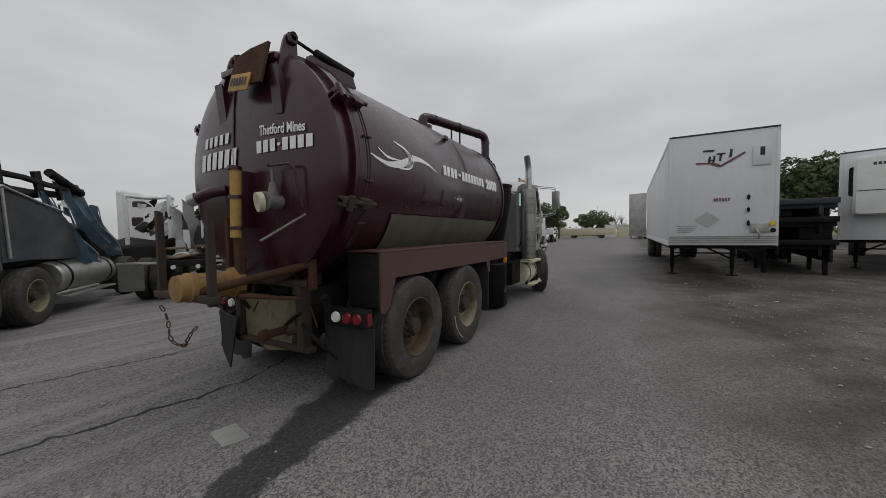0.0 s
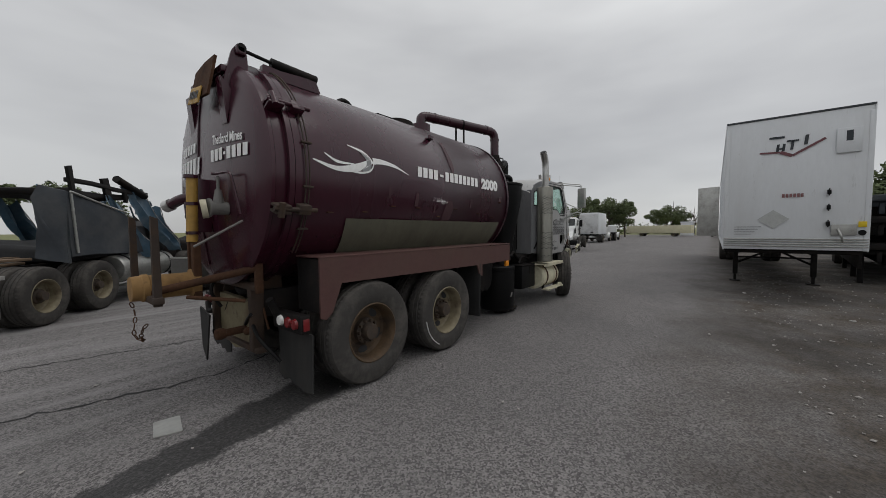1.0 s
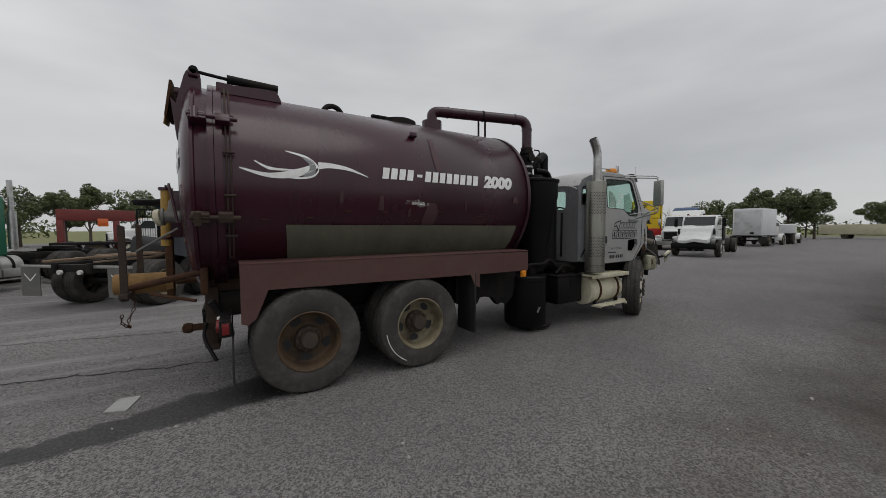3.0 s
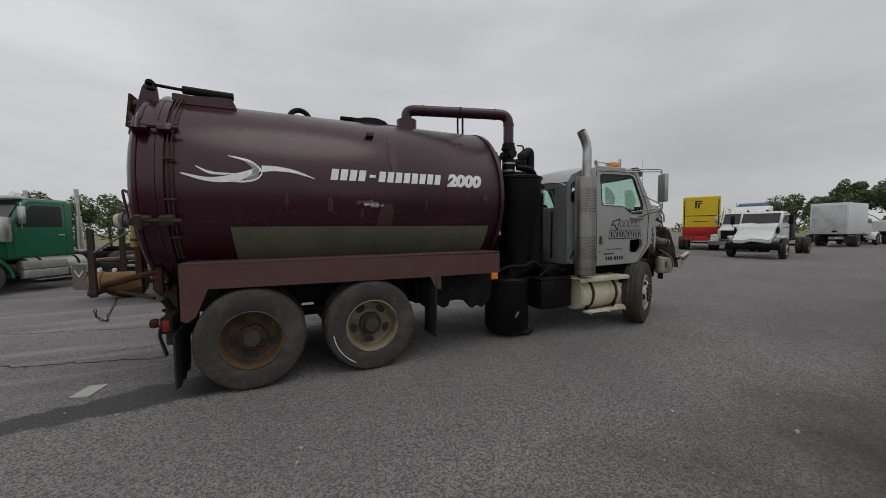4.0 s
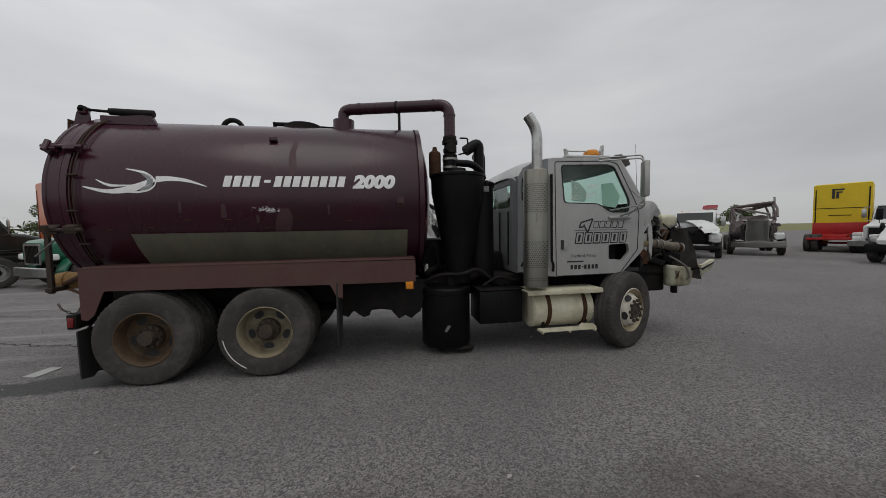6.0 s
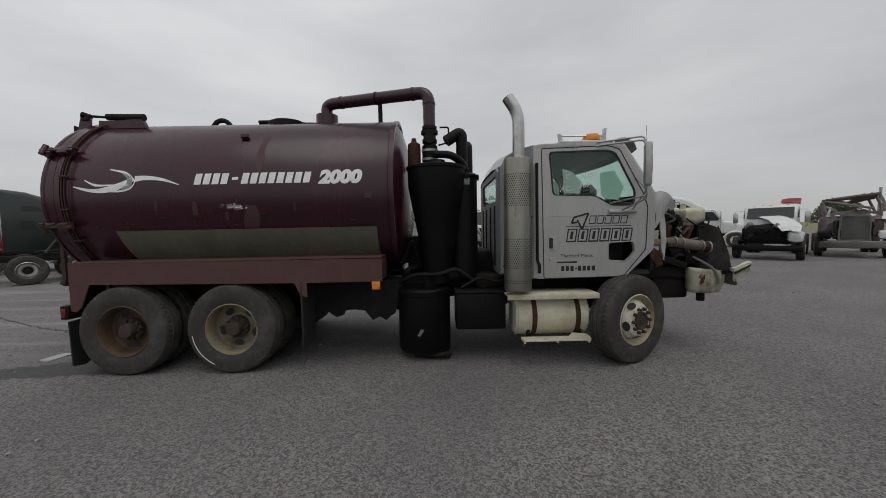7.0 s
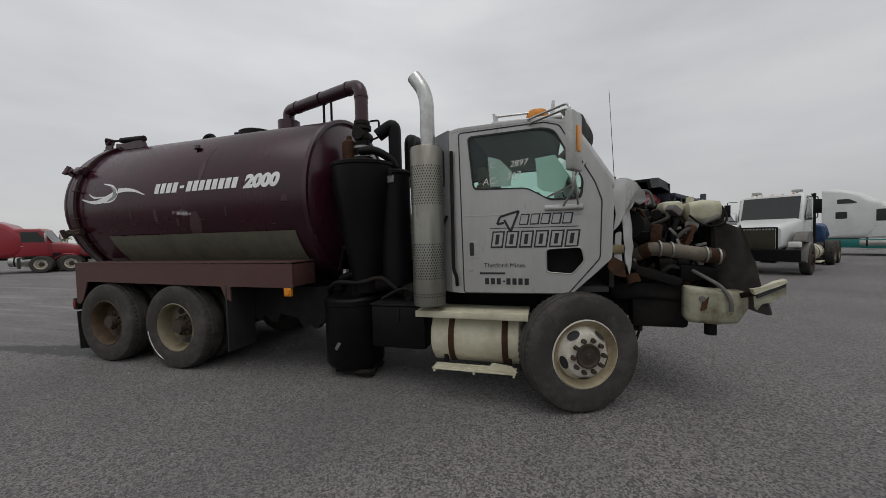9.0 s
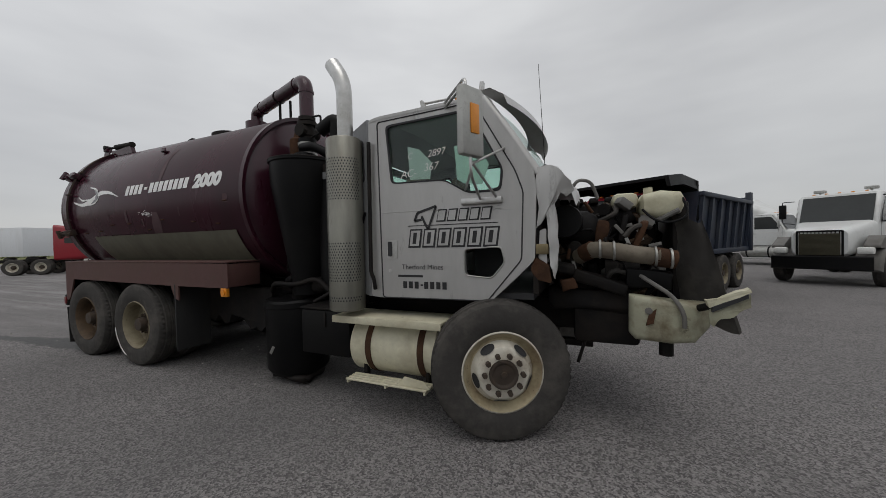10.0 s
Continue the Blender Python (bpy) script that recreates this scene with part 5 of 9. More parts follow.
roof = part("cab_roof", bm, M_SILVER, truck, "silver grey cab roof", 60)
# pale liner added under the front roof to brighten the side window
bm = B()
loft(bm, [[Vector((x, YC + 1.06 * k, z + 0.06 * (1 - abs(k) ** 3.5))) for k in np.linspace(-1, 1, 13)] for x, z in ((5.2, 2.655), (5.9, 2.67), (6.08, 2.64))], caps=False, closed=False)
bmesh.ops.solidify(bm, geom=bm.faces[:], thickness=0.012)
part("headliner", bm, material("brightening_headliner", (0.62, 0.66, 0.63), 0.9, bump=0.003), truck, "pale headliner added to brighten the side window", 60)
bm = B()
BW = rounded([(0.42, 2.08), (1.82, 2.08), (1.82, 2.42), (0.42, 2.42)], 0.06)
prism(bm, [(0.16, 1.12), (2.08, 1.12), (2.08, 2.5), (0.16, 2.5)], 4.60, 4.64, holes=[BW], plane="yz")
# wall grey is darkened to hold the shade of tank and cyclone
back = part("cab_back", bm, material("shade_grey_back_panel", (0.16, 0.16, 0.165), 0.55, dirt=(0.08, 0.075, 0.07), amount=0.6, patch=2.0, bump=0.004, streak=True), truck, "cab back panel, dark grey painted in for shade")
for y in (0.5, 0.9, 1.35, 1.74):
    bm = B()
    box(bm, 4.587, 4.60, y - 0.02, y + 0.02, 1.2, 2.02, 0.004)
    part("stiffener", bm, M_DARKSTEEL, back)
bm = B()
prism(bm, BW, 4.618, 4.622, plane="yz")
g = part("rear_window", bm, M_GLASS, truck)
g.visible_shadow = False
bm = B()
loft(bm, [[Vector((x + 0.12 * (1 - abs(k) ** 2.4), YC + 1.05 * k, z)) for k in np.linspace(-1, 1, 13)] for x, z in ((6.13, 2.68), (6.31, 2.40), (6.50, 2.10))], caps=False, closed=False)
bmesh.ops.solidify(bm, geom=bm.faces[:], thickness=0.006)
g = part("windshield", bm, M_GLASS, truck, "raked curved windshield", 60)
g.visible_shadow = False
for s in (-1, 1):
    bm = B()
    y = YC + s * 1.06
    tube(bm, [(6.10, y, 2.73), (6.31, y - s * 0.0, 2.42), (6.52, y, 2.08)], 0.045, 10)
    part("windshield_pillar", bm, M_SILVER, truck)
bm = B()
loft(bm, [[Vector((x + 0.16 * (1 - abs(k) ** 2.2), YC + 1.08 * k, z)) for k in np.linspace(-1, 1, 15)] for x, z in ((6.06, 2.80), (6.16, 2.81), (6.27, 2.74), (6.30, 2.66))], caps=False, closed=False)
bmesh.ops.solidify(bm, geom=bm.faces[:], thickness=0.012)
part("sun_visor", bm, M_SILVER, truck, "curved silver sun visor over the windshield", 60)
bm = B()
prism(bm, [(0.03, 1.15), (2.21, 1.15), (2.21, 2.12), (0.03, 2.12)], 6.48, 6.52, plane="yz")
part("firewall", bm, M_DARKSTEEL, truck)
bm = B()
box(bm, 4.98, 6.48, 0.06, 2.18, 1.10, 1.15)
box(bm, 4.64, 5.0, 0.22, 2.02, 1.10, 1.15)
part("cab_floor", bm, M_INTERIOR, truck)
bm = B()
box(bm, 6.1, 6.46, 0.1, 2.14, 1.75, 2.02, 0.05)
cyl(bm, (6.05, 1.6, 1.95), (5.95, 1.6, 2.05), 0.02, n=8)
tube(bm, [Vector((5.92 - 0.08 * math.cos(a), 1.6 + 0.2 * math.sin(a), 2.06 + 0.16 * math.cos(a))) for a in np.linspace(0, 2 * math.pi, 21)], 0.016, 8)
part("dashboard", bm, M_INTERIOR, truck)
for y in (0.55, 1.69):
    bm = B()
    box(bm, 5.25, 5.75, y - 0.25, y + 0.25, 1.45, 1.6, 0.05)
    box(bm, 5.2, 5.34, y - 0.25, y + 0.25, 1.55, 2.22, 0.05)
    box(bm, 5.2, 5.31, y - 0.14, y + 0.14, 2.22, 2.42, 0.04)
    part("cab_seat", bm, M_SEAT, truck, "worn tan cab seat")
# two pale panels stand in for light seen through the far window
bm = B()
prism(bm, [(5.40, 2.14), (5.38, 2.44), (5.50, 2.40), (5.62, 2.27), (5.60, 2.13)], 0.06, 0.064)
part("see_through_patch", bm, M_PAPER, truck, "white patch standing in for light seen through the cab")
bm = B()
prism(bm, [(5.86, 2.10), (5.84, 2.38), (6.02, 2.40), (6.14, 2.20), (6.08, 2.04), (5.92, 2.06)], 0.045, 0.049)
part("see_through_patch", bm, material("pale_mint_patch", (0.72, 0.84, 0.77), 0.8, dirt=(0.58, 0.68, 0.63), amount=0.3, bump=0.0), truck, "pale mint patch standing in for light seen through the cab")
for word, size, u0, v0, name in (("AC-", 0.095, 5.33, 2.15, "chalk_letters"), ("367", 0.095, 5.56, 2.19, "chalk_digits"), ("2897", 0.085, 5.60, 2.31, "chalk_digits"), ("C", 0.08, 5.40, 2.31, "chalk_letters")):
    bm = letters_bm(word, size, lambda u, v: Vector((u0 + u * 0.98, 0.014, v0 + v + 0.06 * u)), shear=0.2)
    part(name, bm, M_PAPER, cab, "white hand-drawn marking on the glass")
# roof equipment
bm = B()
cyl(bm, (5.45, 0.30, 2.90), (5.98, 0.30, 2.90), 0.012, n=8)
cyl(bm, (5.45, 0.30, 2.80), (5.45, 0.30, 2.91), 0.012, n=8)
prism(bm, [(5.42, 2.82), (5.405, 2.93), (5.43, 2.93), (5.47, 2.83)], 0.28, 0.33)
prism(bm, [(5.98, 2.84), (6.005, 2.99), (6.035, 2.99), (6.03, 2.84)], 0.28, 0.33)
box(bm, 5.4, 6.1, 0.22, 0.36, 2.79, 2.83, 0.01)
part("roof_rail", bm, M_CHROME, truck, "chrome roof lamp rail")
bm = B()
lathe(bm, (5.86, 0.34, 0), [(0.11, 2.84), (0.115, 2.87), (0.09, 2.92), (0.0, 2.94)], 24, "z")
part("beacon", bm, M_AMBER, truck, "amber roof beacon")
for y in (0.7, 1.12, 1.54):
    bm = B()
    box(bm, 5.85, 5.98, y - 0.05, y + 0.05, 2.81, 2.86, 0.015)
    part("marker_lamp", bm, M_AMBER, truck)
bm = B()
cyl(bm, (6.56, 0.22, 2.16), (6.52, 0.22, 3.0), 0.0032, 0.002, n=6)
cyl(bm, (6.56, 0.22, 2.1), (6.56, 0.22, 2.18), 0.015, n=8)
part("antenna", bm, M_DARKSTEEL, truck)
# mirrors
for s in (-1, 1):
    y0, y1 = (0.0, -0.44) if s < 0 else (2.24, 2.68)
    bm = B()
    for z in (2.70, 2.74):
        tube(bm, bend([(5.78, y0, z), (6.12, y1, z - 0.04), (6.15, y1, 2.02), (6.08, y0, 1.90)], 0.06), 0.011, 8)
    cyl(bm, (6.15, y1, 2.1), (6.28, y0, 2.3), 0.01, n=8)
    cyl(bm, (6.15, y1, 2.05), (5.95, y0, 2.0), 0.01, n=8)
    cyl(bm, (6.15, y1, 2.12), (6.22, y0, 1.90), 0.01, n=8)
    box(bm, 5.92, 6.26, min(y0, y0 + s * 0.04), max(y0, y0 + s * 0.04), 1.87, 1.92, 0.006)
    fr = part("mirror_frame", bm, M_CHROME, truck, "chrome tube mirror frame")
    bm = B()
    mm = pose(6.15, y1, 0, 0, 0, s * 25)
    box(bm, -0.035, 0.035, -0.105, 0.105, 2.15, 2.62, 0.022, mm)
    mh = part("mirror_head", bm, M_ALU, fr, "tall square mirror with amber lamp")
    bm = B()
    box(bm, 0.033, 0.045, -0.035, 0.045, 2.30, 2.50, 0.004, mm)
    part("mirror_lamp", bm, M_AMBER, fr, "amber lamp on the mirror back")

# door writing
def on_cab(u, v):
    return Vector((u, -0.004, v))


for i in range(5):
    bar = part("name_bar", bars([(5.68 + i * 0.098, 1.745, 0.085, 0.105)], on_cab, lean=0.2), M_LETTERDARK, cab, "black outlined bar in place of a name")
    bar_fill = part("name_fill", bars([(5.69 + i * 0.098, 1.756, 0.063, 0.083)], lambda u, v: Vector((u, -0.006, v)), lean=0.2), M_SILVER, cab)
part("name_rule", bars([(5.40, 1.715, 0.82, 0.007)], on_cab), M_LETTERDARK, cab)
bm = B()
for p, q in (((5.47, 1.76), (5.50, 1.83)), ((5.50, 1.83), (5.68, 1.88)), ((5.68, 1.88), (5.60, 1.68)), ((5.60, 1.68), (5.54, 1.80)), ((5.47, 1.76), (5.54, 1.77))):
    a, b = Vector((p[0], -0.005, p[1])), Vector((q[0], -0.005, q[1]))
    n_ = Vector((-(b - a).z, 0, (b - a).x)).normalized() * 0.011
    bm.faces.new([bm.verts.new(v) for v in (a + n_, b + n_, b - n_, a - n_)])
part("name_flourish", bm, M_LETTERDARK, cab)
for i in range(6):
    u = 5.40 + i * 0.138
    part("name_bar", bars([(u, 1.525, 0.122, 0.165)], on_cab, lean=0.15), M_LETTERDARK, cab, "black outlined bar in place of a name")
    part("name_fill", bars([(u + 0.016, 1.542, 0.092, 0.134)], lambda a, b: Vector((a, -0.006, b)), lean=0.15), M_SILVER, cab)
    part("name_line", bars([(u + 0.045, 1.56, 0.035, 0.098)], lambda a, b: Vector((a, -0.008, b)), lean=0.15), M_LETTERDARK, cab)
bm = letters_bm("Thetford Mines", 0.062, lambda u, v: on_cab(5.33 + u * 1.05, 1.335 + v))
part("town_line", bm, M_LETTERDARK, cab, "black words Thetford Mines")
bm = bars([(5.29, 1.265, 0.25, 0.02)], on_cab)
part("maker_plate", bm, M_LETTERDARK, cab)
for row in [(5.34 + i * 0.058, 1.165, 0.04, 0.062) for i in range(3)] + [(5.515, 1.19, 0.025, 0.014)] + [(5.55 + i * 0.058, 1.165, 0.04, 0.062) for i in range(4)]:
    part("number_bar", bars([row], on_cab), M_LETTERDARK, cab, "black plain bar in place of a number")

# ---- stripped front end
bm = B()
prism(bm, [(6.52, 1.66), (6.52, 2.14), (6.60, 2.15), (6.70, 2.09), (6.77, 2.02), (6.78, 1.95), (6.73, 1.90), (6.685, 1.93), (6.66, 1.84), (6.665, 1.60), (6.67, 1.36), (6.64, 1.27), (6.61, 1.36), (6.605, 1.60), (6.585, 1.76), (6.56, 1.70)], 0.02, 0.045)
part("cowl_panel", crumple(bm, 0.028, 7, 1.0, 2), M_SILVER, truck, "torn ragged silver cowl panel beside the engine")
bm = B()
prism(bm, rounded([(6.51, 1.30), (6.52, 1.64), (6.575, 1.66), (6.58, 1.40), (6.56, 1.29)], 0.015), 0.03, 0.05)
part("hinge_panel", crumple(bm, 0.02, 6, 4.0, 1), M_SILVER, truck, "bent silver hinge panel")
bm = B()
loft(bm, [[Vector((x, YC + 1.08 * k, z - 0.10 * abs(k) ** 3)) for k in np.linspace(-1, 1, 13)] for x, z in ((6.50, 2.14), (6.62, 2.12), (6.78, 2.02), (6.80, 1.92))], caps=False, closed=False)
bmesh.ops.solidify(bm, geom=bm.faces[:], thickness=0.01)
part("cowl_top", crumple(bm, 0.03, 4, 3.0), M_SILVER, truck, "bent silver cowl top", 60)
bm = B()
box(bm, 6.505, 6.60, 0.005, 0.03, 1.46, 1.54, 0.008)
part("hinge_plate", bm, material("brassy_hinge", (0.22, 0.18, 0.10), 0.5, metal=0.5, dirt=(0.08, 0.05, 0.03), amount=0.6, bump=0.004), truck)
bm = B()
prism(bm, rounded([(6.46, 1.34), (6.50, 1.44), (6.60, 1.38), (6.62, 1.24), (6.52, 1.26)], 0.02), 0.02, 0.06)
part("rust_bracket", bm, M_RUST, truck)
# engine block and ancillaries
bm = B()
box(bm, 6.55, 7.42, 0.78, 1.46, 0.95, 1.72, 0.04)
box(bm, 6.6, 7.38, 0.85, 1.39, 1.72, 1.90, 0.06)
box(bm, 6.6, 7.3, 0.86, 1.38, 0.72, 0.95, 0.05)
eng = part("engine", bm, M_DARKSTEEL, truck, "greasy exposed diesel engine")
for i in range(6):
    bm = B()
    box(bm, 6.62 + i * 0.13, 6.70 + i * 0.13, 0.80, 1.44, 1.90, 1.95, 0.015)
    part("rocker_cover", bm, M_DARKSTEEL, eng)
    bm = B()
    cyl(bm, (6.66 + i * 0.13, 0.78, 1.50), (6.66 + i * 0.13, 0.62, 1.46), 0.035, n=10)
    part("exhaust_port", bm, M_DARKSTEEL, eng)
bm = B()
lathe(bm, (6.82, 0.58, 1.66), [(0.0, -0.14), (0.08, -0.13), (0.14, -0.08), (0.16, 0.0), (0.14, 0.08), (0.07, 0.13), (0.0, 0.14)], 24, "y")
part("turbo", bm, M_DARKSTEEL, eng, "dark turbocharger")
bm = B()
lathe(bm, (6.70, 0.40, 1.72), [(0.0, -0.12), (0.13, -0.11), (0.14, 0.0), (0.13, 0.12), (0.0, 0.13)], 24, "y")
part("air_filter", bm, M_BLACK, eng)
bm = B()
cyl(bm, (6.95, 0.58, 1.6), (7.2, 0.62, 1.78), 0.07, n=14)
part("intake_pipe", bm, M_DARKSTEEL, eng)
bm = B()
cyl(bm, (7.0, 0.5, 1.3), (7.25, 0.5, 1.3), 0.09, n=14)
cyl(bm, (6.75, 0.62, 1.15), (6.75, 0.62, 1.5), 0.06, n=14)
cyl(bm, (6.9, 0.66, 1.05), (6.9, 0.66, 1.35), 0.055, n=14)
box(bm, 6.62, 7.1, 0.45, 0.8, 1.1, 1.25, 0.03)
part("fuel_filter", bm, M_DARKSTEEL, eng, "dark fuel and oil filters")
rnd = random.Random(11)
for i in range(52):
    bm = B()
    a = Vector((6.70 + rnd.random() * 0.72, 0.36 + rnd.random() * 0.5, 1.2 + rnd.random() * 0.6))
    b = a + Vector((rnd.uniform(-0.22, 0.2), rnd.uniform(-0.06, 0.15), rnd.uniform(-0.28, 0.2)))
    mid = (a + b) / 2 + Vector((rnd.uniform(-0.1, 0.1), -0.08, rnd.uniform(-0.12, 0.12)))
    tube(bm, bend([a, mid, b], 0.15), rnd.choice((0.005, 0.007, 0.010, 0.014, 0.02)), 7)
    part("hose", bm, rnd.choice((M_BLACK, M_BLACK, M_DARKSTEEL, M_RUBBER)), eng, "hose or wire of the engine bay")
for i in range(14):
    bm = B()
    a = Vector((6.68 + rnd.random() * 0.75, 0.33 + rnd.random() * 0.25, 1.2 + rnd.random() * 0.62))
    box(bm, -0.045, 0.045, -0.012, 0.012, -0.013, 0.013, 0.003, Matrix.Translation(a) @ Matrix.Rotation(rnd.random() * 3, 4, "Y"))
    part("engine_bracket", bm, rnd.choice((M_DARKALU, M_DARKALU, M_RUST, M_ALU)), eng, "bent metal bracket")
bm = B()
tube(bm, bend([(6.75, 0.35, 1.98), (6.8, 0.35, 2.06), (6.9, 0.38, 2.04), (6.95, 0.42, 1.9)], 0.05), 0.014, 8)
part("vent_pipe", bm, M_DARKALU, eng, "bent grey vent pipe")
bm = B()
tube(bm, bend([(6.80, 0.45, 1.42), (6.90, 0.33, 1.49), (7.08, 0.30, 1.47), (7.22, 0.31, 1.44), (7.36, 0.33, 1.425)], 0.1, 6), 0.066, 18)
cp = part("charge_pipe", bm, M_HOSE, eng, "tan dusty charge air pipe")
bm = B()
cyl(bm, (7.32, 0.33, 1.43), (7.47, 0.36, 1.40), 0.072, n=18)
part("pipe_boot", bm, M_RUST, cp, "rust brown rubber boot")
bm = B()
cyl(bm, (6.84, 0.40, 1.45), (6.91, 0.34, 1.487), 0.071, n=18)
part("pipe_boot", bm, M_RUST, cp, "rust brown rubber boot")
for x, z in ((6.95, 1.487), (7.05, 1.474), (7.33, 1.428), (7.43, 1.41)):
    bm = B()
    lathe(bm, (0, 0.325 if x > 7.3 else 0.305, z), [(0.07, x), (0.077, x + 0.003), (0.077, x + 0.016), (0.07, x + 0.019)], 20, "x")
    part("hose_clamp", bm, M_ALU, cp, "bright hose clamp")
bm = B()
hullpts = [(7.27, 0.60, 1.78, 1.88), (7.29, 0.54, 1.74, 1.93), (7.42, 0.52, 1.73, 1.955), (7.55, 0.54, 1.76, 1.93), (7.58, 0.60, 1.81, 1.89)]
loft(bm, [[Vector((x, 0.74 + (y - 0.0) * 0.0 + dy, z)) for dy, z in rrect(0.74 - ya, za, zb, 0.06)] for x, ya, za, zb in hullpts for y in (0,)])
part("coolant_bottle", crumple(bm, 0.012, 4, 2.0), M_JUG, eng, "yellowed plastic coolant bottle", 60)
bm = B()
box(bm, 7.06, 7.26, 0.56, 0.80, 1.82, 1.95, 0.045)
cyl(bm, (7.34, 0.68, 1.92), (7.34, 0.68, 1.99), 0.035, n=14)
part("bottle_neck", bm, M_JUG, eng)
bm = B()
tube(bm, bend([(7.56, 0.55, 1.88), (7.60, 0.5, 1.74), (7.48, 0.46, 1.68), (7.36, 0.46, 1.70), (7.28, 0.52, 1.80)], 0.08), 0.010, 8)
part("bottle_hose", bm, M_BLACK, eng)
for x, y, z, sx, sz, mt in ((6.98, 0.50, 1.62, 0.10, 0.20, M_RUST), (7.14, 0.50, 1.66, 0.05, 0.22, M_DARKSTEEL), (7.26, 0.44, 1.60, 0.05, 0.22, M_RUST), (6.66, 0.30, 1.34, 0.22, 0.08, M_DARKSTEEL), (6.95, 0.34, 1.22, 0.40, 0.10, M_DARKSTEEL), (7.3, 0.36, 1.25, 0.30, 0.14, M_BLACK), (6.72, 0.28, 1.20, 0.12, 0.09, M_RUST)):
    bm = B()
    box(bm, x - sx / 2, x + sx / 2, y - 0.03, y + 0.12, z - sz / 2, z + sz / 2, 0.015, Matrix.Translation((x, y, z)) @ Matrix.Rotation(0.3 * math.sin(x * 40), 4, "Y") @ Matrix.Translation((-x, -y, -z)))
    part("engine_bracket", crumple(bm, 0.02, 9, x, 1), mt, eng, "grimy bent bracket")
GREASE = material("brown_engine_grease", (0.075, 0.046, 0.026), 0.75, dirt=(0.018, 0.014, 0.012), amount=0.8, patch=9.0, grain=40, bump=0.012)
rnd = random.Random(31)
for i in range(46):
    c = Vector((rnd.uniform(6.58, 7.5), rnd.uniform(0.46, 0.80), rnd.uniform(1.0, 1.88)))
    s_ = rnd.uniform(0.03, 0.085)
    bm = B()
    if i % 3 == 0:
        cyl(bm, (0, -s_, 0), (0, s_, 0), s_, s_ * rnd.uniform(0.6, 1), n=10)
    elif i % 3 == 1:
        box(bm, -s_, s_, -s_, s_, -s_ * 0.6, s_ * 0.6, s_ * 0.2)
    else:
        cyl(bm, (-s_ * 1.6, 0, 0), (s_ * 1.6, 0, 0), s_ * 0.4, n=8)
    bm.transform(Matrix.Translation(c) @ Euler((rnd.uniform(-0.5, 0.5), rnd.uniform(-1, 1), rnd.uniform(-0.5, 0.5))).to_matrix().to_4x4())
    part("engine_fitting", bm, rnd.choice((M_DARKSTEEL, M_DARKALU, GREASE, GREASE, M_DARKALU, M_RUST, M_RUBBER)), eng, "greasy engine fitting")
bm = B()
box(bm, 6.54, 7.2, 0.38, 0.75, 0.98, 1.16, 0.04)
part("bay_ledge", crumple(bm, 0.04, 5, 2.0, 2), M_DARKSTEEL, eng, "dark greasy ledge below the engine")
# fan, shroud and radiator
bm = B()
rows = []
for k, z in enumerate(np.linspace(1.72, 0.93, 12)):
    f_ = k / 11
    reach = 0.16 + 0.16 * f_ ** 1.5
    rows.append([Vector((7.50 + reach * math.sin(a * 1.5708) + 0.05 * f_, 0.68 - (0.26 + 0.10 * f_) * math.sin(a * 1.5708 + 0.2) + 0.02 * math.sin(9 * a + 5 * f_), z + 0.05 * math.sin(4 * a + 2.0) * (1 if k in (0, 11) else 0.3))) for a in np.linspace(0, 1, 9)])
loft(bm, rows, caps=False, closed=False)
bmesh.ops.solidify(bm, geom=bm.faces[:], thickness=0.014)
crumple(bm, 0.02, 5, 2.0)
part("fan_shroud", bm, M_RUBBER, eng, "broken black plastic fan shroud")
bm = B()
box(bm, 7.50, 7.62, 0.62, 1.62, 0.92, 1.86, 0.02)
part("radiator", bm, M_DARKSTEEL, eng)
bm = B()
for i in range(8):
    m = Matrix.Translation((7.44, YC, 1.38)) @ Matrix.Rotation(2 * math.pi * i / 8, 4, "X") @ Matrix.Rotation(radians(28), 4, "Z")
    box(bm, -0.008, 0.008, -0.055, 0.055, 0.06, 0.36, 0.004, m)
cyl(bm, (7.40, YC, 1.38), (7.48, YC, 1.38), 0.08, n=16)
part("fan", bm, M_BLACK, eng, "black cooling fan")
# frame horns, bumper remnants
bm = B()
for y in (YC - 0.43, YC + 0.43):
    box(bm, 7.1, 7.62, y - 0.05, y + 0.05, 0.80, 1.02, 0.02)
box(bm, 6.75, 7.25, 0.42, 0.62, 0.70, 1.08, 0.04)
box(bm, 7.2, 7.34, 0.5, 1.75, 0.82, 0.98, 0.02)
cyl(bm, (7.42, 0.42, 0.66), (7.42, 0.42, 0.8), 0.05, n=12)
cyl(bm, (6.78, 0.45, 0.52), (6.84, 0.45, 0.72), 0.014, n=8)
part("frame_horn", bm, M_DARKSTEEL, truck)
bm = B()
loft(bm, [[Vector((x, y, z)) for y, z in rrect((y1 - y0) / 2, za, zb, 0.05, (y0 + y1) / 2)] for x, y0, y1, za, zb in ((7.16, 0.26, 0.36, 0.84, 1.14), (7.20, 0.23, 0.40, 0.80, 1.14), (7.42, 0.23, 0.44, 0.78, 1.11), (7.58, 0.26, 0.5, 0.80, 1.09), (7.68, 0.33, 0.55, 0.90, 1.08))])
bump = part("bumper_end", crumple(bm, 0.012, 5, 1.0), M_BUMPER, truck, "yellowed cracked bumper corner", 60)
bm = B()
tube(bm, bend([(7.24, 0.34, 1.28), (7.44, 0.235, 1.14), (7.50, 0.215, 1.02), (7.50, 0.218, 0.92)], 0.08), 0.016, 8)
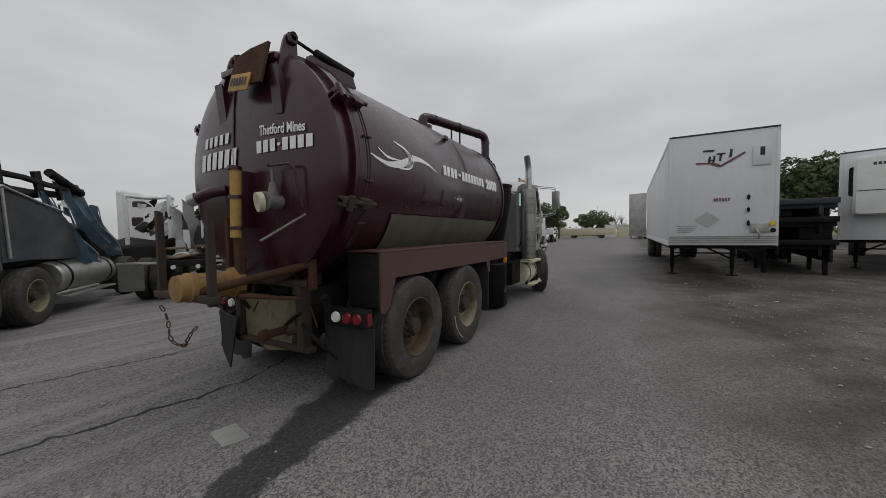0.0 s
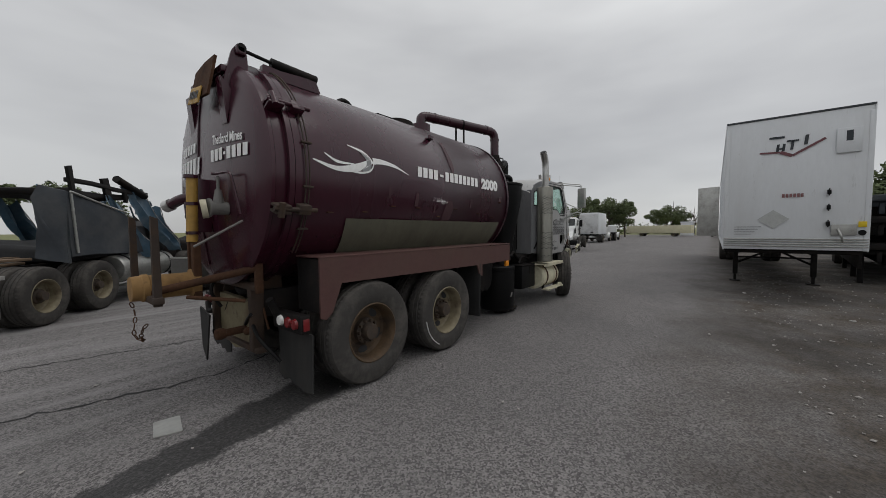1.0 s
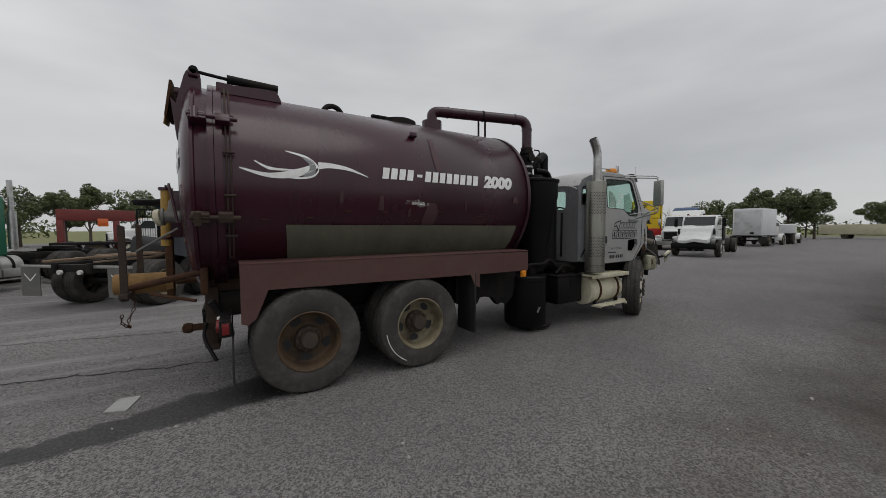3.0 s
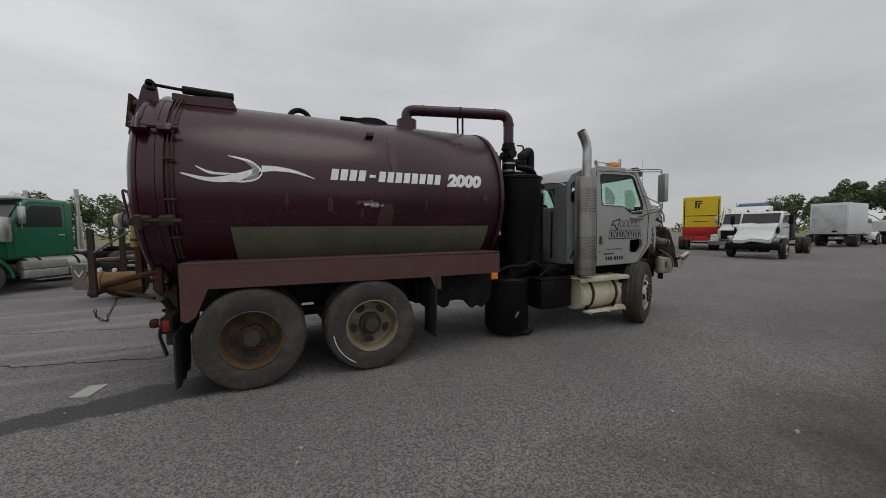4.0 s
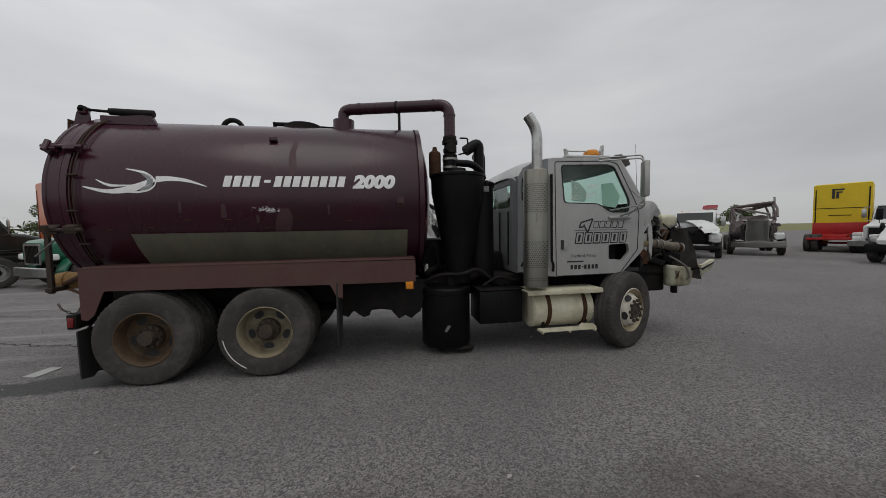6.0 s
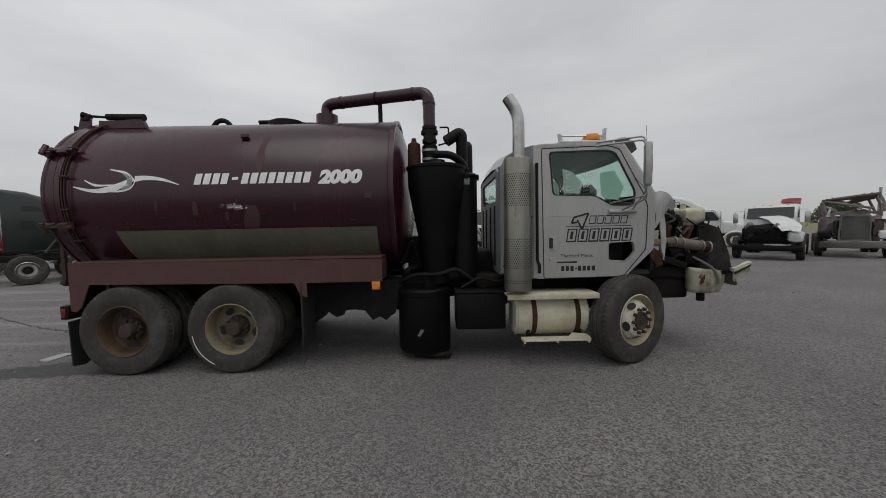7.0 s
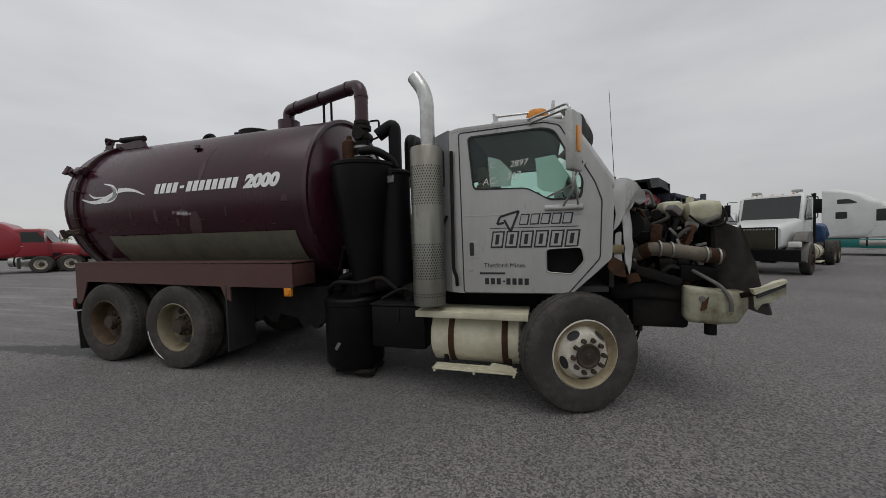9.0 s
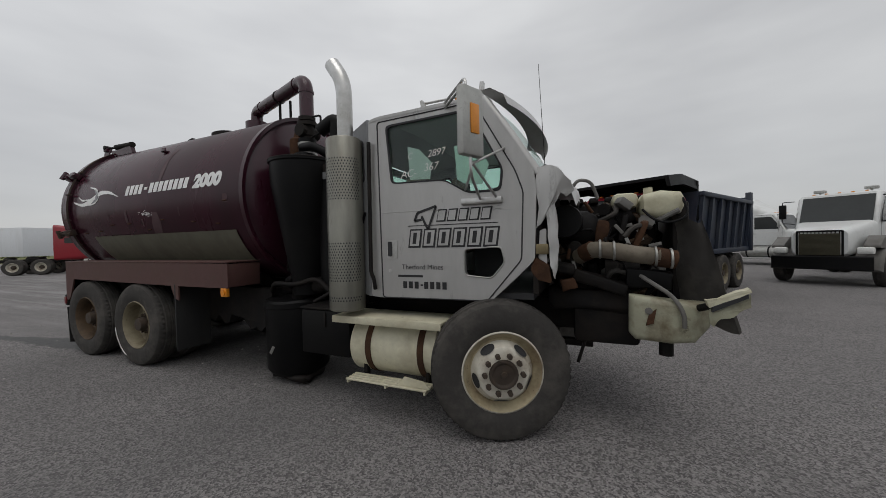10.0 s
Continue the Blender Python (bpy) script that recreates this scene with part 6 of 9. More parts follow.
cyl(bm, (7.28, 0.215, 1.03), (7.28, 0.24, 1.03), 0.025, n=12)
part("bumper_strap", bm, M_DARKALU, bump, "hanging grey strap")
bm = B()
prism(bm, [(7.28, 1.0), (7.33, 1.05), (7.31, 0.94), (7.26, 0.92)], 0.216, 0.224)
part("rust_spot", bm, M_RUST, bump)
bm = B()
prism(bm, [(7.60, 1.14), (7.66, 1.155), (7.76, 1.205), (7.83, 1.23), (7.835, 1.20), (7.81, 1.18), (7.62, 1.09)], 0.10, 0.16)
shard = part("bumper_shard", crumple(bm, 0.016, 9, 7.0, 2), M_CREAM, truck, "bent white bumper shard sticking out")
bm = B()
prism(bm, [(7.62, 1.08), (7.85, 1.18), (7.86, 1.10), (7.78, 1.085), (7.74, 1.045), (7.68, 1.03), (7.655, 0.965), (7.63, 0.98)], 0.12, 0.135)
part("shard_lip", crumple(bm, 0.02, 8, 3.0, 2), M_BUMPER, shard, "torn grey-white lip")
bm = B()
prism(bm, [(7.63, 1.10), (7.82, 1.19), (7.82, 1.165), (7.63, 1.065)], 0.095, 0.145)
part("shard_slot", bm, M_INTERIOR, shard)
bm = B()
cyl(bm, (7.55, 0.45, 1.0), (7.64, 0.16, 1.10), 0.025, n=10)
part("shard_stay", bm, M_DARKSTEEL, truck)


# ---------------------------------------------------------------- other vehicles in the yard
def place_at(x, y, heading):
    return pose(x, y, 0, 0, 0, heading)


def frame_rails(root, x0, x1, z0=0.82, z1=1.04, mat=None):
    for s in (-1, 1):
        bm = B()
        box(bm, x0, x1, s * 0.43 - 0.045, s * 0.43 + 0.045, z0, z1, 0.01)
        part("frame_rail", bm, mat or M_DARKSTEEL, root)
    n = max(2, int((x1 - x0) / 1.3))
    for i in range(n + 1):
        bm = B()
        x = x0 + 0.1 + (x1 - x0 - 0.2) * i / n
        box(bm, x - 0.05, x + 0.05, -0.4, 0.4, z0 + 0.03, z1 - 0.03, 0.008)
        part("crossmember", bm, mat or M_DARKSTEEL, root)
    bm = B()
    cyl(bm, (x0 + 0.9, -0.9, 0.53), (x0 + 0.9, 0.9, 0.53), 0.07, n=10)
    part("axle_tube", bm, mat or M_DARKSTEEL, root)


def axles(root, xs, kind="dual", rim=None, front=None):
    for x in xs:
        for s in (-1, 1):
            wheel(root, x, s * 1.10, s, kind, rim)
    if front:
        for s in (-1, 1):
            wheel(root, 0, s * 1.10, s, "steer", front)


def slab(name, root, outline, y, t, mat, label="", holes=()):
    bm = B()
    prism(bm, outline, min(y, y + t), max(y, y + t), holes=holes)
    return part(name, bm, mat, root, label)


def fuel_tanks(root, x0, x1, mat=None, r=0.30, z=0.72):
    for s in (-1, 1):
        bm = B()
        lathe(bm, (0, s * 0.92, z), [(0.0, x0), (r * 0.9, x0 + 0.005), (r, x0 + 0.04), (r, x1 - 0.04), (r * 0.9, x1 - 0.005), (0.0, x1)], 28, "x")
        ft_ = part("fuel_tank", bm, mat or M_ALU, root, "", 30)
        for x in (x0 + 0.25, x1 - 0.3):
            bm = B()
            lathe(bm, (0, s * 0.92, z), [(r + 0.003, x), (r + 0.01, x), (r + 0.01, x + 0.07), (r + 0.003, x + 0.07)], 28, "x")
            part("tank_strap", bm, M_BLACK, ft_)
        bm = B()
        a, b = sorted((s * 0.95, s * 1.26))
        box(bm, x0 + 0.1, x1 - 0.1, a, b, z - r - 0.09, z - r - 0.05, 0.01)
        part("step", bm, mat or M_ALU, root)


def mirrors(root, x, y, z, mat=None):
    for s in (-1, 1):
        bm = B()
        tube(bm, bend([(x, s * y, z), (x + 0.12, s * (y + 0.3), z), (x + 0.12, s * (y + 0.3), z - 0.75), (x, s * y, z - 0.8)], 0.05), 0.014, 6)
        box(bm, x + 0.08, x + 0.15, s * (y + 0.3) - 0.10, s * (y + 0.3) + 0.10, z - 0.6, z - 0.1, 0.02)
        part("mirror", bm, mat or M_BLACK, root)


def mud_flaps(root, x, mat=None, emblem=False):
    for s in (-1, 1):
        bm = B()
        prism(bm, rounded([(s * 0.84, 0.95), (s * 1.32, 0.95), (s * 1.32, 0.32), (s * 0.84, 0.32)], 0.03), x, x + 0.015, plane="yz")
        fl = part("mud_flap", bm, mat or M_GREYFLAP, root)
        bm = B()
        box(bm, x + 0.02, x + 0.08, s * 0.45 if s > 0 else -1.36, 1.36 if s > 0 else -0.45, 0.93, 0.99, 0.01)
        part("flap_hanger", bm, M_ALU, root, "bright flap bracket")
        if emblem:
            bm = B()
            for a, b in (((s * 1.08 - 0.15, 0.80), (s * 1.08, 0.65)), ((s * 1.08, 0.65), (s * 1.08 + 0.15, 0.80))):
                p, q = Vector((x - 0.004, *a)), Vector((x - 0.004, *b))
                n_ = Vector((0, -(q - p).z, (q - p).y)).normalized() * 0.013
                bm.faces.new([bm.verts.new(v) for v in (p + n_, q + n_, q - n_, p - n_)])
            part("flap_emblem", bm, M_WHITE, fl)


def hood(root, paint, nose=0.95, back=-0.75, z_nose=1.62, z_back=1.92, hw=0.70, crushed=0.0, label="", wing=None):
    bm = B()
    hull(bm, [(back, 0.92, 0.95, z_back, 0.18), (back * 0.4, 0.86, 0.98, z_back - 0.04, 0.2), (0.3, hw + 0.06, 0.95, z_nose + 0.09, 0.2), (nose - 0.12, hw, 0.9, z_nose, 0.18), (nose, hw - 0.06, 0.95, z_nose - 0.08, 0.14)])
    if crushed:
        crumple(bm, crushed, 1.8, 2.0, 2)
    h_ = part("hood", bm, paint, root, label, 50)
    for s in (-1, 1):
        bm = B()
        rings_ = []
        for a in np.linspace(0, math.pi, 13):
            c, sn = math.cos(a), math.sin(a)
            rings_.append([Vector((0.72 * c, s * 0.66, 0.50 + 0.66 * sn)), Vector((0.74 * c, s * 1.14, 0.52 + 0.68 * sn)), Vector((0.72 * c, s * 1.22, 0.46 + 0.66 * sn)), Vector((0.66 * c, s * 1.20, 0.46 + 0.60 * sn)), Vector((0.66 * c, s * 0.66, 0.46 + 0.62 * sn))])
        loft(bm, rings_)
        part("fender", bm, wing or paint, h_, "", 60)
        bm = B()
        box(bm, nose - 0.22, nose - 0.02, s * 0.92 - 0.17, s * 0.92 + 0.17, 0.98, 1.18, 0.05)
        part("headlight", bm, M_WHITELENS, h_, "clear headlight")
    return h_


def grille(root, x, hw=0.5, z0=0.82, z1=1.5, mat=None):
    bm = B()
    prism(bm, rounded([(-hw, z0), (hw, z0), (hw, z1), (-hw, z1)], 0.05), x, x + 0.03, holes=[rounded([(-hw + 0.05, z0 + 0.05), (hw - 0.05, z0 + 0.05), (hw - 0.05, z1 - 0.05), (-hw + 0.05, z1 - 0.05)], 0.03)], plane="yz")
    g_ = part("grille", bm, mat or M_CHROME, root, "grille surround")
    bm = B()
    box(bm, x + 0.002, x + 0.008, -hw + 0.04, hw - 0.04, z0 + 0.04, z1 - 0.04)
    part("grille_mesh", bm, M_DARKSTEEL, g_)
    for i in range(11):
        y = -hw + 0.09 + (2 * hw - 0.18) * i / 10
        bm = B()
        box(bm, x + 0.008, x + 0.02, y - 0.012, y + 0.012, z0 + 0.05, z1 - 0.05)
        part("grille_bar", bm, M_DARKSTEEL, g_)


def front_bumper(root, x, mat=None, z0=0.42, z1=0.74, hw=1.22):
    bm = B()
    loft(bm, [[Vector((x + 0.10 * (1 - (y / hw) ** 2) - 0.06 + dx, y, z)) for dx, z in ((0, z0), (0.05, z0 + 0.03), (0.05, z1 - 0.03), (0, z1))] for y in np.linspace(-hw, hw, 11)])
    part("front_bumper", bm, mat or M_CHROME, root, "", 50)


def cab_body(root, paint, back=-2.35, front=-0.75, top=2.80, hw=1.02, label="", glassmat=None):
    """Day cab with raked windshield, side windows and a windshield pane."""
    gm = glassmat or M_DARKGLASS
    bm = B()
    zf = 1.88
    hull(bm, [(back, hw, 0.95, top - 0.06, 0.14), (back + 0.1, hw, 0.95, top, 0.16), (front - 0.55, hw, 0.95, top, 0.16), (front - 0.42, hw - 0.01, 0.95, top - 0.05, 0.16), (front, hw - 0.05, 0.95, zf, 0.10)])
    c_ = part("cab", bm, paint, root, label, 45)
    bm = B()
    a, b = Vector((front - 0.40, 0, top - 0.13)), Vector((front + 0.015, 0, zf + 0.03))
    n_ = Vector(((a - b).z, 0, (b - a).x)).normalized() * 0.03
    for p, q in ((a, b),):
        vs = [Vector((v.x, y, v.z)) + n_ for v in (p, q) for y in (-hw + 0.14, hw - 0.14)]
        bm.faces.new([bm.verts.new(v) for v in (vs[0], vs[1], vs[3], vs[2])])
    bmesh.ops.solidify(bm, geom=bm.faces[:], thickness=0.02)
    part("windshield", bm, gm, c_, "dark windshield")
    W = rounded([(front - 1.32, 1.93), (front - 1.30, top - 0.22), (front - 0.56, top - 0.22), (front - 0.20, 2.08), (front - 0.24, 1.93)], 0.05)
    for s in (-1, 1):
        slab("side_window", c_, W, s * hw, s * 0.006, gm)
        D = rounded([(front - 1.42, 1.05), (front - 1.40, top - 0.12), (front - 0.5, top - 0.12), (front - 0.10, 2.0), (front - 0.12, 1.05)], 0.05)
        inner = [(front - 0.77 + (p - front + 0.77) * 0.985, 1.85 + (q - 1.85) * 0.985) for p, q in D]
        slab("door_gap", c_, D, s * hw, s * 0.003, M_INTERIOR, holes=[inner])
        bm = B()
        box(bm, front - 1.36, front - 1.2, s * hw - 0.012, s * hw + 0.012, 1.66, 1.70, 0.004)
        part("door_handle", bm, M_CHROME, c_)
    for y in (-0.6, -0.3, 0.0, 0.3, 0.6):
        bm = B()
        box(bm, front - 0.60, front - 0.52, y - 0.035, y + 0.035, top - 0.01, top + 0.02, 0.006)
        part("roof_marker", bm, M_AMBER, c_)
    return c_


def sleeper_body(root, paint, x0, x1, top, hw=1.18, aero=True, window=True, label=""):
    bm = B()
    if aero:
        hull(bm, [(x0, hw, 0.98, top, 0.14), (x0 + 0.08, hw, 0.95, top + 0.02, 0.18), (x0 + (x1 - x0) * 0.45, hw, 0.95, top - 0.06, 0.25), (x0 + (x1 - x0) * 0.8, hw - 0.03, 0.95, top - 0.28, 0.3), (x1, hw - 0.1, 0.95, top - 0.55, 0.35), (x1 + 0.55, hw - 0.2, 1.6, top - 0.88, 0.3), (x1 + 0.85, hw - 0.28, 2.2, top - 1.12, 0.12)])
    else:
        hull(bm, [(x0, hw, 0.98, top - 0.04, 0.1), (x0 + 0.05, hw, 0.95, top, 0.12), (x1, hw - 0.02, 0.95, top - 0.02, 0.12)])
    s_ = part("sleeper", bm, paint, root, label, 50)
    if window:
        for s in (-1, 1):
            W = rounded([(x0 + 0.55, 2.1), (x0 + 0.55, 2.5), (x0 + 1.0, 2.5), (x0 + 1.0, 2.1)], 0.06)
            slab("sleeper_window", s_, W, s * hw, s * 0.006, M_DARKGLASS)
            if aero and top > 3.4:
                W = rounded([(x0 + 0.6, 2.95), (x0 + 0.6, 3.22), (x0 + 1.05, 3.22), (x0 + 1.4, 2.98)], 0.07)
                slab("roof_window", s_, W, s * (hw - 0.004), s * 0.006, M_DARKGLASS)
    for s in (-1, 1):
        bm = B()
        box(bm, x0 - 0.012, x0 - 0.002, s * (hw - 0.12) - 0.03, s * (hw - 0.12) + 0.03, 1.1, top - 0.3, 0.003)
        part("rear_seam", bm, M_DARKSTEEL, s_)
    return s_


def tractor(name, label, x, y, heading, paint, length=5.6, sleeper=None, top=3.9, rims=None, front_rim=None, bumper=None, flaps=False, stack=True, group="trucks in the yard", lower=None):
    root = thing(name, label, "truck", place_at(x, y, heading), group)
    rims = rims or M_RIM
    rear = -length
    frame_rails(root, rear - 1.0, 0.85)
    axles(root, (rear, rear + 1.33), "dual", rims, front_rim or M_RIMWHITE)
    hood(root, paint)
    grille(root, 0.95)
    front_bumper(root, 1.02, bumper)
    cab_body(root, paint)
    if sleeper:
        sleeper_body(root, paint, -2.30 - 1.75, -2.32, top, aero=sleeper == "aero")
    if lower:
        for s in (-1, 1):
            bm = B()
            box(bm, -4.0, -1.0, s * 1.16 - 0.02, s * 1.16 + 0.02, 0.45, 0.93, 0.015)
            part("side_fairing", bm, lower, root)
    fuel_tanks(root, -2.6, -1.1)
    mirrors(root, -1.0, 1.02, 2.62, M_CHROME)
    if stack and not sleeper == "aero":
        for s in (-1, 1):
            bm = B()
            cyl(bm, (-2.55, s * 0.98, 1.2), (-2.55, s * 0.98, 2.3), 0.10, n=16)
            cyl(bm, (-2.55, s * 0.98, 2.3), (-2.55, s * 0.98, 3.2), 0.06, n=14)
            part("exhaust_stack", bm, M_CHROME, root)
    bm = B()
    cyl(bm, (rear + 0.66, 0, 1.1), (rear + 0.66, 0, 1.2), 0.42, n=24)
    box(bm, rear + 0.4, rear + 0.95, -0.5, 0.5, 1.03, 1.12, 0.02)
    part("fifth_wheel", bm, M_DARKSTEEL, root)
    if flaps:
        mud_flaps(root, rear - 0.95)
    return root


# green day cab with chrome wheel and side boxes
green = tractor("green_tractor", "green day cab tractor with polished wheels and chrome air cleaner", -8.25, 9.65, 240, M_GREEN, 5.4, None, rims=M_ALU, front_rim=M_CHROME)
bm = B()
lathe(bm, (-0.62, 1.08, 0), [(0.0, 2.22), (0.15, 2.2), (0.16, 2.15), (0.16, 1.55), (0.14, 1.5), (0.0, 1.5)], 24, "z")
part("air_cleaner", bm, M_CHROME, green, "chrome air cleaner")
for i in range(3):
    bm = B()
    box(bm, -2.6 + (0.62 if i else 0), -2.02 + (1.15 if i else 0) - (0.0), 1.14, 1.28, 0.42 + 0.26 * (i % 2), 0.66 + 0.26 * (i % 2), 0.02)
    part("tool_step_box", bm, M_ALU, green, "bright tread-plate step box")
for w in [c for c in green.children if c.name.startswith("wheel") and abs(c.location.x) < 0.1]:
    bm = B()
    lathe(bm, (0, 0, 0), [(0.286, -0.12), (0.278, -0.172), (0.262, -0.176), (0.10, -0.180), (0.10, -0.16)], 40)
    disc = part("wheel_disc", bm, M_ALU, w, "polished wheel disc")
    for i in range(10):
        bm = B()
        a = 2 * math.pi * i / 10
        cyl(bm, (0.212 * math.cos(a), -0.174, 0.212 * math.sin(a)), (0.212 * math.cos(a), -0.181, 0.212 * math.sin(a)), 0.026, n=14)
        part("hand_hole", bm, M_INTERIOR, w)
        bm = B()
        cyl(bm, (0.13 * math.cos(a + 0.3), -0.175, 0.13 * math.sin(a + 0.3)), (0.13 * math.cos(a + 0.3), -0.205, 0.13 * math.sin(a + 0.3)), 0.017, n=6)
        part("lug_nut", bm, M_DARKSTEEL, w)
bm = B()
box(bm, -1.2, -0.95, -0.95, 0.95, 2.76, 2.86, 0.03)
cyl(bm, (-1.6, 0.3, 2.8), (-1.35, 0.3, 2.92), 0.09, 0.12, n=16)
part("roof_visor", bm, M_CABWHITE, green)

tractor("orange_tractor", "orange aerodynamic high-roof sleeper tractor", -9.7, 16.8, 53, M_ORANGE, 6.0, "aero", 4.15)
tractor("dark_green_tractor", "very dark green day cab tractor with polished wheels", -8.4, 13.7, 52, M_DKGREEN, 5.9, None, rims=M_CHROME, flaps=True)
tractor("dark_tractor", "near-black high-roof sleeper tractor with polished wheels", -14.8, 15.8, 53, M_DKGREEN, 5.9, "aero", 3.95, rims=M_CHROME, flaps=True)
tractor("red_tractor", "deep red high-roof sleeper tractor with white wheels", -21.4, 15.5, 50, M_RED, 5.9, "aero", 3.85, rims=M_RIMWHITE, flaps=True)
tractor("red_tractor", "deep red mid-roof sleeper tractor with white wheels", -25.1, 12.2, 50, M_RED, 6.0, "aero", 3.35, rims=M_RIMWHITE)
tractor("white_tractor", "white high-roof sleeper tractor with open side window", 17.2, 20.9, 318, M_CABWHITE, 6.0, "aero", 3.95)
tractor("white_tractor", "white high-roof sleeper tractor with teal lower fairing", 25.6, 21.0, 320, M_CABWHITE, 6.0, "aero", 3.85, lower=M_TEAL)
tractor("white_tractor", "white sleeper tractor with green sleeper side behind the wrecks", 7.1, 15.7, 311, M_CABWHITE, 5.8, "aero", 3.75, lower=M_GREEN)
tractor("white_tractor", "white tractor parked behind a black rack", -8.6, 36.1, 200, M_CABWHITE, 5.8, None)
tractor("white_tractor", "white sleeper tractor between yellow and blue trucks", 29.8, 10.1, 190, M_CABWHITE, 5.8, "aero", 3.3)

# white vocational truck facing the tanker, bare radiator, roof lamps
mk = thing("white_truck", "white truck with missing grille, black bumper and roof lamps", "truck", place_at(13.9, 12.5, 232), "trucks in the yard")
frame_rails(mk, -7.6, 0.9)
axles(mk, (-5.2, -6.5), "dual", M_RIM, M_RUST)
hood(mk, M_CABWHITE, z_nose=1.76, z_back=2.0, hw=0.66, back=-0.42, wing=M_DARKALU)
cab_body(mk, M_CABWHITE, back=-2.05, front=-0.42, top=2.95, hw=0.96)
grille(mk, 0.94, 0.52, 0.86, 1.70, M_BLACK)
bm = B()
box(bm, 0.96, 0.975, -0.45, 0.45, 0.94, 1.60)
OLIVE = material("dusty_olive_radiator", (0.055, 0.05, 0.03), 0.8, bump=0.004)
core = part("radiator", bm, OLIVE, mk, "dusty bare radiator core")
for i in range(17):
    bm = B()
    box(bm, 0.975, 0.982, -0.43, 0.43, 0.98 + i * 0.035, 0.997 + i * 0.035)
    part("fin", bm, OLIVE, core)
front_bumper(mk, 1.06, M_BLACK, 0.5, 0.92, 1.1)
mirrors(mk, -0.62, 0.98, 2.75)
fuel_tanks(mk, -2.5, -1.2, M_CREAM)
for y in (-0.55, 0.62):
    bm = B()
    box(bm, -1.5, -1.25, y - 0.14, y + 0.14, 3.02, 3.12, 0.02)
    cyl(bm, (-1.38, y, 2.9), (-1.38, y, 3.03), 0.03, n=8)
    part("roof_lamp", bm, M_ALU, mk, "small roof lamp")
# opaque white panel stands in for daylight through the rear window
bm = B()
box(bm, -2.2, -2.19, -0.45, 0.55, 2.0, 2.5)
part("rear_pane_white", bm, M_PAPER, mk, "white panel standing in for the bright rear window")
for s in (-1, 1):
    bm = B()
    prism(bm, rounded([(-0.5, 1.22), (-0.3, 1.5), (0.25, 1.52), (0.75, 1.25), (0.75, 1.16), (-0.5, 1.1)], 0.05), s * 1.02 - 0.16, s * 1.02 + 0.16)
    part("fender_cap", bm, M_DARKALU, mk, "grey plastic fender cap")
bm = B()
cyl(bm, (-2.62, 0.9, 1.0), (-2.62, 0.9, 3.0), 0.07, n=14)
part("exhaust_stack", bm, M_BLACK, mk)
bm = B()
box(bm, -3.6, -2.9, 0.2, 1.15, 1.05, 1.75, 0.1)
part("tarp", crumple(bm, 0.12, 3, 2.0, 2), M_TRUCKBLUE, mk, "crumpled blue tarp")

# blue dump truck with red cab
dump = thing("dump_truck", "navy steel dump truck with red cab", "truck", place_at(7.0, 6.2, 240), "trucks in the yard")
frame_rails(dump, -6.6, 0.9)
axles(dump, (-4.55, -5.9), "dual", M_RIM, M_RIM)
hood(dump, M_RED)
cab_body(dump, M_RED, top=2.7)
grille(dump, 0.95)
front_bumper(dump, 1.02)
bm = B()
x0_, x1_ = -7.1, -2.6
prism(bm, [(-1.22, 2.62), (-1.10, 1.15), (1.10, 1.15), (1.22, 2.62), (1.14, 2.62), (1.04, 1.22), (-1.04, 1.22), (-1.14, 2.62)], x0_, x1_, plane="yz")
prism(bm, [(-1.10, 1.2), (1.10, 1.2), (1.22, 2.72), (-1.22, 2.72)], x1_ - 0.02, x1_ + 0.06, plane="yz")
bed = part("dump_bed", bm, M_DUMP, dump, "ribbed navy dump bed")
for s in (-1, 1):
    for i in range(7):
        bm = B()
        x = x0_ + 0.1 + i * (x1_ - x0_ - 0.2) / 6
        prism(bm, [(s * 1.11, 1.18), (s * 1.23, 2.6), (s * 1.31, 2.6), (s * 1.19, 1.18)], x - 0.05, x + 0.05, plane="yz")
        part("bed_rib", bm, M_DUMP, bed)
    bm = B()
    a, b = sorted((s * 1.2, s * 1.34))
    box(bm, x0_, x1_, a, b, 2.6, 2.72, 0.02)
    a, b = sorted((s * 1.08, s * 1.22))
    box(bm, x0_, x1_, a, b, 1.1, 1.24, 0.02)
    part("bed_rail", bm, M_DUMP, bed)
bm = B()
box(bm, x0_ - 0.08, x0_ + 0.0, -1.26, 1.26, 1.16, 2.85, 0.02)
for y in (-1.22, 1.22):
    box(bm, x0_ - 0.14, x0_ + 0.06, y - 0.08, y + 0.08, 1.1, 3.0, 0.02)
part("tailgate", bm, M_DUMP, bed)
bm = B()
loft(bm, [[Vector((x, y, z)) for y, z in ((-1.2, zz - 0.25), (-1.15, zz), (1.15, zz), (1.2, zz - 0.25), (1.12, zz - 0.25), (1.08, zz - 0.07), (-1.08, zz - 0.07), (-1.12, zz - 0.25))] for x, zz in ((-2.65, 3.02), (-1.7, 3.08), (-0.95, 2.98))])
box(bm, -2.68, -2.58, -1.2, 1.2, 2.0, 3.0, 0.02)
part("cab_shield", bm, M_BLACK, bed, "black cab shield")

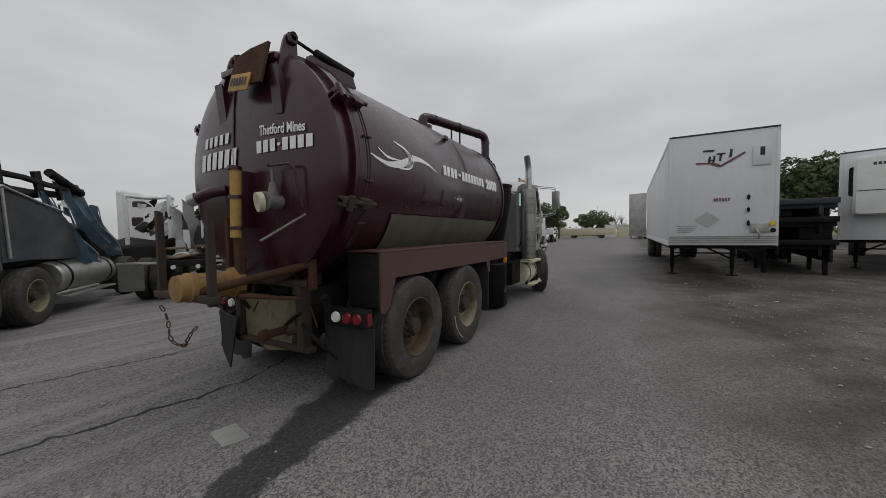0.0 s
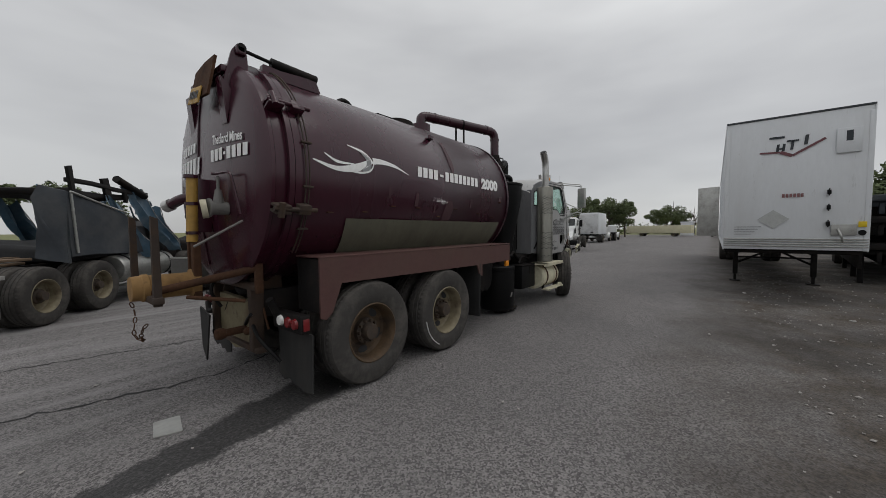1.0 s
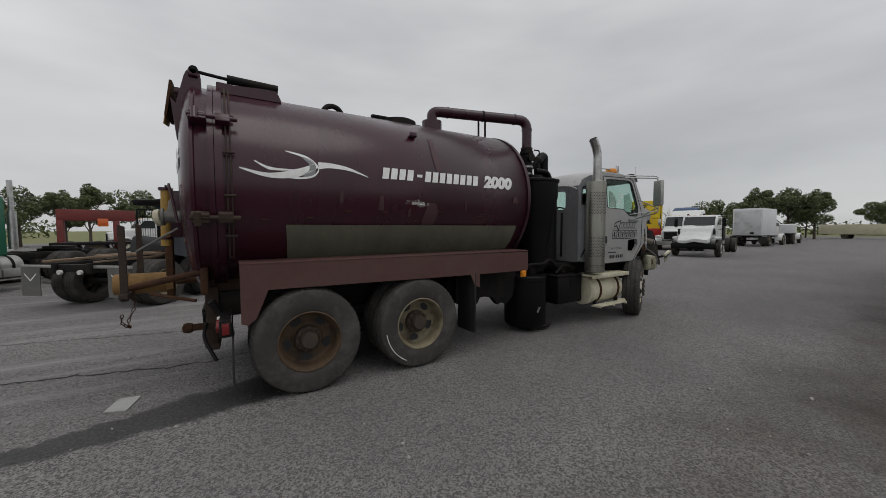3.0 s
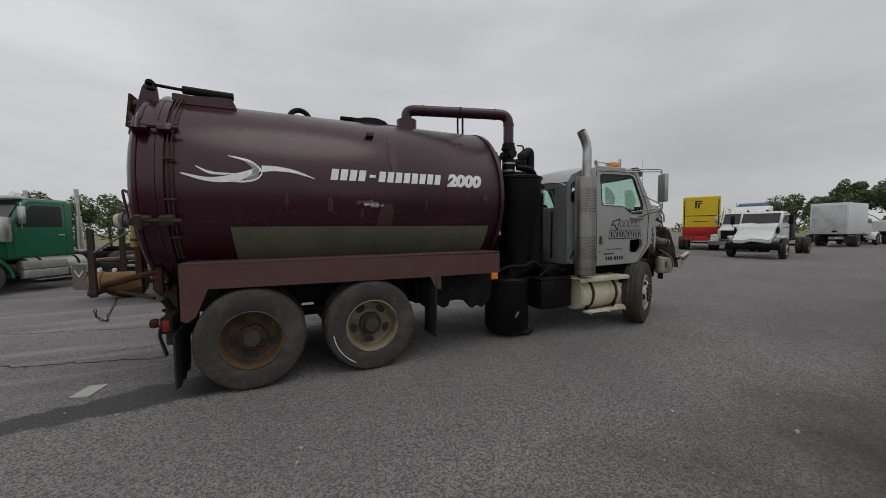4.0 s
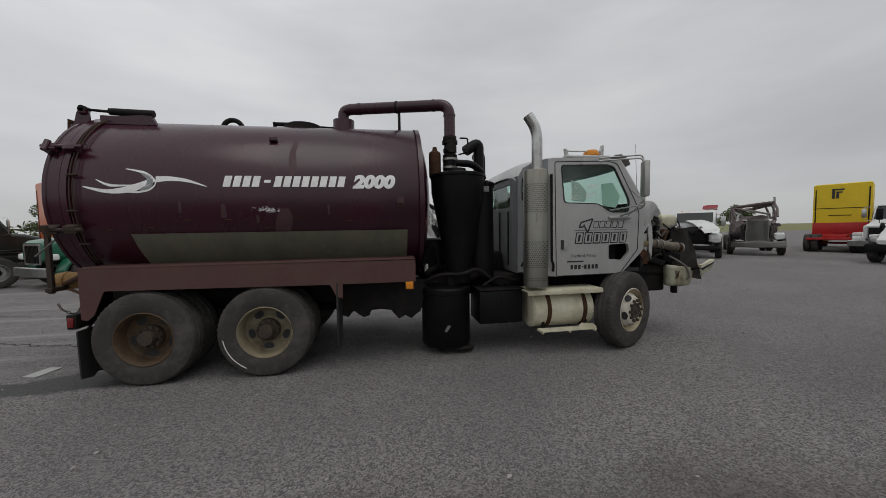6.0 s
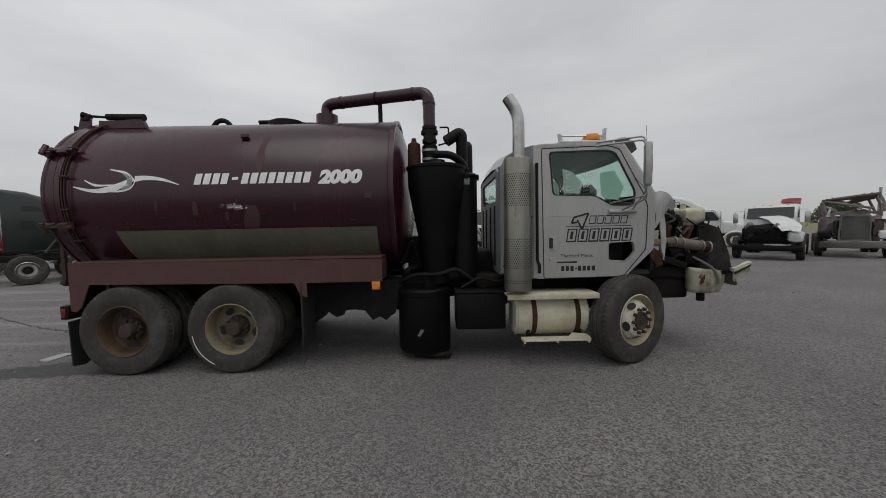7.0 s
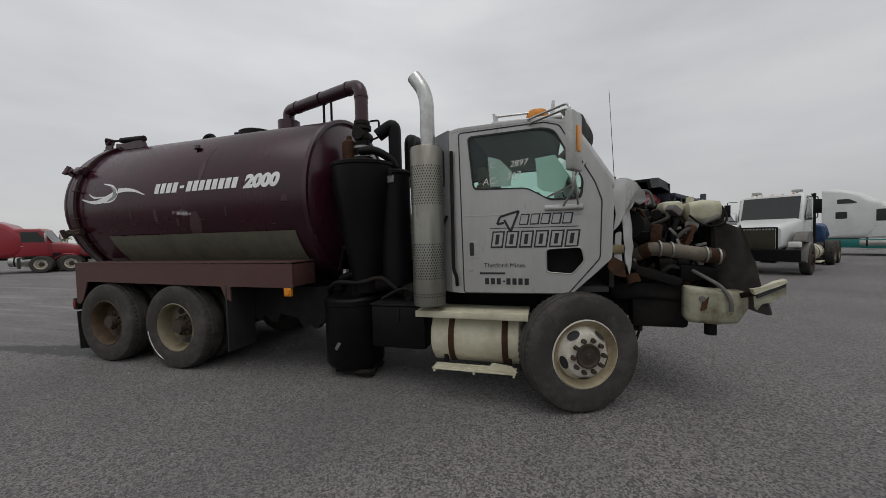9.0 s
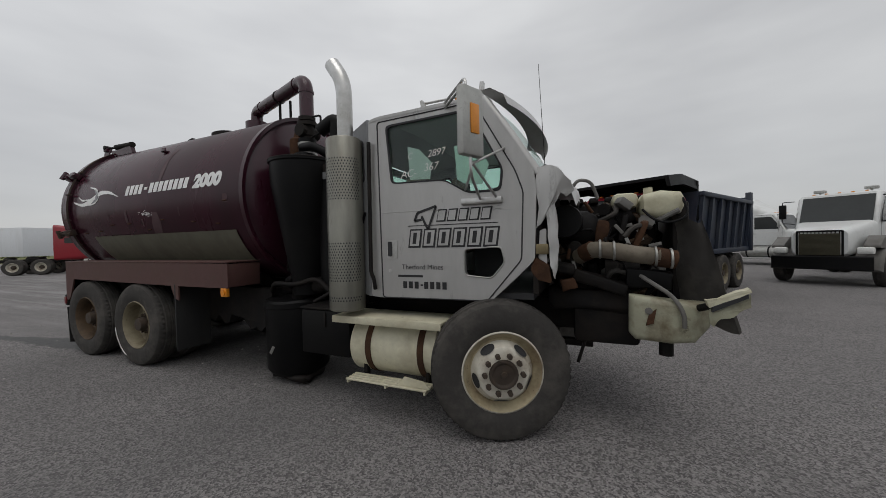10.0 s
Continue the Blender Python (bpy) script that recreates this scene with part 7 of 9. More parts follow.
# wrecked white truck, open engine bay
rnd0 = random.Random(5)
wr = thing("wrecked_truck", "wrecked white cab with torn hood and open engine bay", "truck", place_at(19.3, 11.9, 222), "trucks in the yard")
frame_rails(wr, -6.5, 0.6)
axles(wr, (-4.6, -5.9), "dual", M_RIM, M_ALU)
cab_body(wr, M_CABWHITE, top=2.55, hw=0.97, front=-0.6)
bm = B()
box(bm, -0.6, 0.55, -0.75, 0.75, 0.75, 1.6, 0.08)
part("engine", crumple(bm, 0.12, 3, 4.0, 3), M_DARKSTEEL, wr, "exposed dark engine bay")
bm = B()
box(bm, 0.45, 0.60, -0.85, 0.6, 0.75, 1.5, 0.04)
part("radiator", crumple(bm, 0.05, 3, 4.0, 2), M_BLACK, wr)
for i in range(16):
    bm = B()
    s_ = rnd0.uniform(0.06, 0.14)
    box(bm, -s_, s_, -s_, s_, -s_ * 0.7, s_ * 0.7, 0.02)
    bm.transform(Matrix.Translation((rnd0.uniform(0.45, 0.66), rnd0.uniform(-0.95, 0.65), rnd0.uniform(0.75, 1.6))) @ Euler((rnd0.uniform(-1, 1), rnd0.uniform(-1, 1), rnd0.uniform(-1, 1))).to_matrix().to_4x4())
    part("engine_fitting", crumple(bm, 0.06, 5, i, 2), rnd0.choice((M_DARKSTEEL, M_BLACK, M_DARKSTEEL, M_DARKALU)), wr, "mangled engine piece", 30)
bm = B()
loft(bm, [[Vector((x, y0_ + (y1_ - y0_) * k, za - 0.05 * abs(k - 0.5))) for k in (0, 0.25, 0.5, 0.75, 1)] for x, y0_, y1_, za in ((-0.65, -0.45, 0.55, 2.02), (-0.2, -0.1, 0.75, 1.93), (0.35, 0.15, 1.0, 1.74), (0.8, 0.4, 1.15, 1.55), (0.98, 0.55, 1.15, 1.35))], caps=False, closed=False)
bmesh.ops.solidify(bm, geom=bm.faces[:], thickness=0.03)
part("hood", crumple(bm, 0.07, 2.6, 1.0, 2), M_CABWHITE, wr, "torn bent white hood half", 30)
bm = B()
box(bm, 0.35, 0.85, 0.72, 1.2, 0.85, 1.3, 0.08)
part("fender", crumple(bm, 0.06, 3, 2.0, 2), M_CABWHITE, wr)
bm = B()
box(bm, 0.84, 0.90, 0.82, 1.14, 1.02, 1.2, 0.02)
part("headlight", bm, M_WHITELENS, wr)
bm = B()
box(bm, 0.5, 0.8, -1.2, 1.2, 0.42, 0.68, 0.05)
part("front_bumper", crumple(bm, 0.06, 3, 1.0, 2), M_BLACK, wr)
mirrors(wr, -0.75, 0.97, 2.3, M_CHROME)
bm = B()
prism(bm, [(-2.1, 2.62), (-2.0, 2.8), (-1.6, 2.86), (-1.45, 2.66)], 0.35, 1.0)
part("air_dam", crumple(bm, 0.05, 3, 1.0, 2), M_RED, wr, "red roof scoop")

# wrecked silver-nosed truck, roof caved in
sv = thing("wrecked_truck", "crushed truck with tall bare silver grille and caved-in brown cab", "truck", place_at(23.7, 12.2, 224), "trucks in the yard")
frame_rails(sv, -5.2, 0.9)
axles(sv, (-4.2,), "dual", M_RIM, M_RIM)
bm = B()
box(bm, -0.7, 0.85, -0.55, 0.55, 0.8, 1.75, 0.08)
part("engine", crumple(bm, 0.10, 2.5, 3.0, 3), M_DARKSTEEL, sv)
bm = B()
prism(bm, rounded([(-0.50, 0.75), (0.50, 0.75), (0.46, 2.0), (-0.46, 2.0)], 0.06), 0.9, 0.98, holes=[rounded([(-0.44, 0.83), (0.44, 0.83), (0.41, 1.93), (-0.41, 1.93)], 0.04)], plane="yz")
gr = part("grille_surround", crumple(bm, 0.05, 3, 1.0, 2), M_DARKALU, sv, "tall bare grille shell")
bm = B()
box(bm, 0.92, 0.94, -0.43, 0.43, 0.82, 1.92)
M_DUSTMESH = material("dusty_grille_mesh", (0.13, 0.125, 0.12), 0.6, metal=0.4)
part("grille_mesh", crumple(bm, 0.04, 3, 2.0), M_DUSTMESH, gr)
for i in range(17):
    bm = B()
    box(bm, 0.94, 0.955, -0.41 + i * 0.05, -0.39 + i * 0.05, 0.84, 1.9)
    part("grille_bar", crumple(bm, 0.04, 3, 2.0), M_DUSTMESH, gr)
bm = B()
box(bm, -0.6, 0.9, -0.6, 0.6, 1.92, 1.99, 0.03)
part("hood", crumple(bm, 0.10, 2, 5.0, 3), M_CABWHITE, sv, "bent pale hood top", 60)
M_BROWNCAB = material("dull_brown_paint", (0.13, 0.10, 0.098), 0.6, dirt=(0.26, 0.22, 0.21), amount=0.6, bump=0.006)
bm = B()
hull(bm, [(-2.6, 1.0, 0.95, 2.1, 0.15), (-1.8, 1.0, 0.95, 2.2, 0.2), (-1.2, 0.98, 1.0, 2.0, 0.2), (-0.7, 0.95, 1.0, 1.7, 0.15)])
part("cab", crumple(bm, 0.2, 1.7, 2.0, 3), M_BROWNCAB, sv, "crushed brown cab shell", 30)
LEAN = pose(-1.6, 0, 2.35, 9, -9, 4)
bm = B()
prism(bm, [(-0.95, -0.9), (0.75, -1.0), (0.75, 0.95), (-0.95, 0.9)], 0.42, 0.50, holes=[[(-0.6, -0.6), (0.1, -0.65), (0.1, 0.1), (-0.6, 0.2)]], plane="xy")
bm.transform(LEAN)
part("roof_skin", crumple(bm, 0.10, 2.2, 1.0, 2), M_BROWNCAB, sv, "buckled brown roof with a hole", 30)
for a, b in (((0.7, -0.95, 0.45), (0.95, -0.9, -0.45)), ((0.7, 0.9, 0.45), (1.0, 0.85, -0.5)), ((-0.9, -0.9, 0.45), (-0.85, -0.9, -0.7)), ((-0.9, 0.85, 0.45), (-0.8, 0.9, -0.7)), ((0.1, -0.95, 0.45), (0.3, -0.95, -0.6)), ((0.1, 0.9, 0.45), (0.2, 0.9, -0.6)), ((0.75, -0.9, 0.40), (0.9, 0.6, -0.3))):
    bm = B()
    tube(bm, [LEAN @ Vector(a), LEAN @ Vector([(p + q) / 2 + 0.07 * math.sin(8 * p + q) for p, q in zip(a, b)]), LEAN @ Vector(b)], 0.055, 8)
    part("cab_pillar", bm, M_BROWNCAB, sv, "bent brown cab pillar")
rnd = random.Random(5)
for i in range(18):
    c = Vector((rnd.uniform(-2.2, 0.5), rnd.uniform(-1.05, 1.05), rnd.uniform(1.5, 2.6)))
    bm = B()
    prism(bm, [(0, 0), (0.42, 0.07), (0.5, -0.1), (0.12, -0.16)], -0.01, 0.01)
    bm.transform(Matrix.Translation(c) @ Euler((rnd.random() * 3, rnd.random() * 1.2, rnd.random() * 3)).to_matrix().to_4x4())
    part("torn_metal", crumple(bm, 0.08, 4, i, 2), rnd.choice((M_ALU, M_BROWNCAB, M_CABWHITE, M_DARKSTEEL)), sv, "torn bright metal strip", 28)
for i in range(7):
    bm = B()
    c = LEAN @ Vector((0.62, -0.8 + i * 0.25, 0.5))
    lathe(bm, c, [(0.04, -0.03), (0.04, 0.05), (0.0, 0.06)], 10, "z")
    part("roof_marker", bm, M_CHROME, sv)
bm = B()
cyl(bm, (-1.9, 0.95, 1.2), (-1.85, 0.98, 3.35), 0.06, n=12)
part("exhaust_stack", bm, M_CHROME, sv)
bm = B()
box(bm, 0.9, 1.15, -1.12, 1.12, 0.45, 0.78, 0.05)
part("front_bumper", crumple(bm, 0.09, 2, 1.0, 3), M_DARKALU, sv, "dented chrome bumper", 60)
for s in (-1, 1):
    bm = B()
    box(bm, 0.3, 0.95, s * 0.92 - 0.22, s * 0.92 + 0.22, 0.9, 1.25, 0.08)
    part("fender", crumple(bm, 0.07, 3, s, 2), M_CABWHITE if s > 0 else M_DARKSTEEL, sv)

# yellow sleeper truck seen from behind, red chassis
ys = thing("yellow_tractor", "tall yellow sleeper tractor seen from behind on a red chassis", "truck", place_at(35.3, 15.2, 27), "trucks in the yard")
frame_rails(ys, -7.2, 0.85, mat=M_REDBODY)
axles(ys, (-5.6, -6.9), "dual", M_RIM, M_RIM)
hood(ys, M_YELLOWBODY)
cab_body(ys, M_YELLOWBODY)
sl = sleeper_body(ys, M_YELLOWBODY, -4.2, -2.32, 4.25, hw=1.25, aero=False, window=False, label="flat yellow sleeper back")
bm = B()
box(bm, -4.222, -4.206, -1.24, 1.24, 0.95, 1.75, 0.004)
part("red_band", bm, M_REDBODY, sl, "red lower band")
bm = B()
box(bm, -4.222, -4.206, -1.2, 1.2, 2.66, 2.70, 0.003)
box(bm, -4.222, -4.206, -0.45, 0.55, 2.2, 2.24, 0.003)
part("panel_seam", bm, M_DARKSTEEL, sl)
bm = B()
for y0, y1, z0, z1 in ((-0.10, 0.42, 3.82, 3.92), (0.30, 0.42, 3.30, 3.82), (-0.02, 0.24, 3.66, 3.74), (0.12, 0.24, 3.30, 3.66)):
    box(bm, -4.225, -4.205, y0, y1, z0, z1)
part("emblem", bm, M_LETTERDARK, sl, "black angular emblem shape")
bm = B()
box(bm, -7.5, -4.3, -1.1, 1.1, 0.72, 0.86, 0.02)
part("deck", bm, M_REDBODY, ys, "red rear deck")

# blue sleeper behind
bs = tractor("blue_tractor", "blue high-roof sleeper tractor among parked trucks", 40.5, 14.5, 195, M_TRUCKBLUE, 6.0, "aero", 4.15)

# white crew truck with smashed hood, bare chassis
wt = thing("wrecked_truck", "white truck with buckled hood and bare chassis", "truck", place_at(24.1, 6.2, 192), "trucks in the yard")
frame_rails(wt, -7.4, 0.7)
axles(wt, (-6.3,), "dual", M_RIM, M_ALU)
cab_body(wt, M_CABWHITE, top=2.58, hw=0.94, front=-0.45)
bm = B()
hull(bm, [(-0.5, 0.84, 1.0, 1.86, 0.10), (-0.15, 0.86, 1.0, 1.92, 0.08), (0.25, 0.86, 0.95, 1.80, 0.08), (0.45, 0.86, 0.9, 1.50, 0.10), (0.95, 0.82, 0.82, 1.14, 0.10), (1.1, 0.74, 0.85, 1.02, 0.06)])
crumple(bm, 0.13, 1.3, 7.0, 3)
hd = part("hood", bm, M_CABWHITE, wt, "buckled white hood", 50)
for s in (-1, 1):
    bm = B()
    box(bm, 0.62, 0.86, s * 0.92 - 0.12, s * 0.92 + 0.12, 0.88, 1.10, 0.05)
    part("headlight", bm, M_ALU, hd, "broken headlight")
    bm = B()
    prism(bm, [(-0.05, 1.52), (0.22, 1.72), (0.42, 1.62), (0.34, 1.36), (0.06, 1.34)], s * 0.90 - 0.03, s * 0.90 + 0.03)
    part("torn_opening", crumple(bm, 0.03, 4, s), M_BLACK, hd, "dark torn hole in the hood side")
    bm = B()
    box(bm, -0.75, 0.62, s * 1.02 - 0.14, s * 1.02 + 0.12, 1.08, 1.22, 0.05)
    part("fender", bm, M_CABWHITE, hd)
bm = B()
box(bm, 0.6, 1.0, -1.15, 1.15, 0.5, 0.85, 0.06)
part("front_bumper", crumple(bm, 0.06, 2, 3.0, 2), M_BLACK, wt)
mirrors(wt, -0.7, 0.94, 2.45)
bm = B()
box(bm, -3.3, -2.2, -1.0, 1.0, 1.05, 2.35, 0.08)
for y in (-0.9, 0.0, 0.9):
    box(bm, -2.25, -2.12, y - 0.05, y + 0.05, 1.05, 2.7, 0.01)
part("equipment_rack", crumple(bm, 0.05, 2, 1.0), M_BLACK, wt, "black equipment rack behind the cab")

# white box truck seen from behind
bx = thing("box_truck", "white box truck with a weathered rear door", "truck", place_at(48.0, 9.3, 3), "trucks in the yard")
frame_rails(bx, -6.6, 0.8)
axles(bx, (-5.0,), "dual", M_RIM, M_RIM)
cab_body(bx, M_CABWHITE, top=2.5)
hood(bx, M_CABWHITE)
bm = B()
box(bm, -7.0, -2.45, -1.1, 1.1, 1.05, 3.6, 0.04)
bd = part("box_body", bm, M_TRAILER, bx, "white box body")
bm = B()
box(bm, -7.03, -7.002, -1.0, 1.0, 1.15, 3.42, 0.005)
part("rear_door", bm, material("patchy_white_door", (0.55, 0.56, 0.57), 0.5, dirt=(0.30, 0.30, 0.30), amount=0.8, patch=1.6), bd, "patchy white roll door")
bm = B()
box(bm, -7.04, -7.0, -0.5, -0.2, 1.2, 1.35, 0.01)
box(bm, -7.05, -6.95, -1.1, 1.1, 0.95, 1.05, 0.01)
part("door_latch", bm, M_BLACK, bd)
mud_flaps(bx, -6.9, M_MUDFLAP)

# far flatbed pickup
fp = thing("flatbed_truck", "small white flatbed truck far down the yard", "truck", place_at(55.0, 9.6, 5), "trucks in the yard")
frame_rails(fp, -5.0, 0.7)
axles(fp, (-3.8,), "dual", M_RIM, M_RIM)
cab_body(fp, M_CABWHITE, top=2.2)
hood(fp, M_CABWHITE, z_nose=1.3, z_back=1.5)
bm = B()
box(bm, -5.2, -2.4, -1.15, 1.15, 1.05, 1.18, 0.02)
part("deck", bm, M_DARKSTEEL, fp)


def wreck_tractor(label, x, y, heading, paint, panel, seed, sleeper=True):
    """A tractor whose cab has been torn open; twin rear axles, tanks, planks on the frame."""
    root = thing("wrecked_tractor", label, "truck", place_at(x, y, heading), "trucks in the yard")
    rear = -5.2
    frame_rails(root, rear - 1.0, 0.85)
    axles(root, (rear, rear + 1.36), "dual", M_RIM, M_RIM)
    fuel_tanks(root, -3.1, -0.9, M_ALU, 0.33, 0.78)
    rnd = random.Random(seed)
    for s in (-1, 1):
        if sleeper and s < 0:
            bm = B()
            prism(bm, [(-4.5, 1.18), (-4.55, 2.44), (-4.42, 2.46), (-3.5, 2.22), (-2.9, 2.12), (-2.45, 1.8), (-2.2, 1.45), (-2.05, 1.15)], s * 1.16 - 0.02, s * 1.16 + 0.02)
            side = part("sleeper_side", crumple(bm, 0.05, 1.5, seed + s, 3), panel, root, "grimy dented sleeper side panel", 32)
            bm = B()
            tube(bm, [(-4.5, s * 1.2, 2.46), (-3.5, s * 1.2, 2.24), (-2.9, s * 1.2, 2.13)], 0.022, 6)
            part("torn_edge", bm, M_ALU, side, "bright torn edge")
            bm = B()
            tube(bm, [(-4.49, s * 1.2, 2.42), (-4.40, s * 1.2, 1.25)], 0.025, 6)
            part("torn_edge", bm, M_ALU, side, "bright corner strip")
        for k, (top_, foot, wide) in enumerate((((-3.05, 1.02, 2.42), (-2.0, 1.20, 1.02), 0.62), ((-2.15, 0.92, 2.72), (-0.75, 1.12, 1.12), 0.66), ((-1.25, 0.85, 2.30), (-0.35, 1.0, 1.25), 0.40))):
            bm = B()
            rows_ = []
            for i in range(15):
                f = i / 14
                w_ = wide * (0.75 + 0.3 * math.sin(2.2 * f + k) - 0.25 * (f > 0.9))
                rows_.append([Vector((top_[0] + (foot[0] - top_[0]) * f + w_ * (j / 8 - 0.5) + 0.05 * math.sin(5 * f + seed), s * (top_[1] + (foot[1] - top_[1]) * f + 0.10 * math.sin(j * 1.05 + 1.6 * f + seed + k) + 0.05 * math.sin(7 * f + j)),
                                      top_[2] + (foot[2] - top_[2]) * f + 0.12 * math.sin(j * 0.8 + k) * (1 - f) + 0.05 * math.sin(3.1 * j))) for j in range(9)])
            loft(bm, rows_, caps=False, closed=False)
            edge_ = [r_[8] for r_ in rows_]
            bmesh.ops.solidify(bm, geom=bm.faces[:], thickness=0.012)
            skin_ = part("door_skin", crumple(bm, 0.05, 3.2, seed * 2 + s + k), paint, root, "torn folded door skin", 35)
            bm = B()
            tube(bm, [v + Vector((0.01, s * 0.012, 0)) for v in edge_], 0.012, 6)
            part("torn_edge", bm, M_ALU, skin_, "bright torn edge")
    if sleeper:
        bm = B()
        prism(bm, [(-1.16, 1.1), (-0.62, 1.15), (-0.70, 1.8), (-0.66, 2.3), (-0.8, 2.55), (-1.16, 2.48)], -4.58, -4.53, plane="yz")
        part("sleeper_back", crumple(bm, 0.07, 2.2, seed, 3), panel, root, "bent sleeper back wall")
        bm = B()
        box(bm, -4.2, -2.2, -0.9, 0.9, 1.1, 1.5, 0.1)
        part("sleeper_inside", crumple(bm, 0.15, 1.6, seed, 2), M_INTERIOR, root, "dark gutted sleeper inside", 60)
        bm = B()
        box(bm, -4.1, -2.3, -0.95, 0.9, 2.42, 2.56, 0.05)
        part("caved_roof", crumple(bm, 0.14, 1.6, seed * 3, 3), M_DARKSTEEL, root, "caved-in dark roof", 50)
        bm = B()
        box(bm, -4.2, -1.6, -1.0, -0.9, 2.66, 2.76, 0.02)
        part("roof_rail", crumple(bm, 0.05, 1.2, seed, 3), M_DARKSTEEL, root)
        for x, h_, w_ in ((-4.15, 0.62, 0.10), (-3.15, 0.5, 0.18), (-2.5, 0.3, 0.07)):
            bm = B()
            prism(bm, [(x, 2.4), (x + w_, 2.4), (x + w_ * 0.3, 2.42 + h_), (x - w_ * 0.9, 2.38 + h_)], -1.0, -0.94)
            part("bent_strut", crumple(bm, 0.03, 3, x), M_DARKSTEEL, root, "bent roof strut")
    bm = B()
    box(bm, -2.1, -0.7, -0.85, 0.85, 1.1, 1.9, 0.1)
    part("cab_inside", crumple(bm, 0.2, 1.8, seed, 2), M_INTERIOR, root, "dark crushed cab inside", 60)
    for k in range(11):
        bm = B()
        a = Vector((rnd.uniform(-2.6, -0.9), rnd.uniform(-1.1, 0.6), rnd.uniform(2.0, 2.5)))
        d = Vector((rnd.uniform(0.3, 0.7), rnd.uniform(-0.2, 0.2), rnd.uniform(-0.6, 0.1)))
        prism(bm, [(0, 0), (0.26, 0.05), (0.40, -0.14), (0.16, -0.2)], -0.008, 0.008)
        bm.transform(Matrix.Translation(a) @ Euler((rnd.uniform(-0.9, 0.9), rnd.uniform(-0.6, 0.6), rnd.uniform(-0.8, 0.8))).to_matrix().to_4x4())
        part("torn_skin", crumple(bm, 0.10, 3.4, seed * 4 + k, 3), rnd.choice((paint, M_DARKSTEEL, M_ALU, paint)), root, "peeled sheet metal", 28)
        bm = B()
        tube(bm, bend([a, a + d * 0.6 + Vector((0, 0, 0.1)), a + d * 1.6], 0.1), 0.02, 6)
        part("bent_strut", bm, rnd.choice((M_DARKSTEEL, M_ALU, paint)), root, "bent cab strut")
    if not sleeper:
        for a, b in (((-2.0, -0.9, 1.2), (-2.0, -0.95, 2.75)), ((-1.2, -0.9, 1.2), (-1.35, -0.95, 2.7)), ((-2.0, -0.95, 2.75), (-1.1, -0.95, 2.78)), ((-2.0, 0.6, 1.2), (-2.0, 0.6, 2.8)), ((-2.0, -0.95, 2.75), (-2.0, 0.6, 2.8)), ((-1.35, -0.95, 2.7), (-1.3, 0.5, 2.75)), ((-2.0, -0.9, 2.0), (-1.2, -0.9, 2.05))):
            bm = B()
            tube(bm, [a, [(p + q) / 2 + 0.06 * math.sin(9 * p + q) for p, q in zip(a, b)], b], 0.045, 8)
            part("cab_frame_tube", bm, paint, root, "bare white cab frame")
    bm = B()
    cyl(bm, (-2.75, -0.95, 2.95), (-1.75, -1.0, 2.62), 0.085, n=12)
    part("exhaust_stack", bm, M_DARKSTEEL, root)
    bm = B()
    box(bm, -0.6, 0.75, -0.45, 0.45, 0.9, 1.7, 0.08)
    for i in range(14):
        c = Vector((rnd.uniform(-0.6, 0.9), rnd.uniform(-0.7, 0.7), rnd.uniform(0.9, 1.9)))
        cyl(bm, c, c + Vector((rnd.uniform(-0.3, 0.3), rnd.uniform(-0.3, 0.3), rnd.uniform(-0.2, 0.35))), rnd.uniform(0.03, 0.09), n=8)
    part("engine", crumple(bm, 0.05, 3, seed), M_DARKSTEEL, root)
    for i in range(4):
        bm = B()
        box(bm, -5.9, -4.4, -0.10, 0.10, 0, 0.05, 0.008, pose(rnd.uniform(-0.2, 0.2), -0.7 + i * 0.42, 1.12 + 0.03 * (i % 2), 0, rnd.uniform(-2, 2), rnd.uniform(-3, 3)))
        part("plank", bm, M_WOOD, root, "loose weathered plank")
    mud_flaps(root, rear - 0.95, M_GREYFLAP, sleeper)
    for y in (-0.25, 0.25):
        bm = B()
        cyl(bm, (rear - 1.03, y, 0.85), (rear - 0.98, y, 0.85), 0.05, n=12)
        part("tail_lamp", bm, M_WHITELENS, root)
    return root


wreck_tractor("crushed steel-blue sleeper tractor with torn cab and loose planks", 0.3, 11.2, 51, M_BLUEWRECK, M_BLUEPANEL, 3.0)
w2 = wreck_tractor("crushed white tractor with bare frame and grey mud flaps", 5.2, 12.1, 50, M_CABWHITE, M_CABWHITE, 6.0, False)

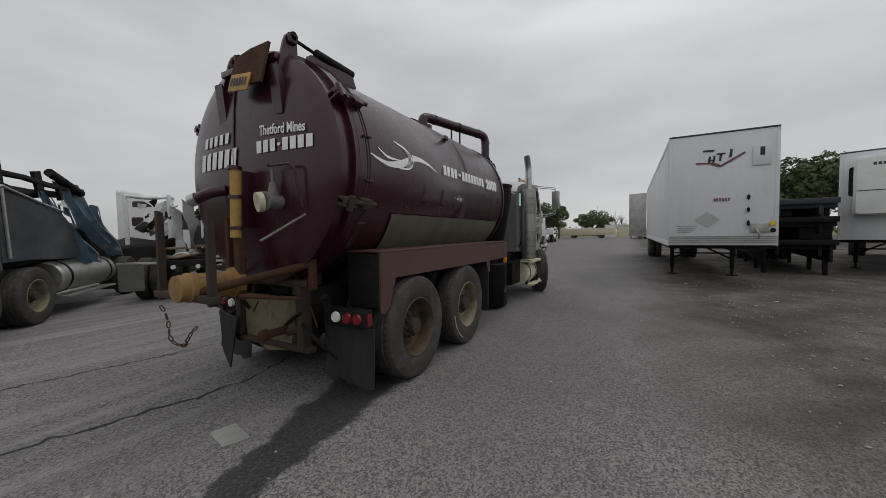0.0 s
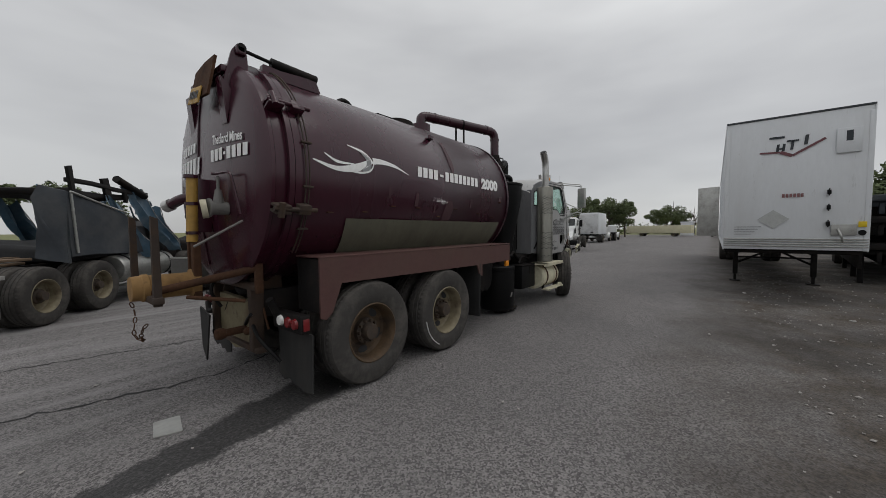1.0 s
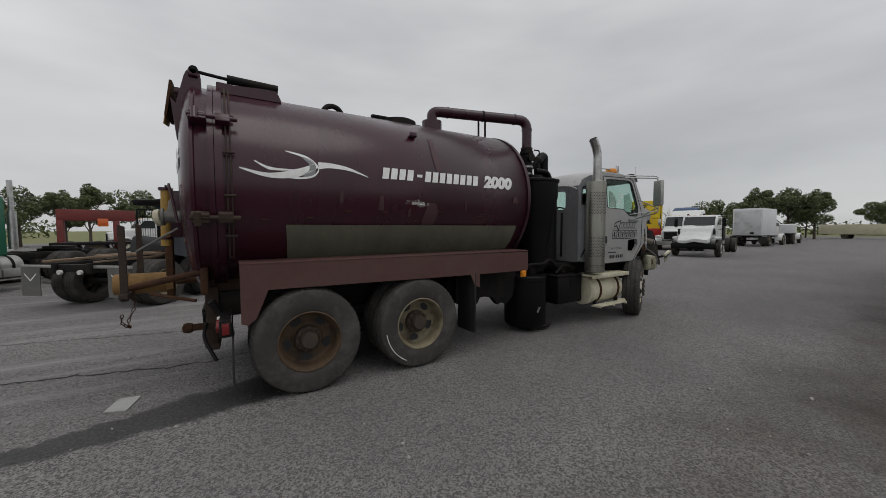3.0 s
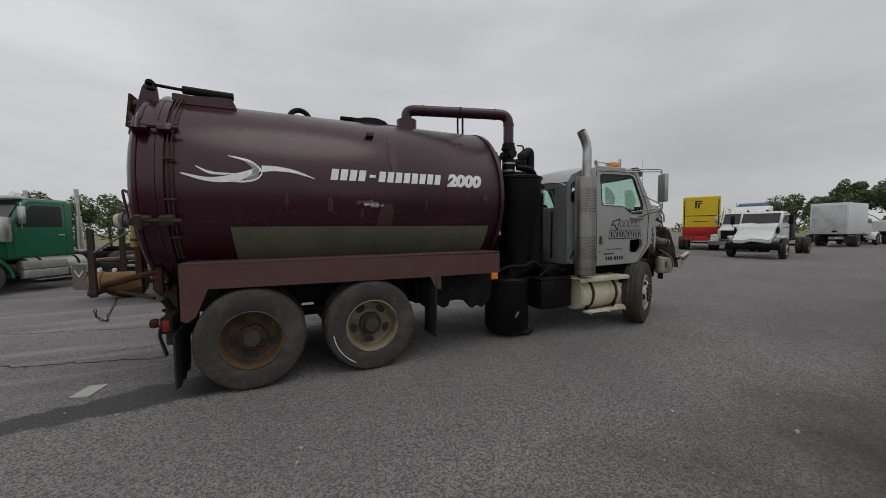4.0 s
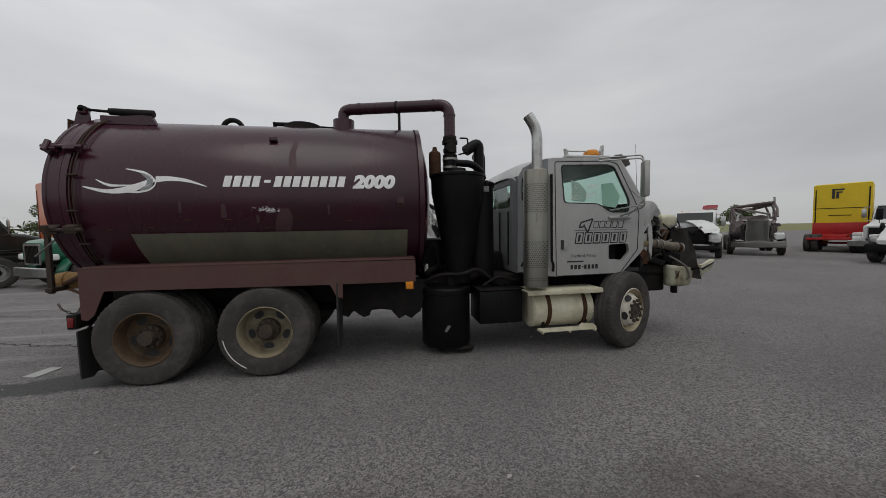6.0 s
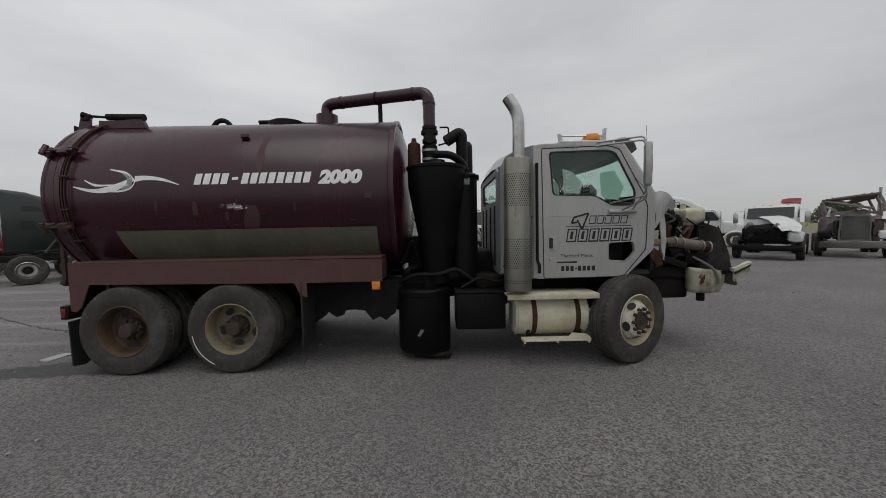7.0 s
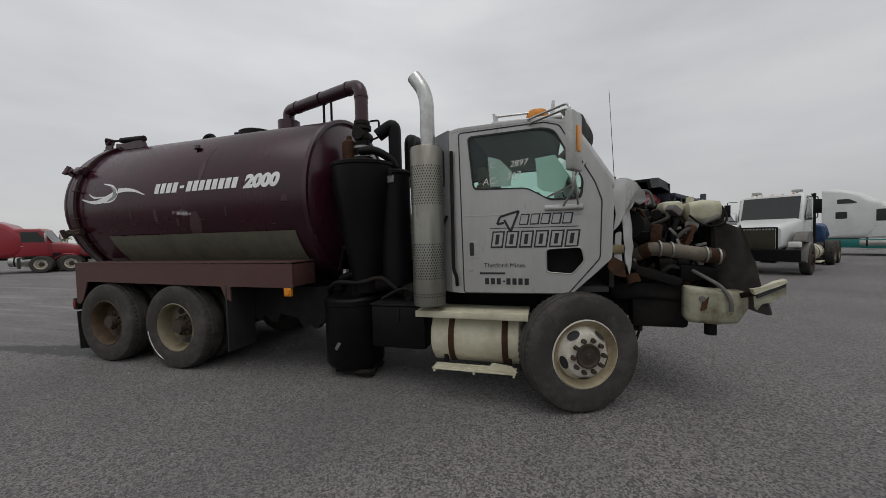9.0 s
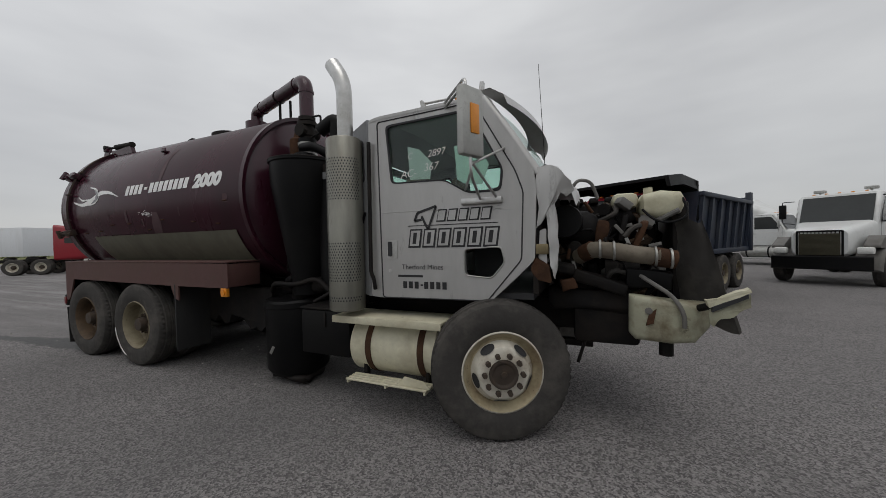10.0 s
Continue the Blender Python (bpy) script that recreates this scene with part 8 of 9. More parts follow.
# bare white cab frame in front of the wrecks
wc = thing("cab_frame", "bare crushed white cab frame among the wrecks", "scrap", place_at(2.6, 12.8, 60), "trucks in the yard")
rnd = random.Random(12)
bm = B()
box(bm, -1.3, 1.0, -1.0, 1.0, 0.0, 1.45, 0.1)
part("crushed_engine", crumple(bm, 0.25, 1.8, 3.0, 3), M_DARKSTEEL, wc, "dark crushed engine and frame", 40)
for a, b, r_ in (((-0.75, -0.7, 1.2), (-0.85, -0.75, 2.95), 0.07), ((-0.35, -0.75, 1.3), (-0.5, -0.75, 2.9), 0.05), ((-0.9, -0.75, 2.95), (0.35, -0.7, 3.05), 0.06), ((-0.75, 0.4, 1.2), (-0.8, 0.4, 2.95), 0.06), ((-0.85, -0.75, 2.92), (-0.8, 0.4, 2.95), 0.05),
                 ((0.3, -0.7, 3.05), (0.28, 0.3, 3.0), 0.05), ((-0.4, -0.75, 2.2), (0.35, -0.75, 1.7), 0.05), ((0.3, -0.7, 3.0), (0.1, -0.75, 2.45), 0.03), ((0.1, -0.75, 2.45), (0.75, -0.7, 1.5), 0.06), ((-0.8, -0.75, 2.0), (-0.2, -0.8, 2.3), 0.03)):
    bm = B()
    mid = [(p + q) / 2 + 0.06 * math.sin(7 * p + 3 * q) for p, q in zip(a, b)]
    tube(bm, [a, mid, b], r_, 8)
    part("frame_tube", crumple(bm, 0.02, 5, r_), M_CABWHITE, wc, "bent white frame tube")
for i in range(26):
    bm = B()
    k_ = rnd.uniform(0.35, 0.95)
    prism(bm, [(0, 0), (0.5 * k_, 0.1 * k_), (0.62 * k_, -0.35 * k_), (0.2 * k_, -0.42 * k_)], -0.012, 0.012)
    h_ = rnd.uniform(1.3, 2.9)
    bm.transform(Matrix.Translation((rnd.uniform(-0.9, 0.9 - 0.4 * (h_ - 1.3)), rnd.uniform(-0.95, 0.2), h_)) @ Euler((rnd.uniform(-1, 1), rnd.uniform(-1, 1), rnd.uniform(-2, 2))).to_matrix().to_4x4())
    part("torn_skin", crumple(bm, 0.10, 3.0, i, 2), rnd.choice((M_CABWHITE, M_CABWHITE, M_DARKSTEEL, M_BLACK, M_ALU)), wc, "torn sheet metal", 28)
for i in range(9):
    c = Vector((rnd.uniform(-0.6, 0.9), rnd.uniform(-1.0, -0.5), rnd.uniform(1.2, 2.2)))
    bm = B()
    cyl(bm, c, c + Vector((rnd.uniform(-0.3, 0.4), rnd.uniform(-0.1, 0.1), rnd.uniform(-0.4, 0.3))), rnd.uniform(0.05, 0.13), n=12)
    part("engine_fitting", crumple(bm, 0.03, 4, i), rnd.choice((M_DARKSTEEL, M_DARKALU, M_BLACK, M_CREAM)), wc, "mangled engine piece")

# black mesh racks and red frame behind the wrecks
rk = thing("mesh_rack", "black mesh headache racks on a red steel frame", "rack", place_at(-6.3, 27.0, 8))
bm = B()
box(bm, -3.4, 0.2, -0.3, 0.3, 2.35, 3.05, 0.03)
box(bm, -3.4, -3.1, -0.3, 0.3, 0, 2.4, 0.02)
box(bm, -0.9, -0.6, -0.3, 0.3, 0, 2.4, 0.02)
part("red_beam", bm, material("rust_red_steel", (0.16, 0.025, 0.022), 0.6, dirt=(0.09, 0.03, 0.02), amount=0.6), rk, "rust red steel frame")
for i in range(3):
    x = 0.3 + i * 1.15
    bm = B()
    for a, b in (((x, 1.0), (x, 3.2)), ((x + 1.05, 1.0), (x + 1.05, 3.2))):
        box(bm, a[0] - 0.05, a[0] + 0.05, -0.05, 0.05, a[1], b[1], 0.008)
    box(bm, x, x + 1.05, -0.05, 0.05, 3.1, 3.2, 0.008)
    for k in range(1, 8):
        box(bm, x + k * 0.13 - 0.012, x + k * 0.13 + 0.012, -0.012, 0.012, 1.0, 3.1)
    for k in range(1, 5):
        box(bm, x, x + 1.05, -0.012, 0.012, 1.0 + k * 0.42 - 0.012, 1.0 + k * 0.42 + 0.012)
    part("mesh_panel", bm, M_BLACK, rk, "black steel mesh panel")
for x in (-3.0, -1.7, 2.0, 3.3):
    for s in (-1, 1):
        wheel(rk, x, s * 0.95, s, "dual", M_RIM)
bm = B()
box(bm, -3.6, 3.9, -1.2, 1.2, 0.85, 1.02, 0.02)
part("trailer_deck", bm, M_DARKSTEEL, rk)
bm = B()
box(bm, -1.6, -1.1, -0.36, -0.32, 2.0, 2.5, 0.02)
part("orange_plate", bm, M_ORANGE, rk)


# ---------------------------------------------------------------- trailers
def van_trailer(label, x, y0, y1, length, top, floor_z=1.18, turn=0.0):
    yc, hw = (y0 + y1) / 2, (y1 - y0) / 2
    root = thing("box_trailer", label, "trailer", pose(x, yc, 0, 0, 0, turn), "trailers beside the yard")
    bm = B()
    box(bm, 0.0, length, -hw, hw, floor_z, top, 0.02)
    body = part("trailer_body", bm, M_TRAILER, root, "white sheet trailer body")
    bm = B()
    for s in (-1, 1):
        box(bm, -0.012, 0.05, s * (hw - 0.03) - 0.045, s * (hw - 0.03) + 0.045, floor_z, top - 0.12, 0.012)
        box(bm, 0.0, length, s * hw - 0.012, s * hw + 0.012, floor_z - 0.02, floor_z + 0.14, 0.006)
        box(bm, -0.01, length, s * hw - 0.014, s * hw + 0.014, top - 0.14, top, 0.008)
    part("corner_rail", bm, M_TRAILER, body)
    bm = B()
    for k in range(int(length / 0.6)):
        for s in (-1, 1):
            xx = 0.3 + k * 0.6
            box(bm, xx - 0.012, xx + 0.012, s * hw - 0.004, s * hw + 0.004, floor_z + 0.15, top - 0.15)
    part("side_seam", bm, M_TRAILER, body)
    bm = B()
    box(bm, -0.016, 0.04, -hw - 0.01, hw + 0.01, top - 0.02, top + 0.025, 0.008)
    part("top_rail", bm, M_BLUEPANEL, body, "dark top rail")
    bm = B()
    for s in (-1, 1):
        box(bm, 1.9, length, s * 0.5 - 0.04, s * 0.5 + 0.04, floor_z - 0.16, floor_z, 0.01)
    for k in range(int(length / 0.9)):
        box(bm, 0.2 + k * 0.9, 0.27 + k * 0.9, -hw + 0.03, hw - 0.03, floor_z - 0.1, floor_z, 0.004)
    part("underframe", bm, M_DARKSTEEL, root)
    for s in (-1, 1):
        bm = B()
        box(bm, 2.75, 2.87, s * 0.85 - 0.06, s * 0.85 + 0.06, 0.22, floor_z - 0.02, 0.01)
        box(bm, 2.66, 2.96, s * 0.85 - 0.13, s * 0.85 + 0.13, 0.0, 0.03, 0.005)
        box(bm, 2.775, 2.845, s * 0.85 - 0.035, s * 0.85 + 0.035, 0.02, 0.3, 0.005)
        part("landing_leg", bm, M_DARKSTEEL, root, "dark landing leg")
    bm = B()
    for a, b in (((2.81, -0.85, 0.55), (2.81, 0.0, floor_z - 0.1)), ((2.81, 0.85, 0.55), (2.81, 0.0, floor_z - 0.1)), ((2.81, -0.85, 0.85), (3.6, -0.5, floor_z - 0.1)), ((2.81, 0.85, 0.85), (3.6, 0.5, floor_z - 0.1))):
        cyl(bm, a, b, 0.03, n=8)
    cyl(bm, (2.81, -0.85, 0.75), (2.81, 0.85, 0.75), 0.025, n=8)
    part("leg_brace", bm, M_DARKSTEEL, root)
    for xx in (length - 2.3, length - 1.05):
        for s in (-1, 1):
            wheel(root, xx, s * 1.02, s, "dual", M_RIM)
    return root, body


tr, trb = van_trailer("white box trailer with faded logo, standing on landing legs", 8.92, -5.55, -3.15, 14.6, 4.22, 1.12, 0.0)
FX = -0.022


def on_front(u, v):
    """u from the trailer's centre towards its picture left, v height; on the front sheet."""
    return Vector((FX, u, v))


bm = bars([(0.42, 3.72, -0.26, 0.05)], on_front)
part("oval_badge", bm, M_BLUEPANEL, trb, "small dark oval badge")
bm = B()
for p, q, w in (((0.58, 3.42), (0.22, 3.40), 0.02), ((0.22, 3.40), (0.02, 3.30), 0.035), ((0.02, 3.30), (-0.50, 3.62), 0.025)):
    a, b = Vector((FX, *p)), Vector((FX, *q))
    n_ = Vector((0, -(b - a).z, (b - a).y)).normalized() * w
    bm.faces.new([bm.verts.new(v) for v in (a + n_, b + n_, b - n_, a - n_)])
part("logo_swoosh", bm, material("dull_red_vinyl", (0.16, 0.06, 0.07), 0.6), trb, "dark red swoosh mark")
bm = bars([(0.30, 3.42, -0.05, 0.17), (0.20, 3.42, -0.05, 0.17), (0.27, 3.46, -0.08, 0.04), (0.06, 3.44, -0.05, 0.20), (0.12, 3.62, -0.2, 0.04), (-0.16, 3.52, -0.06, 0.22)], on_front, lean=-0.1)
part("logo_blocks", bm, M_BLUEPANEL, trb, "slate logo blocks")
bm = bars([(0.16 - i * 0.062, 2.34, -0.044, 0.085) for i in range(6)], on_front)
part("unit_bars", bm, material("faded_red_ink", (0.22, 0.10, 0.10), 0.6), trb, "faded plain bars in place of a number")
bm = B()
bm.faces.new([bm.verts.new(on_front(0.30 + a, 1.84 + b)) for a, b in ((0, 0.22), (0.28, 0), (0, -0.22), (-0.28, 0))])
part("placard_mark", bm, material("grey_placard", (0.42, 0.43, 0.42), 0.6), trb, "faded diamond placard patch")
bm = bars([(1.0, 1.66 - i * 0.06, -0.5 + 0.06 * i, 0.012) for i in range(4)], on_front)
part("notice_lines", bm, M_LETTERGREY, trb, "grey notice lines")
for i in range(4):
    bm = B()
    box(bm, -0.035, -0.005, -1.2, 1.2, 1.19 + i * 0.055, 1.22 + i * 0.055, 0.008)
    part("bumper_rib", bm, M_ALU, trb, "bright horizontal rib")
for z in (2.42, 2.08, 1.72):
    bm = B()
    box(bm, -0.07, -0.02, -0.62, -0.56, z - 0.05, z + 0.05, 0.01)
    cyl(bm, (-0.05, -0.59, z - 0.08), (-0.05, -0.59, z + 0.08), 0.012, n=8)
    part("door_hinge", bm, M_BLACK, trb)
bm = B()
box(bm, -0.045, -0.02, -1.04, -0.66, 3.25, 3.78, 0.012)
hat = part("document_box", bm, M_TRAILER, trb, "white document holder")
bm = bars([(-0.8, 3.5, -0.1, 0.22)], lambda u, v: Vector((-0.048, u, v)))
part("holder_slot", bm, M_BLUEPANEL, hat)
bm = B()
box(bm, -0.05, -0.02, -1.02, -0.64, 1.46, 1.70, 0.01)
tube(bm, bend([(-0.06, -0.74, 1.6), (-0.16, -0.78, 1.45), (-0.08, -0.82, 1.3)], 0.06), 0.02, 8)
part("gladhand_box", bm, M_ALU, trb, "air and light connector box")
bm = B()
box(bm, -0.03, -0.02, -1.16, -1.04, 1.64, 1.76, 0.003)
part("yellow_sticker", bm, M_YELLOWBODY, trb)
bm = B()
cyl(bm, (-0.03, -1.1, 1.52), (-0.02, -1.1, 1.52), 0.06, n=18)
part("round_socket", bm, M_BLACK, trb)
bm = B()
box(bm, 14.38, 14.44, 1.24, 2.35, 1.2, 4.05, 0.02, Matrix.Translation((14.4, 1.24, 0)) @ Matrix.Rotation(radians(-25), 4, "Z") @ Matrix.Translation((-14.4, -1.24, 0)))
part("rear_door", bm, M_ALU, tr, "open grey rear door")

rf, rfb = van_trailer("white refrigerated trailer with a cooling unit on its front", 13.1, -10.8, -8.3, 14.4, 4.05, 1.15, -22)
bm = B()
hull(bm, [(0, 0.95, 1.95, 3.85, 0.1), (0.34, 0.95, 1.95, 3.85, 0.1), (0.42, 0.88, 2.0, 3.75, 0.1)])
unit = part("cooling_unit", bm, M_CABWHITE, rf, "white front cooling unit", m=pose(-0.0, 0, 0, 0, 0, 180))
bm = B()
box(bm, -0.426, -0.418, -0.86, 0.86, 2.72, 2.75)
box(bm, -0.426, -0.418, -0.1, -0.08, 2.0, 2.72)
part("unit_seam", bm, M_BLUEPANEL, rf)
bm = bars([(0.55 - i * 0.1, 3.52, -0.07, 0.09) for i in range(11)] + [(0.25, 3.15, -0.3, 0.28)], lambda u, v: Vector((-0.427, u, v)))
part("unit_bars", bm, M_BLUEPANEL, rf, "dark plain bars in place of a brand")
bm = B()
prism(bm, rounded([(0.9, 2.55), (1.05, 2.6), (1.05, 3.5), (0.9, 3.55)], 0.05), -0.3, -0.28, plane="yz")
part("unit_vent", bm, M_BLACK, rf)

# dark stacked flatbeds between the trailers
fb = thing("flatbed_trailer", "stack of dark flatbed trailers between the vans", "trailer", pose(14.4, -7.35, 0, 0, 0, -8), "trailers beside the yard")
for i, z in enumerate((1.0, 1.75, 2.35)):
    bm = B()
    box(bm, -2.0, 9.5, -0.9, 1.0, z, z + 0.18, 0.02)
    for k in range(14):
        box(bm, -1.8 + k * 0.8, -1.7 + k * 0.8, -0.88, 0.98, z - 0.14, z, 0.01)
    for s in (-0.5, 0.5):
        box(bm, -1.9, 9.4, s - 0.05, s + 0.05, z - 0.35, z - 0.05, 0.01)
    part("flatbed_deck", bm, M_DARKSTEEL if i < 2 else M_BLUEPANEL, fb, "dark steel flatbed deck")
for i in range(14):
    bm = B()
    x, y, z = -1.6 + (i % 7) * 1.5, (-0.45, 0.5)[i // 7], (1.2, 1.95)[(i * 5) % 2]
    box(bm, x, x + 1.2, y - 0.38, y + 0.38, z, z + 0.42, 0.03)
    part("stacked_frame", crumple(bm, 0.06, 2, i, 2), M_DARKSTEEL, fb, "dark stacked steel frame")
for y in (-0.75, 0.85):
    bm = B()
    box(bm, -1.9, 9.4, y - 0.04, y + 0.04, 0.45, 1.0, 0.01)
    part("side_frame", bm, M_DARKSTEEL, fb)
for x in (-1.5, 0.5, 4, 8):
    for y in (-0.7, 0.8):
        bm = B()
        box(bm, x - 0.06, x + 0.06, y - 0.06, y + 0.06, 0, 2.4, 0.01)
        part("bolster", bm, M_DARKSTEEL, fb)
for x in (6.5, 7.8):
    for s in (-1, 1):
        wheel(fb, x, s * 0.85, s, "dual", M_RIM)

# far things at the yard's end
bt = thing("box_trailer", "long white trailer far across the yard", "trailer", place_at(-53, 11.5, 14))
bm = B()
box(bm, -8, 8, -1.3, 1.3, 1.1, 4.0, 0.03)
part("trailer_body", bm, M_TRAILER, bt)
for x in (-6, -4.7, 5.5):
    for s in (-1, 1):
        wheel(bt, x, s * 1.0, s, "dual", M_RIM)
for i, (x, y, mt, lab) in enumerate(((98, 2.2, M_TRAILER, "pale upright shed box at the yard's end"), (98, -0.8, M_JUG, "tan upright shed box at the yard's end"))):
    root = thing("shed", lab, "shed", pose(x, y, 0))
    bm = B()
    box(bm, -1.2, 1.2, -1.3, 1.3, 0, 3.0, 0.05)
    sh = part("wall", bm, mt, root)
    bm = B()
    prism(bm, [(-1.45, 3.0), (1.45, 3.0), (1.3, 3.25), (-1.3, 3.25)], -1.35, 1.35, plane="yz")
    part("roof", bm, M_TRAILER, root)
    bm = B()
    box(bm, -1.22, -1.2, -0.9, 0.9, 0.2, 2.3)
    part("door", bm, M_CABWHITE if i == 0 else M_JUG, root)
lw = thing("low_trailer", "long low pale yellow trailer near the far grass", "trailer", place_at(84, 6.5, 80))
bm = B()
box(bm, -6, 6, -1.2, 1.2, 0.7, 2.3, 0.04)
part("trailer_body", bm, material("pale_yellow_sheet", (0.55, 0.52, 0.36), 0.6), lw)
for x in (-3, 3):
    for s in (-1, 1):
        wheel(lw, x, s * 0.95, s, "dual", M_RIM, z=0.42, scale=0.8)
for i, (x, y, mt) in enumerate(((78, -3.4, M_CABWHITE), (82, -5.4, M_YELLOWBODY), (72, -5.6, M_CABWHITE))):
    root = thing("scrap_cab", "crumpled scrap vehicle body by the roadside", "scrap", place_at(x, y, 30 * i))
    bm = B()
    hull(bm, [(-2.0, 0.9, 0.4, 1.3, 0.2), (-0.9, 0.95, 0.35, 2.0, 0.3), (0.6, 0.95, 0.35, 1.9, 0.3), (1.2, 0.9, 0.4, 1.2, 0.2), (2.2, 0.85, 0.4, 1.0, 0.2)])
    part("body", crumple(bm, 0.22, 1.3, i * 3.0, 2), mt, root, "", 50)
    for xx in (-1.3, 1.4):
        for s in (-1, 1):
            wheel(root, xx, s * 0.85, s, "single", M_RIM, z=0.33, scale=0.62)


# ---------------------------------------------------------------- trees and hedges
def leafy(bm, rnd, centre, radius, n, size):
    """Scatter small bent leaf clumps through a lumpy ball."""
    for _ in range(n):
        d = Vector((rnd.gauss(0, 1), rnd.gauss(0, 1), rnd.gauss(0, 1))).normalized()
        p = Vector(centre) + Vector((d.x * radius[0], d.y * radius[1], d.z * radius[2])) * rnd.uniform(0.45, 1.02) ** 0.6
        u = Vector((rnd.gauss(0, 1), rnd.gauss(0, 1), rnd.gauss(0, 0.7))).normalized()
        v = u.cross(d + Vector((0.01, 0.02, 0.03))).normalized()
        s = size * rnd.uniform(0.5, 1.25)
        a, b, c, e = p - u * s, p + v * s * 0.55 + d * s * 0.25, p + u * s, p - v * s * 0.55 + d * s * 0.15
        bm.faces.new([bm.verts.new(q) for q in (a, b, c)])
        bm.faces.new([bm.verts.new(q) for q in (a, c, e)])


def tree(name, label, seed, height, spread, lobes, leaves, size, bare=False):
    rnd = random.Random(seed)
    root = thing(name, label, "tree")
    bm = B()
    tube(bm, [(0, 0, -0.1), (0.05 * height * 0.1, 0, height * 0.25), (-0.02 * height, 0.02 * height, height * 0.55), (0, 0, height * 0.9)], [height * 0.022, height * 0.017, height * 0.011, height * 0.003], 8)
    tips = []
    for i in range(lobes if not bare else 16):
        a = 2 * math.pi * (i * 0.618 + rnd.random() * 0.1)
        z0 = height * rnd.uniform(0.2, 0.6)
        r = spread * rnd.uniform(0.45, 0.85)
        tip = Vector((r * math.cos(a), r * math.sin(a), min(height * 0.93, z0 + height * rnd.uniform(0.15, 0.4))))
        mid = Vector((tip.x * 0.45, tip.y * 0.45, (z0 + tip.z) / 2 + 0.03 * height))
        tube(bm, [(0, 0, z0), mid, tip], [height * 0.009, height * 0.006, height * 0.002], 6)
        tips.append(tip)
    part("trunk", bm, M_TRUNK, root)
    if bare:
        return root
    bm = B()
    for tip in tips:
        rr = spread * rnd.uniform(0.30, 0.5)
        leafy(bm, rnd, tip, (rr, rr, rr * rnd.uniform(0.7, 1.0)), leaves // (lobes + 2), size)
    leafy(bm, rnd, (0, 0, height * 0.62), (spread * 0.55, spread * 0.55, height * 0.22), leaves // (lobes + 2), size)
    leafy(bm, rnd, (0, 0, height * 0.84), (spread * 0.35, spread * 0.35, height * 0.14), leaves // (lobes + 2), size)
    me = mesh_of("crown", bm, M_LEAF, 180)
    part("crown", me, None, root)
    return root


t1 = tree("tree", "broad leafy green tree behind the yard", 1, 9.0, 4.2, 9, 4200, 0.24)
t2 = tree("tree", "tall narrow leafy poplar behind the yard", 2, 9.0, 2.3, 8, 3200, 0.22)
t3 = tree("tree", "leaning leafy green tree behind the yard", 3, 8.0, 3.6, 8, 3400, 0.24)
tb = tree("tree", "bare grey tree beyond the yard", 4, 9.0, 2.6, 8, 0, 0.1, True)
t1.matrix_basis = pose(43, -18.6, 0)
t2.matrix_basis = pose(70, 17, 0, 0, 0, 20) @ Matrix.Scale(0.92, 4)
t3.matrix_basis = pose(44, -15.0, 0, 0, 0, 50) @ Matrix.Scale(0.95, 4)
tb.matrix_basis = pose(128, 4.5, 0)
for src, x, y, s in ((t1, 52, -25, 1.1), (t3, 60, -21, 1.0), (t1, 74, 14, 0.92), (t3, 80, 21, 0.8), (t1, 66, 20.5, 0.72), (t2, 76, 11.5, 0.95), (t3, 88, 15, 0.8), (t1, 122, 8.5, 1.0), (t3, 127, 5.0, 0.8), (t1, 130, 12, 0.85), (tb, 126, 2.0, 1.0), (tb, 125, 0.0, 0.95),
                     (tb, 127, 7.5, 1.25), (t2, -3.0, 51, 0.85), (t2, -6.5, 52, 0.8), (t1, -10, 54, 0.78), (t2, 0.8, 50, 0.86), (t3, 4.0, 52, 0.85), (t2, -14, 50, 0.86), (t2, -16.5, 52, 0.78), (t1, -20, 52, 0.75), (t3, -25, 50, 0.8), (t1, -34, 52, 0.75), (t3, -41, 50, 0.7),
                     (t1, 49, 35, 0.5), (tb, 71, 30, 0.72), (tb, 73, 33, 0.66), (tb, 69, 28, 0.6), (t3, 96, 27, 0.8), (t1, 92, 34, 0.8)):
    copy_thing(src, pose(x, y, 0, 0, 0, (x * 37 + y * 11) % 360) @ Matrix.Scale(s, 4))
bm = B()
rnd = random.Random(9)
for i in range(60):
    x, y = 128 + rnd.uniform(-3, 3), -55 + i * 2.2
    leafy(bm, rnd, (x, y, 1.4), (2.2, 2.4, rnd.uniform(1.3, 2.6)), 60, 0.5)
for i in range(80):
    a = radians(108 + i * 1.15)
    d = 130 + rnd.uniform(-6, 6)
    leafy(bm, rnd, (d * math.cos(a), d * math.sin(a), 2.2), (3.4, 3.4, rnd.uniform(2.2, 3.4)), 60, 0.6)
lone("hedge", bm, M_LEAF, "far low green scrub and hedge", "hedge", "stuff", angle=180)

# ---------------------------------------------------------------- small things on the ground
bm = B()
prism(bm, rounded([(-1.80, 0.49), (-1.62, 0.43), (-1.56, 0.74), (-1.74, 0.78)], 0.02), 0.002, 0.010, plane="xy")
lone("flat_plate", crumple(bm, 0.004, 6, 1.0), M_ALU, "pale flattened sheet lying on the asphalt", "sheet")


